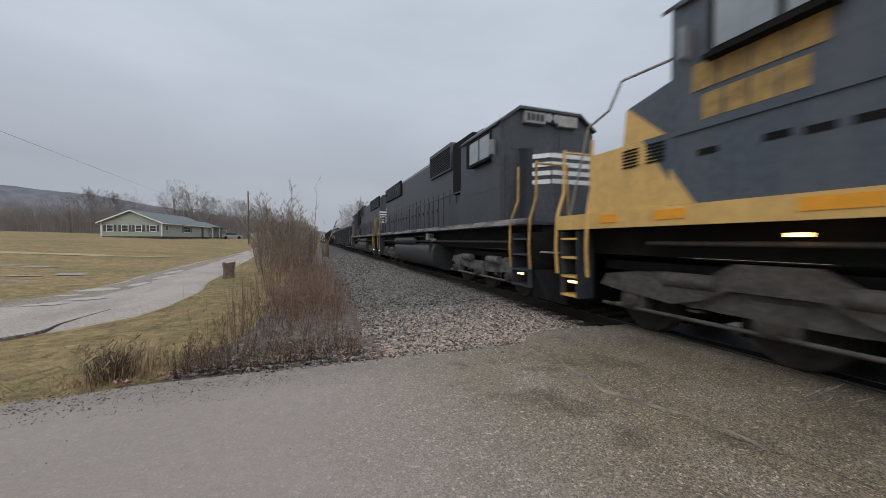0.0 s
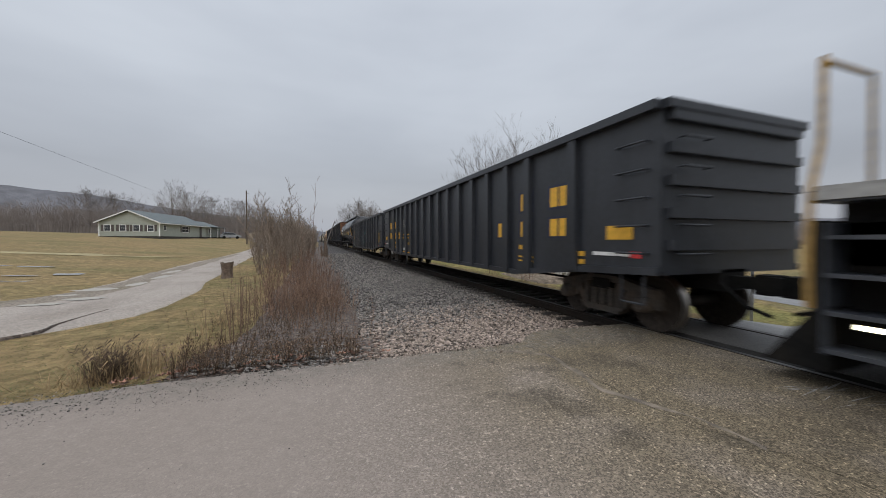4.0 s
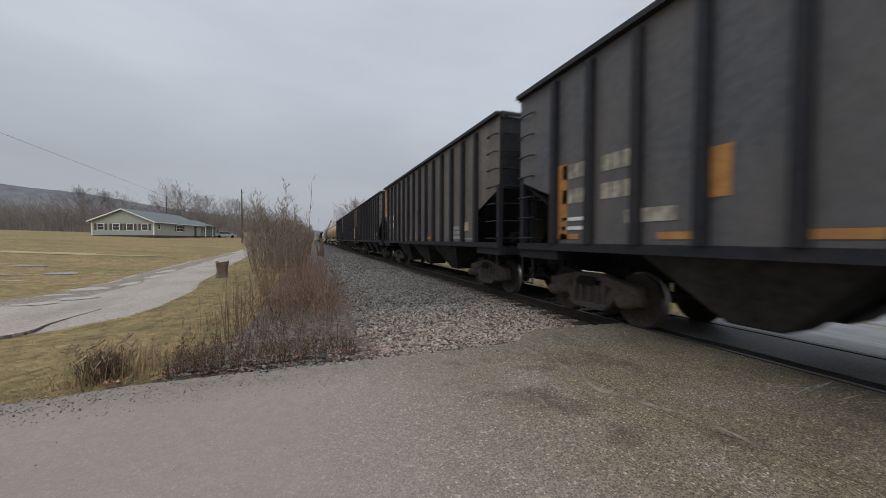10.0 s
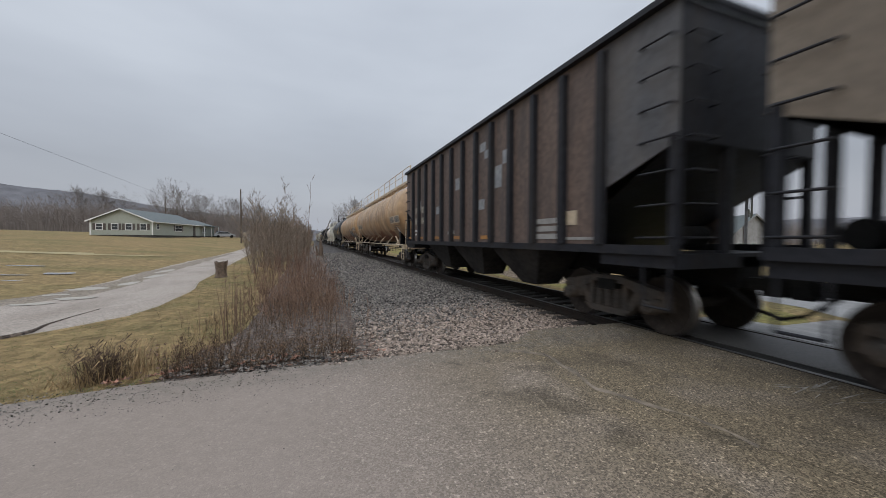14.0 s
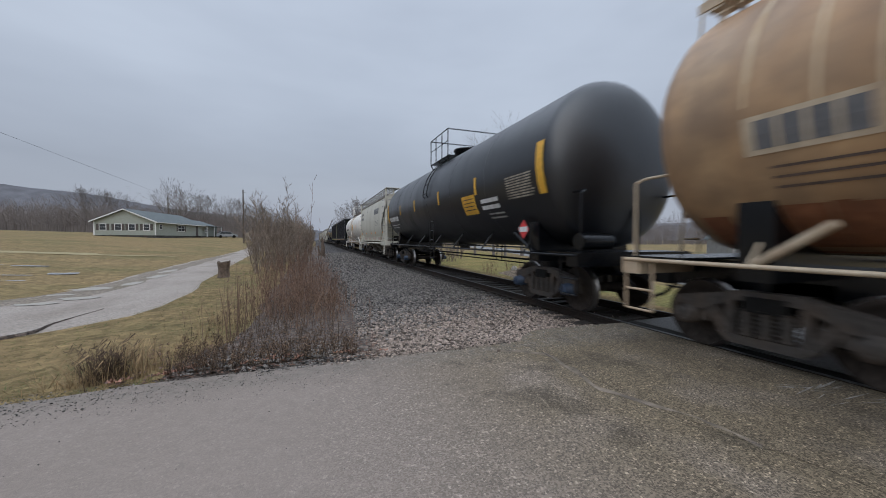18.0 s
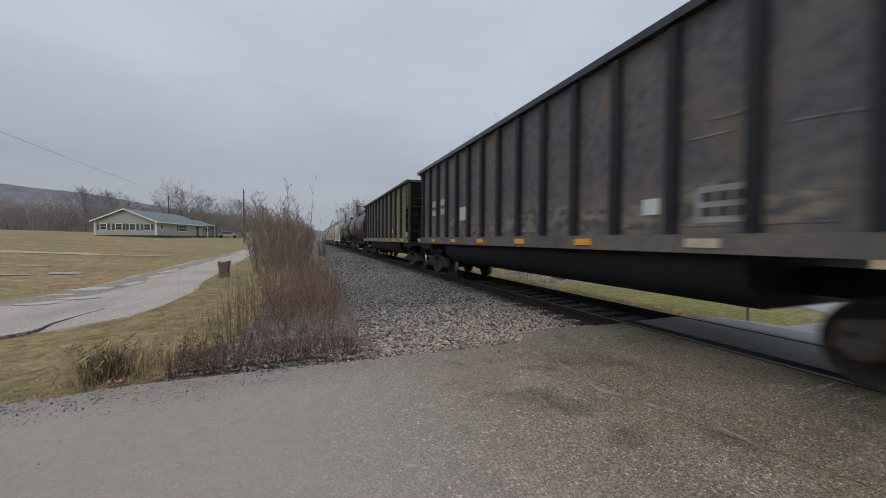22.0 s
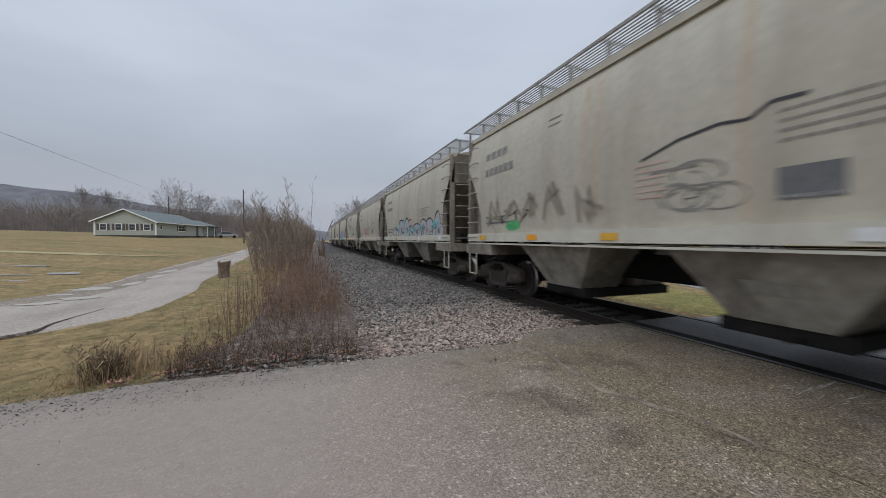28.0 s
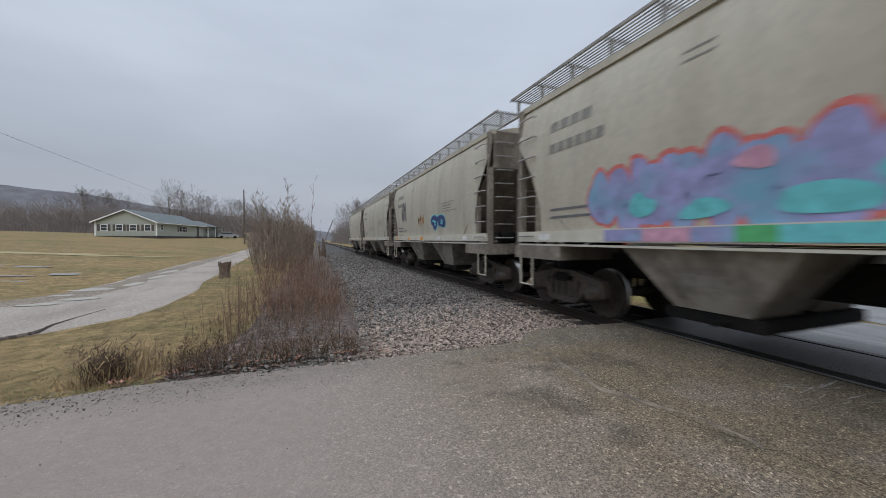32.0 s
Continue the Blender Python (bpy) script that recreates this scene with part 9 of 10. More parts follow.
for kind, x, y, sc, turn in ((3, -38.5, 131, 0.98, 10), (4, -32.4, 133, 1.0, 200), (4, -69, 149, 1.12, 90), (4, -62, 148, 1.05, 80), (2, -57, 147, 1.1, 30), (2, -46.5, 134, 0.85, 80), (4, -22.4, 126, 0.92, 200), (1, -19.4, 124, 0.72, 40), (4, -15, 120, 0.8, 150),
                             (2, -9.5, 92, 0.8, 300), (0, 23.4, 36.3, 0.84, 30), (1, 21.6, 37.1, 0.86, 100), (1, 18.2, 38.3, 0.90, 210), (2, 20.3, 37.6, 1.02, 290), (2, 16.4, 39.3, 0.80, 20),
                             (4, 12.5, 102, 1.0, 60), (4, 15, 108, 0.92, 140), (2, 12, 126, 1.1, 260), (4, 18, 140, 1.0, 20), (0, 70, 96, 0.7, 20), (1, 92, 90, 0.7, 120)):
    bare_tree(kind, x, y, sc, turn)


def shrub_mesh(height, stems, seed, nodes, subs, mat, wide=0.30, gauge=0.006):
    """A leafless thicket: many rising stems, tallest in the middle, set all along with fine upward twigs."""
    rnd = random.Random(seed)
    s = Shape()
    for k in range(stems):
        a, u = rnd.uniform(0, 6.283), math.sqrt(rnd.random())
        rr = u * height * wide * 0.55
        hs = height * (1 - 0.45 * u * u) * rnd.uniform(0.75, 1.0)
        p = Vector((rr * math.cos(a), rr * math.sin(a), -0.05))
        d = Vector((math.cos(a) * 0.22 * u + rnd.uniform(-0.06, 0.06), math.sin(a) * 0.22 * u + rnd.uniform(-0.06, 0.06), 1)).normalized()
        for q in range(nodes):
            t0, t1 = q / nodes, (q + 1) / nodes
            e1 = p + d * (hs / nodes)
            s.tube(p, e1, gauge * 1.9 * (1 - 0.8 * t0) + gauge * 0.5, gauge * 1.9 * (1 - 0.8 * t1) + gauge * 0.5, 4, caps=False)
            if q > nodes * 0.15:
                for _ in range(2):
                    b = rnd.uniform(0, 6.283)
                    tw = (d * rnd.uniform(0.6, 1.1) + Vector((math.cos(b), math.sin(b), 0.1)) * 0.75).normalized()
                    length = hs * rnd.uniform(0.10, 0.24) * (1.15 - 0.7 * t0)
                    e2 = e1 + tw * length
                    s.tube(e1, e2, gauge * 0.8, gauge * 0.45, 3, caps=False)
                    for _ in range(subs):
                        c = rnd.uniform(0.25, 0.95)
                        sd = (tw + Vector((rnd.uniform(-0.8, 0.8), rnd.uniform(-0.8, 0.8), rnd.uniform(0.1, 0.9)))).normalized()
                        m = e1 + tw * (length * c)
                        s.tube(m, m + sd * length * rnd.uniform(0.3, 0.7), gauge * 0.55, gauge * 0.3, 3, caps=False)
            p = e1
            d = (d + Vector((rnd.uniform(-0.13, 0.13), rnd.uniform(-0.13, 0.13), 0.05))).normalized()
    return s.mesh("branches", mat)


SHRUBS = [shrub_mesh(1.0, 15, 5, 5, 3, "brush_red", 0.75, 0.0032), shrub_mesh(1.3, 14, 9, 6, 3, "twig", 0.65, 0.0036),
          shrub_mesh(3.2, 22, 13, 9, 5, "twig_tan", 0.46, 0.009), shrub_mesh(4.6, 24, 17, 11, 5, "twig_tan", 0.44, 0.011)]
SHRUB_H = (1.0, 1.3, 3.2, 4.6)


def shrub(kind, x, y, height, turn, label="leafless reddish-brown shrub at the ballast's edge"):
    th = tagged(new("shrub"), label, "shrub", "shrubs along the track")
    th.matrix_basis = pose(x, y, terrain(x, y), 0, 0, turn) @ Matrix.Scale(height / SHRUB_H[kind], 4)
    tagged(part("twigwork", SHRUBS[kind], None, th), kind="stuff")


for kind, x, y, hh, turn in ((0, -0.55, 7.3, 0.62, 0), (0, -0.1, 7.7, 0.80, 70), (0, 0.45, 8.1, 0.60, 10), (0, 0.30, 7.0, 0.60, 130), (0, -0.25, 6.6, 0.50, 250), (0, 0.62, 9.0, 0.80, 310), (1, 0.25, 9.4, 1.15, 200), (0, 0.5, 9.6, 0.75, 50), (1, 0.4, 11.6, 1.1, 90), (0, 0.35, 13.2, 1.0, 190), (1, 0.2, 15.6, 1.4, 230), (1, -0.2, 18.0, 1.7, 290), (1, -0.9, 7.9, 0.85, 150), (0, -0.35, 8.2, 0.85, 220), (0, 0.15, 8.7, 0.72, 300), (1, -0.7, 9.0, 1.05, 20), (0, -1.15, 9.5, 0.9, 110), (0, -0.2, 9.8, 1.05, 40),
                             (1, -0.75, 10.8, 1.2, 170), (0, 0.05, 11.0, 0.95, 260), (0, -1.2, 11.6, 1.05, 330), (1, -0.35, 12.2, 1.3, 80), (0, -0.9, 13.3, 1.2, 0), (1, -1.3, 14.6, 1.5, 140), (0, -0.3, 14.4, 1.2, 60),
                             (1, -0.8, 16.4, 1.8, 200), (2, -2.0, 18.0, 2.6, 250), (2, -1.1, 18.4, 2.3, 30), (3, -1.65, 21.6, 4.9, 90), (2, -2.35, 22.4, 3.3, 180), (2, -0.95, 23.0, 3.1, 310), (3, -2.0, 25.5, 4.2, 45),
                             (3, -1.2, 27.5, 4.0, 115), (3, -2.3, 31, 4.4, 280), (2, -0.9, 33, 3.4, 15), (3, -1.6, 37, 4.4, 200), (2, -0.6, 42, 3.4, 75), (3, -1.6, 47, 4.6, 150), (3, -0.9, 56, 4.4, 240), (3, -1.8, 66, 4.8, 310),
                             (3, -1.0, 80, 4.8, 45), (3, -2.4, 96, 5.4, 115), (3, -1.0, 118, 5.6, 280),
                             (0, 9.6, 14.6, 0.9, 20), (1, 10.6, 16.0, 1.2, 100), (0, 9.2, 17.5, 1.1, 200), (1, 11.4, 18.5, 1.3, 300), (2, 11.2, 29, 2.6, 200), (2, 13.5, 33, 3.0, 10), (3, 15, 44, 5.0, 60), (3, 13, 60, 5.5, 160),
                             (3, 12.5, 84, 6.0, 230), (3, 14, 120, 6.5, 330)):
    shrub(kind, x, y, hh, turn, "leafless shrub beyond the track" if x > 5 else "leafless reddish-brown shrub at the ballast's edge")


def thin_stems(n, spot, size, seed, mat, name, label, heads=0.0, lean=0.25):
    """Many thin upright stems, each three narrow blades; spot(rng) gives x, y."""
    rng = random.Random(seed)
    v, f = [], []
    for _ in range(n):
        x, y = spot(rng)
        z = terrain(x, y)
        hgt = rng.uniform(*size)
        a = rng.uniform(0, 6.283)
        dx, dy = math.cos(a), math.sin(a)
        lx, ly = rng.uniform(-lean, lean) * hgt, rng.uniform(-lean, lean) * hgt
        w = 0.0022 + 0.002 * hgt
        b = len(v)
        v += [(x - dx * w, y - dy * w, z - 0.02), (x + dx * w, y + dy * w, z - 0.02), (x + lx * 0.4 + dx * w * 0.8, y + ly * 0.4 + dy * w * 0.8, z + hgt * 0.55),
              (x + lx * 0.4 - dx * w * 0.8, y + ly * 0.4 - dy * w * 0.8, z + hgt * 0.55), (x + lx, y + ly, z + hgt)]
        f += [(b, b + 1, b + 2, b + 3), (b + 3, b + 2, b + 4)]
        for k in range(rng.randint(2, 5) if rng.random() < heads else 0):
            t = rng.uniform(0.45, 1.0)
            px, py, pz = x + lx * t, y + ly * t, z + hgt * t
            c = len(v)
            ex, ey, ez = rng.uniform(-0.08, 0.08), rng.uniform(-0.08, 0.08), rng.uniform(0.02, 0.10)
            v += [(px, py, pz), (px + ex + 0.007, py + ey, pz + ez), (px + ex, py + ey + 0.007, pz + ez + 0.010)]
            f.append((c, c + 1, c + 2))
    me = bpy.data.meshes.new(name)
    me.from_pydata(v, [], f)
    me.materials.append(M[mat])
    return tagged(new(name, me), label, "plants", kind="stuff")


def verge_spot(rng):
    y = 7.2 + 25 * rng.random() ** 1.4
    return rng.gauss(-0.45 - 0.02 * y, 0.42 + 0.01 * y), y


def dry_weeds(n, spot, size, seed, mats, label):
    """Dead flowering weeds: a thin bent stem, side sprigs, and a small dry head on each."""
    rng = random.Random(seed)
    v, f, mi = [], [], []

    def stroke(a, b, w):
        o = len(v)
        g = rng.uniform(0, 6.283)
        cx, cy = math.cos(g) * w, math.sin(g) * w
        v.extend([(a[0] - cx, a[1] - cy, a[2]), (a[0] + cx, a[1] + cy, a[2]), (b[0] + cx * 0.6, b[1] + cy * 0.6, b[2]), (b[0] - cx * 0.6, b[1] - cy * 0.6, b[2])])
        f.append((o, o + 1, o + 2, o + 3))
        mi.append(0)

    def tuft(p, r):
        for _ in range(3):
            o = len(v)
            v.extend([tuple(c + rng.uniform(-r, r) for c in p) for _ in range(3)])
            f.append((o, o + 1, o + 2))
            mi.append(1)

    for _ in range(n):
        x, y = spot(rng)
        z = max(terrain(x, y), -0.10) - 0.01
        hgt = rng.uniform(*size)
        lx, ly = rng.uniform(-0.3, 0.3) * hgt, rng.uniform(-0.3, 0.3) * hgt
        line = [(x + lx * t * t, y + ly * t * t, z + hgt * t) for t in (0, 0.35, 0.7, 1.0)]
        w = 0.0022 + 0.0022 * hgt
        for a, b in zip(line, line[1:]):
            stroke(a, b, w)
        tuft(line[-1], 0.010)
        for _ in range(rng.randint(5, 10)):
            t = rng.uniform(0.3, 1.0)
            p = (x + lx * t * t, y + ly * t * t, z + hgt * t)
            q = (p[0] + rng.uniform(-0.16, 0.16) * hgt, p[1] + rng.uniform(-0.16, 0.16) * hgt, p[2] + rng.uniform(0.05, 0.25) * hgt)
            stroke(p, q, w * 0.6)
            tuft(q, 0.006 + 0.008 * rng.random())
    me = bpy.data.meshes.new("weeds")
    me.from_pydata(v, [], f)
    for m in mats:
        me.materials.append(M[m])
    me.polygons.foreach_set("material_index", mi)
    return tagged(new("weeds", me), label, "plants", kind="stuff")


def edge_weed(rng):
    x = 0.55 - 2.1 * rng.random()
    return x, 4.60 + 0.8 * rng.random() ** 2.2 + 0.12 * max(0, x)


def inner_weed(rng):
    y = 5.2 + 4.0 * rng.random() ** 1.3
    return rng.gauss(-0.45 - 0.03 * y, 0.50), y


dry_weeds(430, edge_weed, (0.10, 0.34), 1, ("weed_dark", "weed_head"), "dark dry weeds with small seed heads at the road's edge")
dry_weeds(300, inner_weed, (0.12, 0.40), 2, ("weed_dark", "weed_head"), "dead grey-brown weeds among the stones")
dry_weeds(230, lambda r: (r.gauss(0.10, 0.38), 5.9 + 3.4 * r.random() ** 0.8), (0.16, 0.50), 31, ("brush_red", "weed_head"), "low reddish twigs among the stones")
dry_weeds(170, lambda r: (r.gauss(-0.30, 0.40), 7.2 + 4.5 * r.random()), (0.35, 0.75), 21, ("brush_red", "brush_red"), "reddish dead weeds at the ballast's edge")
thin_stems(260, lambda r: (r.gauss(-2.10, 0.10), r.gauss(4.86, 0.09)), (0.12, 0.46), 2, "weed_dark", "grass_clump", "tall grey-brown dead grass clump", 0.3, 0.6)
thin_stems(170, lambda r: (r.gauss(-2.25, 0.22), r.gauss(4.74, 0.08)), (0.10, 0.34), 22, "dead_grass", "grass_clump", "bent tan dead grass at the road's edge", 0.1, 1.3)
thin_stems(170, lambda r: (r.gauss(-1.84, 0.12), r.gauss(4.98, 0.14)), (0.12, 0.46), 12, "dead_grass", "grass_clump", "tan upright dead grass clump", 0.1, 0.35)
thin_stems(200, lambda r: (r.uniform(-1.75, -1.2), r.uniform(4.9, 7.5)), (0.10, 0.40), 14, "dead_grass", "grass_clump", "thin tan dead grass beside the brush", 0.1, 0.4)
thin_stems(520, verge_spot, (0.12, 0.5), 3, "twig", "brush", "tangled brown brush between lane and ballast", 0.8, 0.25)
thin_stems(24, lambda r: (r.gauss(-1.15, 0.10), r.gauss(6.3, 0.30)), (0.6, 1.15), 4, "stalk", "stalks", "thin bare upright stalks", 0.5, 0.07)
thin_stems(12, lambda r: (r.gauss(-1.45, 0.25), r.gauss(7.6, 0.7)), (0.7, 1.3), 24, "stalk", "stalks", "thin bare upright stalks beside the lane", 0.5, 0.06)


def sapling(x, y, height, lean, seed, label, twigs=9, r=0.014):
    """A single bare young stem with a few short side shoots."""
    rnd = random.Random(seed)
    th = tagged(new("sapling"), label, "sapling", "saplings")
    th.matrix_basis = pose(x, y, terrain(x, y))
    stem, shoots, p = Shape(), Shape(), Vector((0, 0, -0.1))
    rings = []
    d = Vector((lean[0], lean[1], 1)).normalized()
    for k in range(8):
        q = p + d * (height / 8)
        rings += [(p.x + r * (1 - 0.11 * k) * math.cos(a), p.y + r * (1 - 0.11 * k) * math.sin(a), p.z) for a in [math.pi * j / 3 for j in range(6)]]
        p, d = q, (d + Vector((rnd.uniform(-0.06, 0.06), rnd.uniform(-0.06, 0.06), 0.04))).normalized()
        for _ in range(twigs // 4 if k > 1 else 0):
            b = rnd.uniform(0, 6.283)
            e2 = q + (d + Vector((math.cos(b), math.sin(b), 0.2)) * 0.6).normalized() * height * rnd.uniform(0.04, 0.11)
            shoots.tube(q, e2, r * 0.35, r * 0.2, 3, caps=False)
    stem.add(rings, [(6 * k + j, 6 * k + (j + 1) % 6, 6 * k + 6 + (j + 1) % 6, 6 * k + 6 + j) for k in range(7) for j in range(6)], 0, True)
    part("stem", stem, "stalk", th)
    tagged(part("shoots", shoots, "twig", th), kind="stuff")


sapling(-0.03, 10.6, 3.3, (0.02, 0.0), 3, "tall thin bare sapling at the ballast's edge")
sapling(-0.30, 9.2, 1.9, (-0.05, 0.0), 5, "thin bare sapling in the brush")
sapling(0.12, 12.8, 2.2, (0.10, 0.0), 7, "leaning bare sapling at the ballast's edge")
sapling(-0.62, 8.3, 1.5, (0.04, 0.05), 9, "short bare sapling in the brush")
sapling(-1.12, 6.35, 1.15, (0.03, 0.0), 11, "brown bare stalk beside the lane", 4, 0.010)
sapling(-1.20, 6.15, 1.0, (-0.10, 0.0), 12, "forked brown stalk beside the lane", 4, 0.010)
sapling(-1.05, 6.45, 0.9, (0.12, 0.0), 13, "short brown stalk beside the lane", 4, 0.010)

snag = tagged(new("snag"), "dark broken tree snag with a leaning branch by the track", "snag")
snag.matrix_basis = pose(0.95, 36, terrain(0.95, 36))
part("trunk", Shape().tube((0, 0, -0.3), (0.08, 0, 0.9), 0.24, 0.20, 9).tube((0.08, 0, 0.85), (0.0, 0, 1.9), 0.20, 0.05, 9).tube((-0.15, 0, 0.0), (-0.4, 0, 1.1), 0.16, 0.06, 7), "stump", snag)
part("branch", Shape().pipe([(0.05, 0, 1.2), (0.4, 0, 2.2), (0.95, 0, 3.6)], 0.045, 6), "bark", snag)


def blades(n, spot, size, seed, label, mat="blade"):
    rng = random.Random(seed)
    v, f = [], []
    for _ in range(n):
        x, y = spot(rng)
        z = terrain(x, y) - 0.01
        hgt, a = rng.uniform(*size), rng.uniform(0, 6.283)
        w = hgt * 0.10
        b = len(v)
        v += [(x - w * math.cos(a), y - w * math.sin(a), z), (x + w * math.cos(a), y + w * math.sin(a), z), (x + rng.uniform(-2.2, 2.2) * hgt, y + rng.uniform(-2.2, 2.2) * hgt, z + 0.55 * hgt)]
        f.append((b, b + 1, b + 2))
    me = bpy.data.meshes.new("grass_blades")
    me.from_pydata(v, [], f)
    me.materials.append(M[mat])
    tagged(new("grass_blades", me), label, "grass", kind="stuff")


def strip_spot(rng):
    y = 4.48 + 15 * rng.random() ** 1.7
    near = float(np.interp(y, [4.5, 6.6, 8.6, 11, 14, 19.3], [-14, -6.0, -3.75, -3.3, -3.7, -4.2]))
    return rng.uniform(max(near + 0.1, -6), -1.3), y


def field_spot(rng):
    y = 9.5 + 40 * rng.random() ** 1.4
    lane_x = float(np.interp(y, [9.2, 10.8, 13.2, 16.5, 25.3, 41.4, 75], [-16, -9.2, -6.9, -6.7, -7.4, -8.5, -12]))
    return lane_x - 22 * rng.random() ** 1.3, y


blades(46000, strip_spot, (0.018, 0.06), 6, "short straw and green grass beside the lane", "blade_green")
blades(9000, field_spot, (0.02, 0.05), 7, "short winter grass of the field")
blades(9000, lambda r: (r.uniform(8.3, 14), r.uniform(4.9, 24)), (0.02, 0.05), 8, "short winter grass beyond the track", "blade_green")

leaf_bits = Shape()
rnd = random.Random(9)
for _ in range(620):
    x = rnd.uniform(-2.0, 0.9)
    y, z, r, a = 4.44 + abs(rnd.gauss(0.1, 0.9)), rnd.uniform(0.002, 0.05), rnd.uniform(0.015, 0.045), rnd.uniform(0, 6.28)
    z += 0 if y < 4.5 else -0.03
    ca, sa = math.cos(a) * r, math.sin(a) * r
    leaf_bits.add([(x + ca, y + sa, z), (x - sa * 0.5, y + ca * 0.5, z + 0.012), (x - ca, y - sa, z + 0.004), (x + sa * 0.5, y - ca * 0.5, z + 0.016)], [(0, 1, 2, 3)])
big_leaves = Shape()
for cx, cy, n in ((-1.45, 4.66, 7), (-1.27, 4.70, 8), (-0.72, 4.66, 4), (-0.36, 4.74, 7), (-0.25, 4.66, 4), (0.39, 4.72, 4), (-1.9, 4.58, 4), (0.9, 4.66, 2)):
    for _ in range(n):
        x, y, z, a, r = cx + rnd.gauss(0, 0.08), cy + rnd.gauss(0, 0.03), rnd.uniform(0.0, 0.05), rnd.uniform(0, 6.28), rnd.uniform(0.035, 0.065)
        tip = [(x + r * k * math.cos(a + o), y + r * k * math.sin(a + o) * 0.8, z + h2) for k, o, h2 in ((1.2, 0, 0.03), (0.6, 0.7, 0.012), (0.8, 1.5, 0.035), (0.6, 2.4, 0.01), (1.1, 3.1, 0.03), (0.55, 3.9, 0.012), (0.8, 4.7, 0.035), (0.55, 5.5, 0.01))]
        big_leaves.add([(x, y, z + 0.004)] + tip, [(0, 1 + q, 1 + (q + 1) % 8) for q in range(8)])
tagged(new("fallen_leaves", big_leaves.mesh("fallen_leaves", "oak_leaf")), "curled pinkish-brown oak leaves caught in the weeds", "leaves", kind="stuff")
me = leaf_bits.mesh("fallen_leaves", "leaf")
tagged(new("fallen_leaves", me), "brown fallen leaves along the road's edge", "leaves", kind="stuff")

blown_leaf = Shape().add([(-0.045, 0, 0.0), (0, -0.022, 0.012), (0.045, 0, 0.004), (0.0, 0.024, 0.018), (0.01, 0, 0.03)], [(0, 1, 4), (1, 2, 4), (2, 3, 4), (3, 0, 4)])
blown_leaf = tagged(part("leaf", blown_leaf, "stump"), "dark curled leaf lying on the asphalt", "leaf")

# puddles on the field
for x, y, rx, ry, sd in ((-12.6, 22.6, 0.75, 0.25, 1), (-9.6, 19.2, 0.5, 0.45, 2), (-9.1, 16.5, 0.65, 0.16, 3), (-10.6, 16.4, 0.8, 0.18, 4), (-10.6, 18.3, 0.5, 0.14, 5), (-14.6, 22.9, 1.0, 0.3, 6),
                        (-6.1, 13.35, 0.50, 0.32, 7), (-5.4, 11.35, 0.42, 0.22, 8), (-5.85, 10.65, 0.45, 0.16, 9), (-5.55, 14.5, 0.22, 0.55, 10), (-5.7, 17.0, 0.24, 0.75, 11), (-6.15, 19.5, 0.22, 0.9, 12), (-6.2, 12.2, 0.3, 0.14, 13), (-7.6, 11.6, 0.5, 0.2, 14)):
    r = random.Random(sd)
    s = Shape()
    pts = []
    for k in range(22):
        a = 2 * math.pi * k / 22
        q = 1 + 0.5 * noise.noise((1.6 * math.cos(a) + sd * 3.1, 1.6 * math.sin(a), sd)) + r.uniform(-0.06, 0.06)
        px, py = x + rx * q * math.cos(a), y + ry * q * math.sin(a)
        pts.append((px, py, terrain(px, py) + (0.0625 if sd > 6 else 0.018)))
    pts.append((x, y, terrain(x, y) + (0.0625 if sd > 6 else 0.018)))
    s.add(pts, [(k, (k + 1) % 22, 22) for k in range(22)])
    structure("water", s, "silt" if sd > 6 else "water", "shallow puddle on the lane" if sd > 6 else "shallow puddle on the soaked field", "puddle")

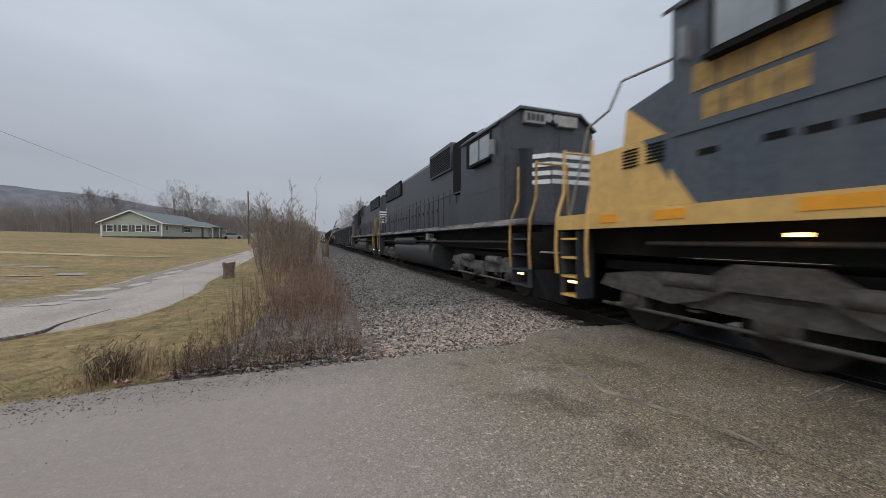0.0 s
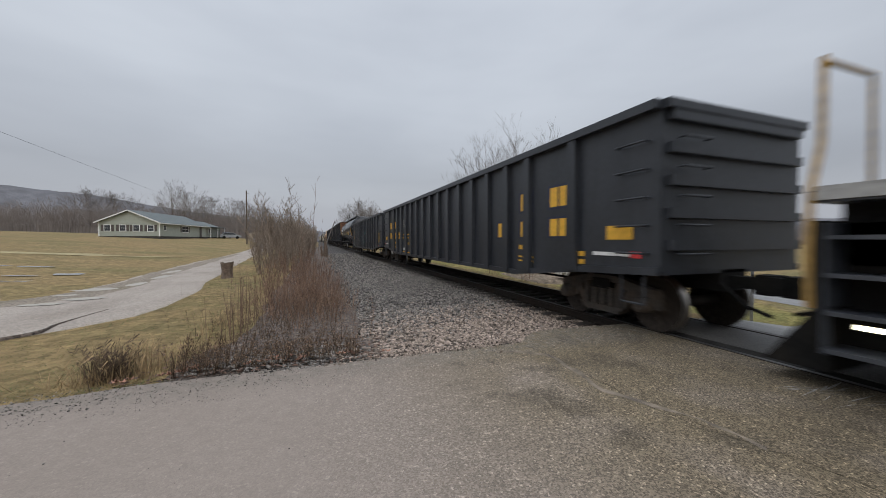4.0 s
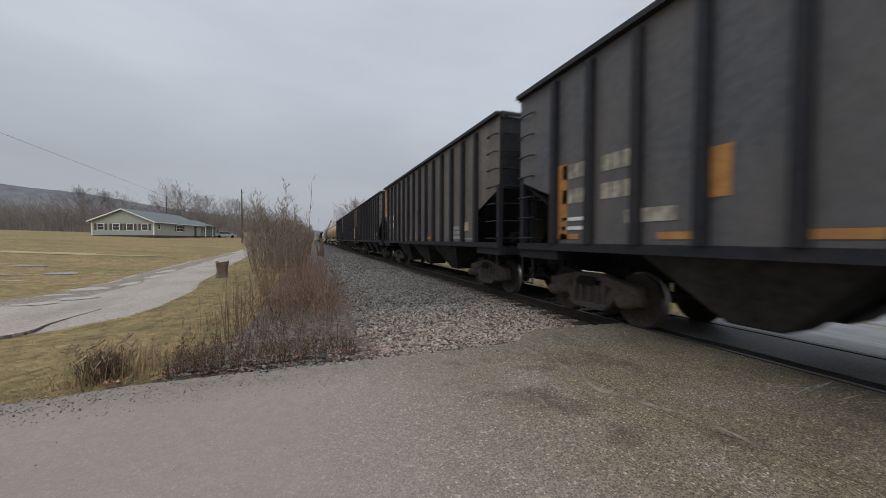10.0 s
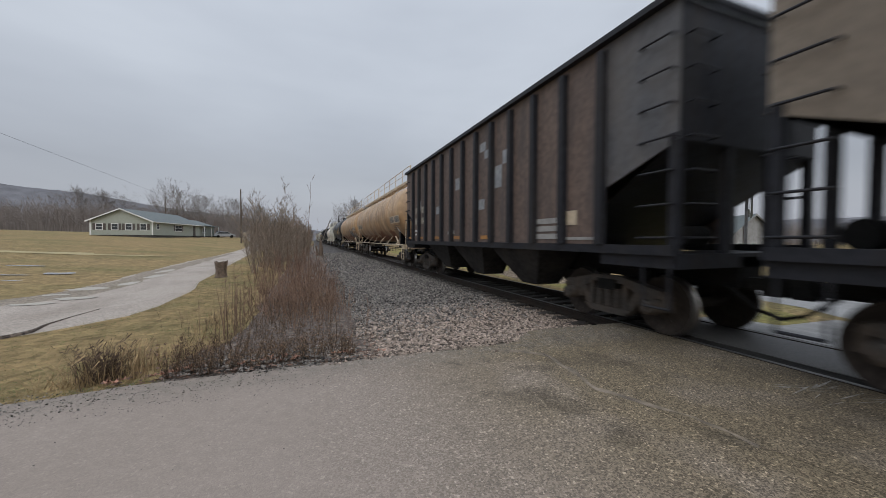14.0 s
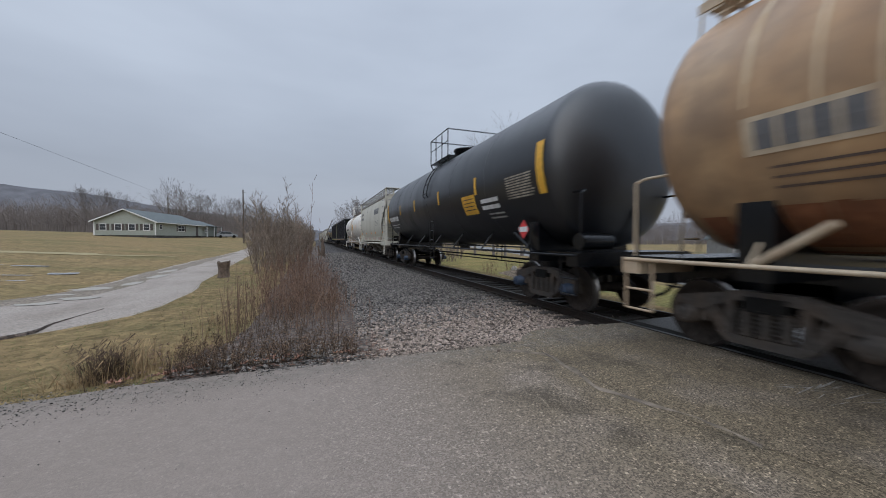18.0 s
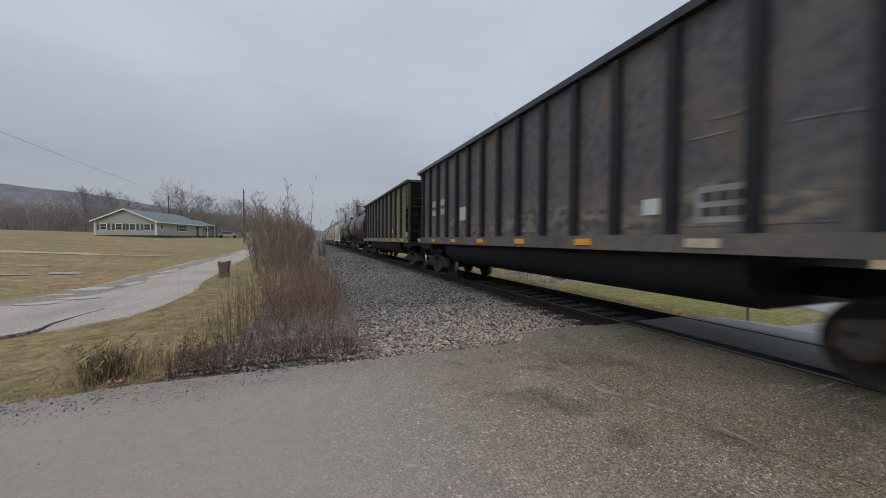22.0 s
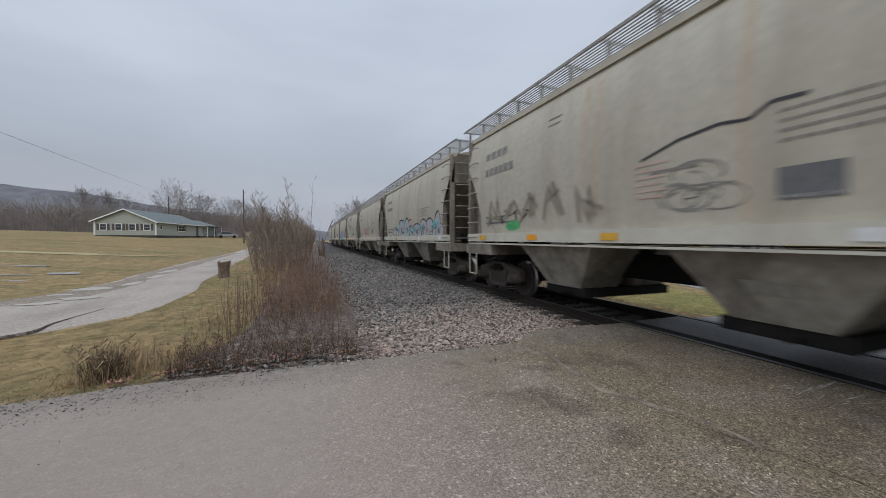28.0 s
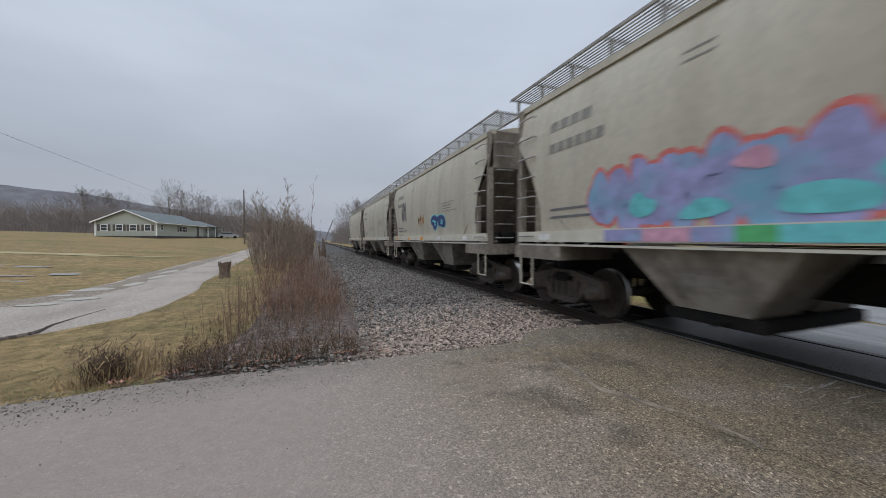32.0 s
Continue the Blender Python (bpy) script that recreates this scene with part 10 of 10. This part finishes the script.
# ---- far woods and hills ----
def far_woods():
    rng = random.Random(21)
    v, f = [], []

    def stem(x, y, z, hgt, w):
        b = len(v)
        k = rng.uniform(-0.12, 0.12) * hgt
        v.extend([(x - w, y, z), (x + w, y, z), (x + w * 0.6 + k * 0.5, y, z + hgt * 0.6), (x - w * 0.6 + k * 0.5, y, z + hgt * 0.6), (x + k, y, z + hgt)])
        f.extend([(b, b + 1, b + 2, b + 3), (b + 3, b + 2, b + 4)])

    def band(n, x0, x1, line, deep, low, high):
        for _ in range(n):
            x = rng.uniform(x0, x1)
            y = line(x) + rng.random() * deep
            z = terrain(x, y)
            top = rng.uniform(low, high) * (0.8 + 0.45 * noise.noise((x * 0.04, y * 0.04, 3)))
            stem(x, y, z - 0.3, top, rng.uniform(0.03, 0.07))
            wide = top * rng.uniform(0.18, 0.30)
            for _ in range(32):
                t = rng.random() ** 0.7
                a = rng.uniform(0, 6.283)
                q = wide * math.sqrt(max(0.05, 1 - (2 * t - 1.05) ** 2)) * rng.random() ** 0.5
                px, py, pz = x + q * math.cos(a), y + q * math.sin(a), z + top * (0.22 + 0.78 * t)
                b = len(v)
                dx, dz = rng.uniform(-0.6, 0.6) + 0.5 * math.cos(a), rng.uniform(0.3, 1.5)
                v.extend([(px, py, pz), (px + 0.09, py, pz + 0.04), (px + dx, py + rng.uniform(-0.5, 0.5), pz + dz)])
                f.append((b, b + 1, b + 2))
            for _ in range(2):
                b = len(v)
                w, hh, ox = rng.uniform(0.06, 0.2), rng.uniform(1.0, 4.0), rng.uniform(-2, 2)
                v.extend([(x + ox - w, y, z - 0.3), (x + ox + w, y, z - 0.3), (x + ox + w * rng.uniform(-1, 1), y, z + hh)])
                f.append((b, b + 1, b + 2))

    band(5200, -300, -22, lambda x: 126 + 0.10 * (x + 80), 60, 6, 10.5)
    band(700, -22, -3.0, lambda x: 118, 140, 5, 11)
    band(900, 11.5, 45, lambda x: 130 - 1.2 * (x - 12), 120, 6, 12)
    band(2200, 45, 300, lambda x: 105 - 0.15 * (x - 60), 50, 7, 13)
    me = bpy.data.meshes.new("woods")
    me.from_pydata(v, [], f)
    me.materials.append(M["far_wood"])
    return me


tagged(new("woods", far_woods()), "grey-brown leafless woods behind the fields, lightened for haze", "woods", kind="stuff")


def hill(points, deep, name):
    """A long wooded ridge through (x, y, height) points."""
    s = Shape()
    n, m = 120, 8
    pts = []
    for i in range(n + 1):
        t = i / n * (len(points) - 1)
        k = min(int(t), len(points) - 2)
        u = t - k
        u = u * u * (3 - 2 * u)
        x, y, hgt = (points[k][c] + (points[k + 1][c] - points[k][c]) * u for c in range(3))
        for j in range(m + 1):
            q = j / m
            z = hgt * math.sin(q * math.pi * 0.5) + (2.5 * noise.noise((x * 0.02, y * 0.02, q * 3)) + 1.6 * noise.noise((x * 0.15, q * 9, 1))) * q
            pts.append((x * (1 + 0.25 * q), y * (1 + 0.25 * q), z - 1))
    s.add(pts, [(i * (m + 1) + j, (i + 1) * (m + 1) + j, (i + 1) * (m + 1) + j + 1, i * (m + 1) + j + 1) for i in range(n) for j in range(m)], 0, True)
    structure(name, s, "hill", "grey wooded ridge with haze put into its colour", "hill")


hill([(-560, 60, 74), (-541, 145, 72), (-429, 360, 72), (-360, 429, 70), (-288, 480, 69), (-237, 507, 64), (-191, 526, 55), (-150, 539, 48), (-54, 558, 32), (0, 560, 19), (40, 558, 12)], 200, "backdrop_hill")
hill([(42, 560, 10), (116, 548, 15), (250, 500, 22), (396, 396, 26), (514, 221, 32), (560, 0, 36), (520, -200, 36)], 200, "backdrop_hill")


# ---- houses ----
def windowed(house, x, y, z, w, hgt, axis, out, shutters=True, double=False):
    """A trimmed window on a wall: axis 'x' runs along x, and out is the way the wall faces."""
    def bx(a0, a1, d0, d1, z0, z1):
        lo, hi = min(out * d0, out * d1), max(out * d0, out * d1)
        return (a0, a1, y + lo, y + hi, z0, z1) if axis == "x" else (x + lo, x + hi, a0, a1, z0, z1)
    c = x if axis == "x" else y
    win = part("window", Shape().box(*bx(c - w / 2 - 0.10, c + w / 2 + 0.10, 0.003, 0.04, z - 0.10, z + hgt + 0.10)), "trim", house)
    n = 2 if double else 1
    for k in range(n):
        a0 = c - w / 2 + w * k / n + (0.03 if k else 0)
        a1 = c - w / 2 + w * (k + 1) / n - (0.03 if k < n - 1 else 0)
        part("pane", Shape().box(*bx(a0, a1, 0.041, 0.048, z, z + hgt / 2 - 0.02)), "glass", win)
        part("pane", Shape().box(*bx(a0, a1, 0.041, 0.048, z + hgt / 2 + 0.02, z + hgt)), "glass", win)
    if shutters:
        for q in (-1, 1):
            a = c + q * (w / 2 + 0.32)
            part("shutter", Shape().box(*bx(a - 0.19, a + 0.19, 0.003, 0.05, z - 0.06, z + hgt + 0.06)), "shutter", house)


house = tagged(new("house"), "long green single-storey house with white trim and dark shutters", "house")
house.matrix_basis = pose(-33.8, 75.3, 1.98, 0, 0, -8.35)
W, D, EV, RG = 8.9, 17.8, 2.5, 4.44
part("foundation", Shape().box(0.05, W - 0.05, 0.05, D + 9, -0.8, 0.15), "gravel", house)
wall = Shape()
wall.prism([(0, 0.1), (W, 0.1), (W, EV), (W / 2, RG - 0.06), (0, EV)], 0, 0.2)
part("wall", wall, "siding", house, "pale green lap siding, lightened for haze")
part("wall", Shape().box(W - 0.2, W, 0.2, D, 0.1, EV), "siding", house)
part("wall", Shape().box(0, 0.2, 0.2, D + 6, 0.1, EV), "siding", house)
part("wall", Shape().prism([(0, 0.1), (W, 0.1), (W, EV), (W / 2, RG - 0.06), (0, EV)], D - 0.2, D), "siding", house)
for k in range(14):
    part("siding_board", Shape().box(0.02, W - 0.02, -0.012, -0.002, 0.15 + k * 0.16, 0.165 + k * 0.16), "siding", house)
for side, name in ((0, "roof_slope"), (1, "roof_slope")):
    r = Shape()
    xa = -0.45 if not side else W + 0.45
    za = EV - 0.45 * (RG - EV) / (W / 2)
    r.add([(xa, -0.5, za), (W / 2, -0.5, RG), (W / 2, D + 0.4, RG), (xa, D + 0.4, za), (xa, -0.5, za + 0.12), (W / 2, -0.5, RG + 0.12), (W / 2, D + 0.4, RG + 0.12), (xa, D + 0.4, za + 0.12)],
          [(0, 1, 2, 3), (4, 7, 6, 5), (0, 4, 5, 1), (1, 5, 6, 2), (2, 6, 7, 3), (3, 7, 4, 0)])
    part(name, r, "roof", house, "green-grey shingle roof")
    fb = Shape()
    fb.add([(xa, -0.53, za - 0.10), (W / 2, -0.53, RG - 0.08), (W / 2, -0.53, RG + 0.11), (xa, -0.53, za + 0.11), (xa, -0.503, za - 0.10), (W / 2, -0.503, RG - 0.08), (W / 2, -0.503, RG + 0.11), (xa, -0.503, za + 0.11)],
           [(0, 1, 2, 3), (4, 7, 6, 5), (0, 3, 7, 4), (3, 2, 6, 7), (0, 4, 5, 1)])
    part("bargeboard", fb, "trim", house)
part("gutter", Shape().box(W + 0.45, W + 0.56, -0.5, D + 0.4, EV - 0.26, EV - 0.12), "trim", house)
for x in (0.0, W):
    part("corner_board", Shape().box(x - 0.10, x + 0.10, -0.03, -0.004, 0.1, EV), "trim", house)
for x in (1.25, 3.45, 5.45, 7.6):
    windowed(house, x, 0.0, 1.0, 0.85, 0.95, "x", -1)
windowed(house, W, 8.6, 1.0, 2.4, 1.0, "y", 1, True, True)
windowed(house, W, 1.6, 1.2, 0.6, 0.8, "y", 1, False)
part("door", Shape().box(W + 0.003, W + 0.05, 14.6, 15.5, 0.15, 2.15), "shutter", house)
# the lower wing with a porch
part("wing_wall", Shape().box(0.6, W - 0.6, D, D + 9.0, 0.1, EV - 0.1), "siding", house)
part("wing_roof", Shape().prism([(0.2, EV - 0.15), (W - 0.2, EV - 0.15), (W / 2, RG - 0.6)], D + 0.02, D + 9.4), "roof", house)
windowed(house, W - 0.6, D + 3.4, 1.0, 1.5, 0.9, "y", 1, False, True)
for y in (D + 0.6, D + 4.4, D + 8.4):
    part("porch_post", Shape().box(W + 0.5, W + 0.65, y, y + 0.15, 0.0, EV - 0.2), "trim", house)
part("porch_roof", Shape().box(W - 0.7, W + 0.8, D + 0.3, D + 9.0, EV - 0.2, EV - 0.08), "roof", house)
part("step", Shape().box(W + 0.01, W + 1.0, 14.4, 15.7, -0.5, 0.12), "gravel", house)
for x, y in ((3.0, -0.9), (7.9, -0.9), (5.4, -0.8)):
    b = tagged(new("garden_shrub"), "small dark clipped shrub by the house wall", "shrub", "house shrubs")
    wx = house.matrix_basis @ Vector((x, y, 0))
    b.matrix_basis = pose(wx.x, wx.y, terrain(wx.x, wx.y) - 0.05) @ Matrix.Scale(0.5, 4)
    tagged(part("branches", SHRUBS[0], None, b), kind="stuff")

shed = tagged(new("shed"), "small tan shed with a rounded roof beside the lane", "shed")
shed.matrix_basis = pose(-13.6, 99, terrain(-13.6, 99) - 0.05, 0, 0, 12)
arc = [(1.5 * math.cos(a), 1.7 + 0.75 * math.sin(a)) for a in [math.pi * k / 10 for k in range(11)]]
part("shell", Shape().prism([(-1.5, 0), (1.5, 0)] + arc, 0, 4.0), "tan_run", shed)
part("door", Shape().box(-0.7, 0.7, -0.03, -0.003, 0.05, 1.8), "galvanised", shed)

far_house = tagged(new("house"), "pale grey gabled house with a green roof beyond the road", "house")
far_house.matrix_basis = pose(50.6, 27.2, -0.5, 0, 0, -36) @ Matrix.Diagonal((0.45, 0.7, 0.7, 1))
part("wall", Shape().prism([(-5.6, 0), (5.6, 0), (5.6, 3.3), (0, 7.2), (-5.6, 3.3)], 0, 0.25), "galvanised", far_house, "pale grey siding")
part("wall", Shape().box(5.35, 5.6, 0.25, 10, 0, 3.3), "galvanised", far_house)
part("wall", Shape().box(-5.6, -5.35, 0.25, 10, 0, 3.3), "galvanised", far_house)
part("wall", Shape().prism([(-5.6, 0), (5.6, 0), (5.6, 3.3), (0, 7.2), (-5.6, 3.3)], 10, 10.25), "galvanised", far_house)
for q in (-1, 1):
    r = Shape().add([(q * 6.3, -0.6, 2.85), (0, -0.6, 7.25), (0, 10.6, 7.25), (q * 6.3, 10.6, 2.85), (q * 6.3, -0.6, 3.05), (0, -0.6, 7.45), (0, 10.6, 7.45), (q * 6.3, 10.6, 3.05)],
                    [(0, 1, 2, 3), (4, 7, 6, 5), (0, 4, 5, 1), (1, 5, 6, 2), (2, 6, 7, 3), (3, 7, 4, 0)])
    part("roof_slope", r, "roof", far_house)
    part("bargeboard", Shape().add([(q * 6.3, -0.66, 2.72), (0, -0.66, 7.12), (0, -0.66, 7.42), (q * 6.3, -0.66, 3.02), (q * 6.3, -0.61, 2.72), (0, -0.61, 7.12), (0, -0.61, 7.42), (q * 6.3, -0.61, 3.02)],
                                   [(0, 1, 2, 3), (4, 7, 6, 5), (0, 3, 7, 4), (0, 4, 5, 1), (3, 2, 6, 7)]), "galvanised", far_house)
for x in (-3.2, 0, 3.2):
    windowed(far_house, x, 0.0, 1.0, 1.0, 1.3, "x", -1, False)

block_meshes = []
for k in range(4):
    r = random.Random(70 + k)
    c = [(x + r.uniform(-0.02, 0.02), y + r.uniform(-0.03, 0.03), z + r.uniform(-0.015, 0.015)) for z in (0.0, 0.235) for y in (-0.16, 0.16) for x in (-0.19, 0.19)]
    block_meshes.append(Shape().add(c, [(0, 2, 3, 1), (4, 5, 7, 6), (0, 1, 5, 4), (2, 6, 7, 3), (0, 4, 6, 2), (1, 3, 7, 5)]).mesh("block", "pale_stone"))
low_wall = tagged(new("low_wall"), "low pale wall of rough stacked stone blocks", "wall")
low_wall.matrix_basis = pose(14.0, 20.4, terrain(14.0, 20.4), 0, 0, -19)
for row in range(3):
    for k in range(10):
        part("block", block_meshes[(k * 3 + row) % 4], None, low_wall, at=pose(0.2 + k * 0.395 + 0.19 * (row % 2), 0, row * 0.245 - 0.04))
rock_rnd = random.Random(77)
for k in range(9):
    rx, ry = rock_rnd.uniform(10.0, 13.2), rock_rnd.uniform(13.4, 16.5)
    rs, pts = rock_rnd.uniform(0.14, 0.32), []
    for j, zz in enumerate((-0.5, 0.1, 0.7)):
        for q in range(7):
            a = 6.283 * q / 7
            w = rs * (1.0, 0.95, 0.5)[j] * rock_rnd.uniform(0.75, 1.2)
            pts.append((w * math.cos(a), w * math.sin(a), zz * rs))
    rock = Shape().add(pts, [(j * 7 + q, j * 7 + (q + 1) % 7, j * 7 + 7 + (q + 1) % 7, j * 7 + 7 + q) for j in range(2) for q in range(7)] + [tuple(range(14, 21))])
    rock = tagged(part("rock", rock, "pale_stone"), "rough pale rock half sunk in the earth bank", "rock", "rocks on the bank")
    rock.matrix_basis = pose(rx, ry, terrain(rx, ry) + 0.42)


def parked_car(x, y, turn, paint, label):
    c = tagged(new("car"), label, "car", "parked cars")
    c.matrix_basis = pose(x, y, terrain(x, y), 0, 0, turn)
    body = Shape().prism([(-2.2, 0.35), (2.2, 0.35), (2.25, 0.75), (1.4, 0.92), (0.7, 1.42), (-1.2, 1.45), (-2.0, 0.95), (-2.25, 0.85)], -0.85, 0.85)
    part("body", body, paint, c)
    part("side_window", Shape().prism([(-1.6, 0.98), (1.1, 0.98), (0.62, 1.36), (-1.15, 1.38)], -0.86, 0.86), "glass", c)
    for px in (-1.35, 1.4):
        for py in (-0.8, 0.8):
            part("wheel", Shape().lathe([(0.002, -0.1), (0.3, -0.1), (0.33, -0.06), (0.33, 0.06), (0.3, 0.1), (0.002, 0.1)], 16, "y"), "steel_dark", c, at=pose(px, py, 0.33))


parked_car(-19.0, 98, 15, "spray_grey", "small grey car parked by the far house")
parked_car(-20.5, 101, 100, "loco_navy", "dark car parked by the far house")
parked_car(52, 62, 10, "white", "white car on the far road")
parked_car(58, 63, 5, "galvanised", "silver car on the far road")

# ---- poles, wire, sign, stump ----
def utility_pole(x, y, top, label):
    z = terrain(x, y)
    th = tagged(new("utility_pole"), label, "utility pole", "utility poles")
    th.matrix_basis = pose(x, y, z)
    part("pole", Shape().tube((0, 0, -0.5), (0, 0, top - z), 0.16, 0.10, 10), "pole", th)
    part("insulator", Shape().tube((0, 0, top - z), (0, 0, top - z + 0.15), 0.05, seg=8), "galvanised", th)
    part("bracket", Shape().box(0.08, 0.45, -0.04, 0.04, top - z - 0.55, top - z - 0.45), "galvanised", th)


utility_pole(-12.5, 79, 11.1, "tall dark wooden utility pole beside the lane")
utility_pole(-34.4, 110.0, 12.3, "distant wooden utility pole behind the house")
utility_pole(-20.7, 18.0, 9.6, "wooden utility pole by the road")
wire = Shape()
pts = []
for k in range(29):
    t = k / 28
    pts.append((-20.7 - 13.7 * t, 18.0 + 92.0 * t, 9.6 + 2.7 * t))
wire.pipe(pts, 0.012, 5)
tagged(part("wire", wire, "steel_dark"), "thin dark overhead wire between poles", "wire")

sign = tagged(new("crossing_sign"), "grey steel back of a crossbuck and yield sign on a post", "sign")
sign.matrix_basis = pose(9.55, 5.3, terrain(9.55, 5.3), 0, 0, 28)
part("post", Shape().box(-0.045, 0.045, -0.03, 0.03, -0.3, 3.25), "galvanised", sign)
for ang in (45, -45):
    part("crossbuck_arm", Shape().box(-0.62, 0.62, -0.012, 0.012, -0.115, 0.115).box(-0.60, 0.60, -0.03, -0.013, -0.05, -0.03).box(-0.60, 0.60, -0.03, -0.013, 0.03, 0.05), "galvanised", sign,
         at=pose(0, -0.05 - (0.03 if ang > 0 else 0), 3.0, 0, ang, 0))
part("yield_plate", Shape().prism([(0, 1.52), (0.46, 2.28), (-0.46, 2.28)], 0.04, 0.05), "shutter", sign, "dark back of a triangular sign")
for q in (-1, 1):
    part("reflector_plate", Shape().box(min(q * 0.06, q * 0.26), max(q * 0.06, q * 0.26), -0.03, 0.01, 0.78, 1.08), "shutter", sign)

stump = tagged(new("stump"), "weathered tree stump on the grass beside the lane", "stump")
stump.matrix_basis = pose(-3.3, 16.3, terrain(-3.3, 16.3))
s = Shape()
rings = []
for j, (r, z) in enumerate(((0.27, -0.1), (0.20, 0.08), (0.18, 0.32), (0.22, 0.62), (0.16, 0.56), (0.12, 0.36))):
    for k in range(20):
        a = 2 * math.pi * k / 20
        q = r * (1 + 0.22 * noise.noise((math.cos(a) * 2, math.sin(a) * 2, z)))
        rings.append((q * math.cos(a), q * math.sin(a), z + (0.13 * noise.noise((math.cos(a) * 3, math.sin(a) * 3, 5)) if j in (3, 4) else 0)))
s.add(rings, [(j * 20 + k, j * 20 + (k + 1) % 20, (j + 1) * 20 + (k + 1) % 20, (j + 1) * 20 + k) for j in range(5) for k in range(20)])
s.add(rings[100:], [tuple(range(20))])
part("wood", s, "stump", stump)


# ---- what moves ----
def motions():
    """The train rolls past, slowly gaining speed; its wheels turn with it."""
    run = [(0, 0.0), (3.5, 41.62), (7, 84.1), (11, 134.03), (14.5, 178.74), (18, 224.12), (22, 277.07), (25.5, 324.74), (29, 373.03), (32, 414.89)]
    for car, u in train:
        turn = Matrix.Rotation(car.matrix_basis.to_euler().z, 4, "Z")
        walk(car, [(t, Matrix.Translation((TRACK, u - s, 0)) @ turn) for t, s in run])
    walk(blown_leaf, [(0, pose(2.31, 4.12, 0.004, 0, 0, 20)), (25.6, pose(2.31, 4.12, 0.004, 0, 0, 20)), (26.4, pose(2.2, 3.96, 0.012, 0, 0, 60)),
                      (27.2, pose(2.11, 3.85, 0.004, 0, 0, 95)), (32, pose(2.11, 3.85, 0.004, 0, 0, 95))])
    # wheels: one turning track for each size of wheel, shared by all wheelsets of that size
    ts, ss = [r[0] for r in run], [r[1] for r in run]
    for sets, radius in ((spinning, WHEEL_R), (spinning_big, 0.52)):
        first = sets[0]
        rows = []
        for k in range(32 * FPS + 1):
            t = k / FPS
            rows.append((t, Matrix.Rotation(float(np.interp(t, ts, ss)) / radius, 4, "X")))
        walk(first, rows)
        for w in sets[1:]:
            w.rotation_mode = "QUATERNION"
            w.animation_data_create()
            w.animation_data.action = first.animation_data.action
            w.animation_data.action_slot = first.animation_data.action_slot


motions()
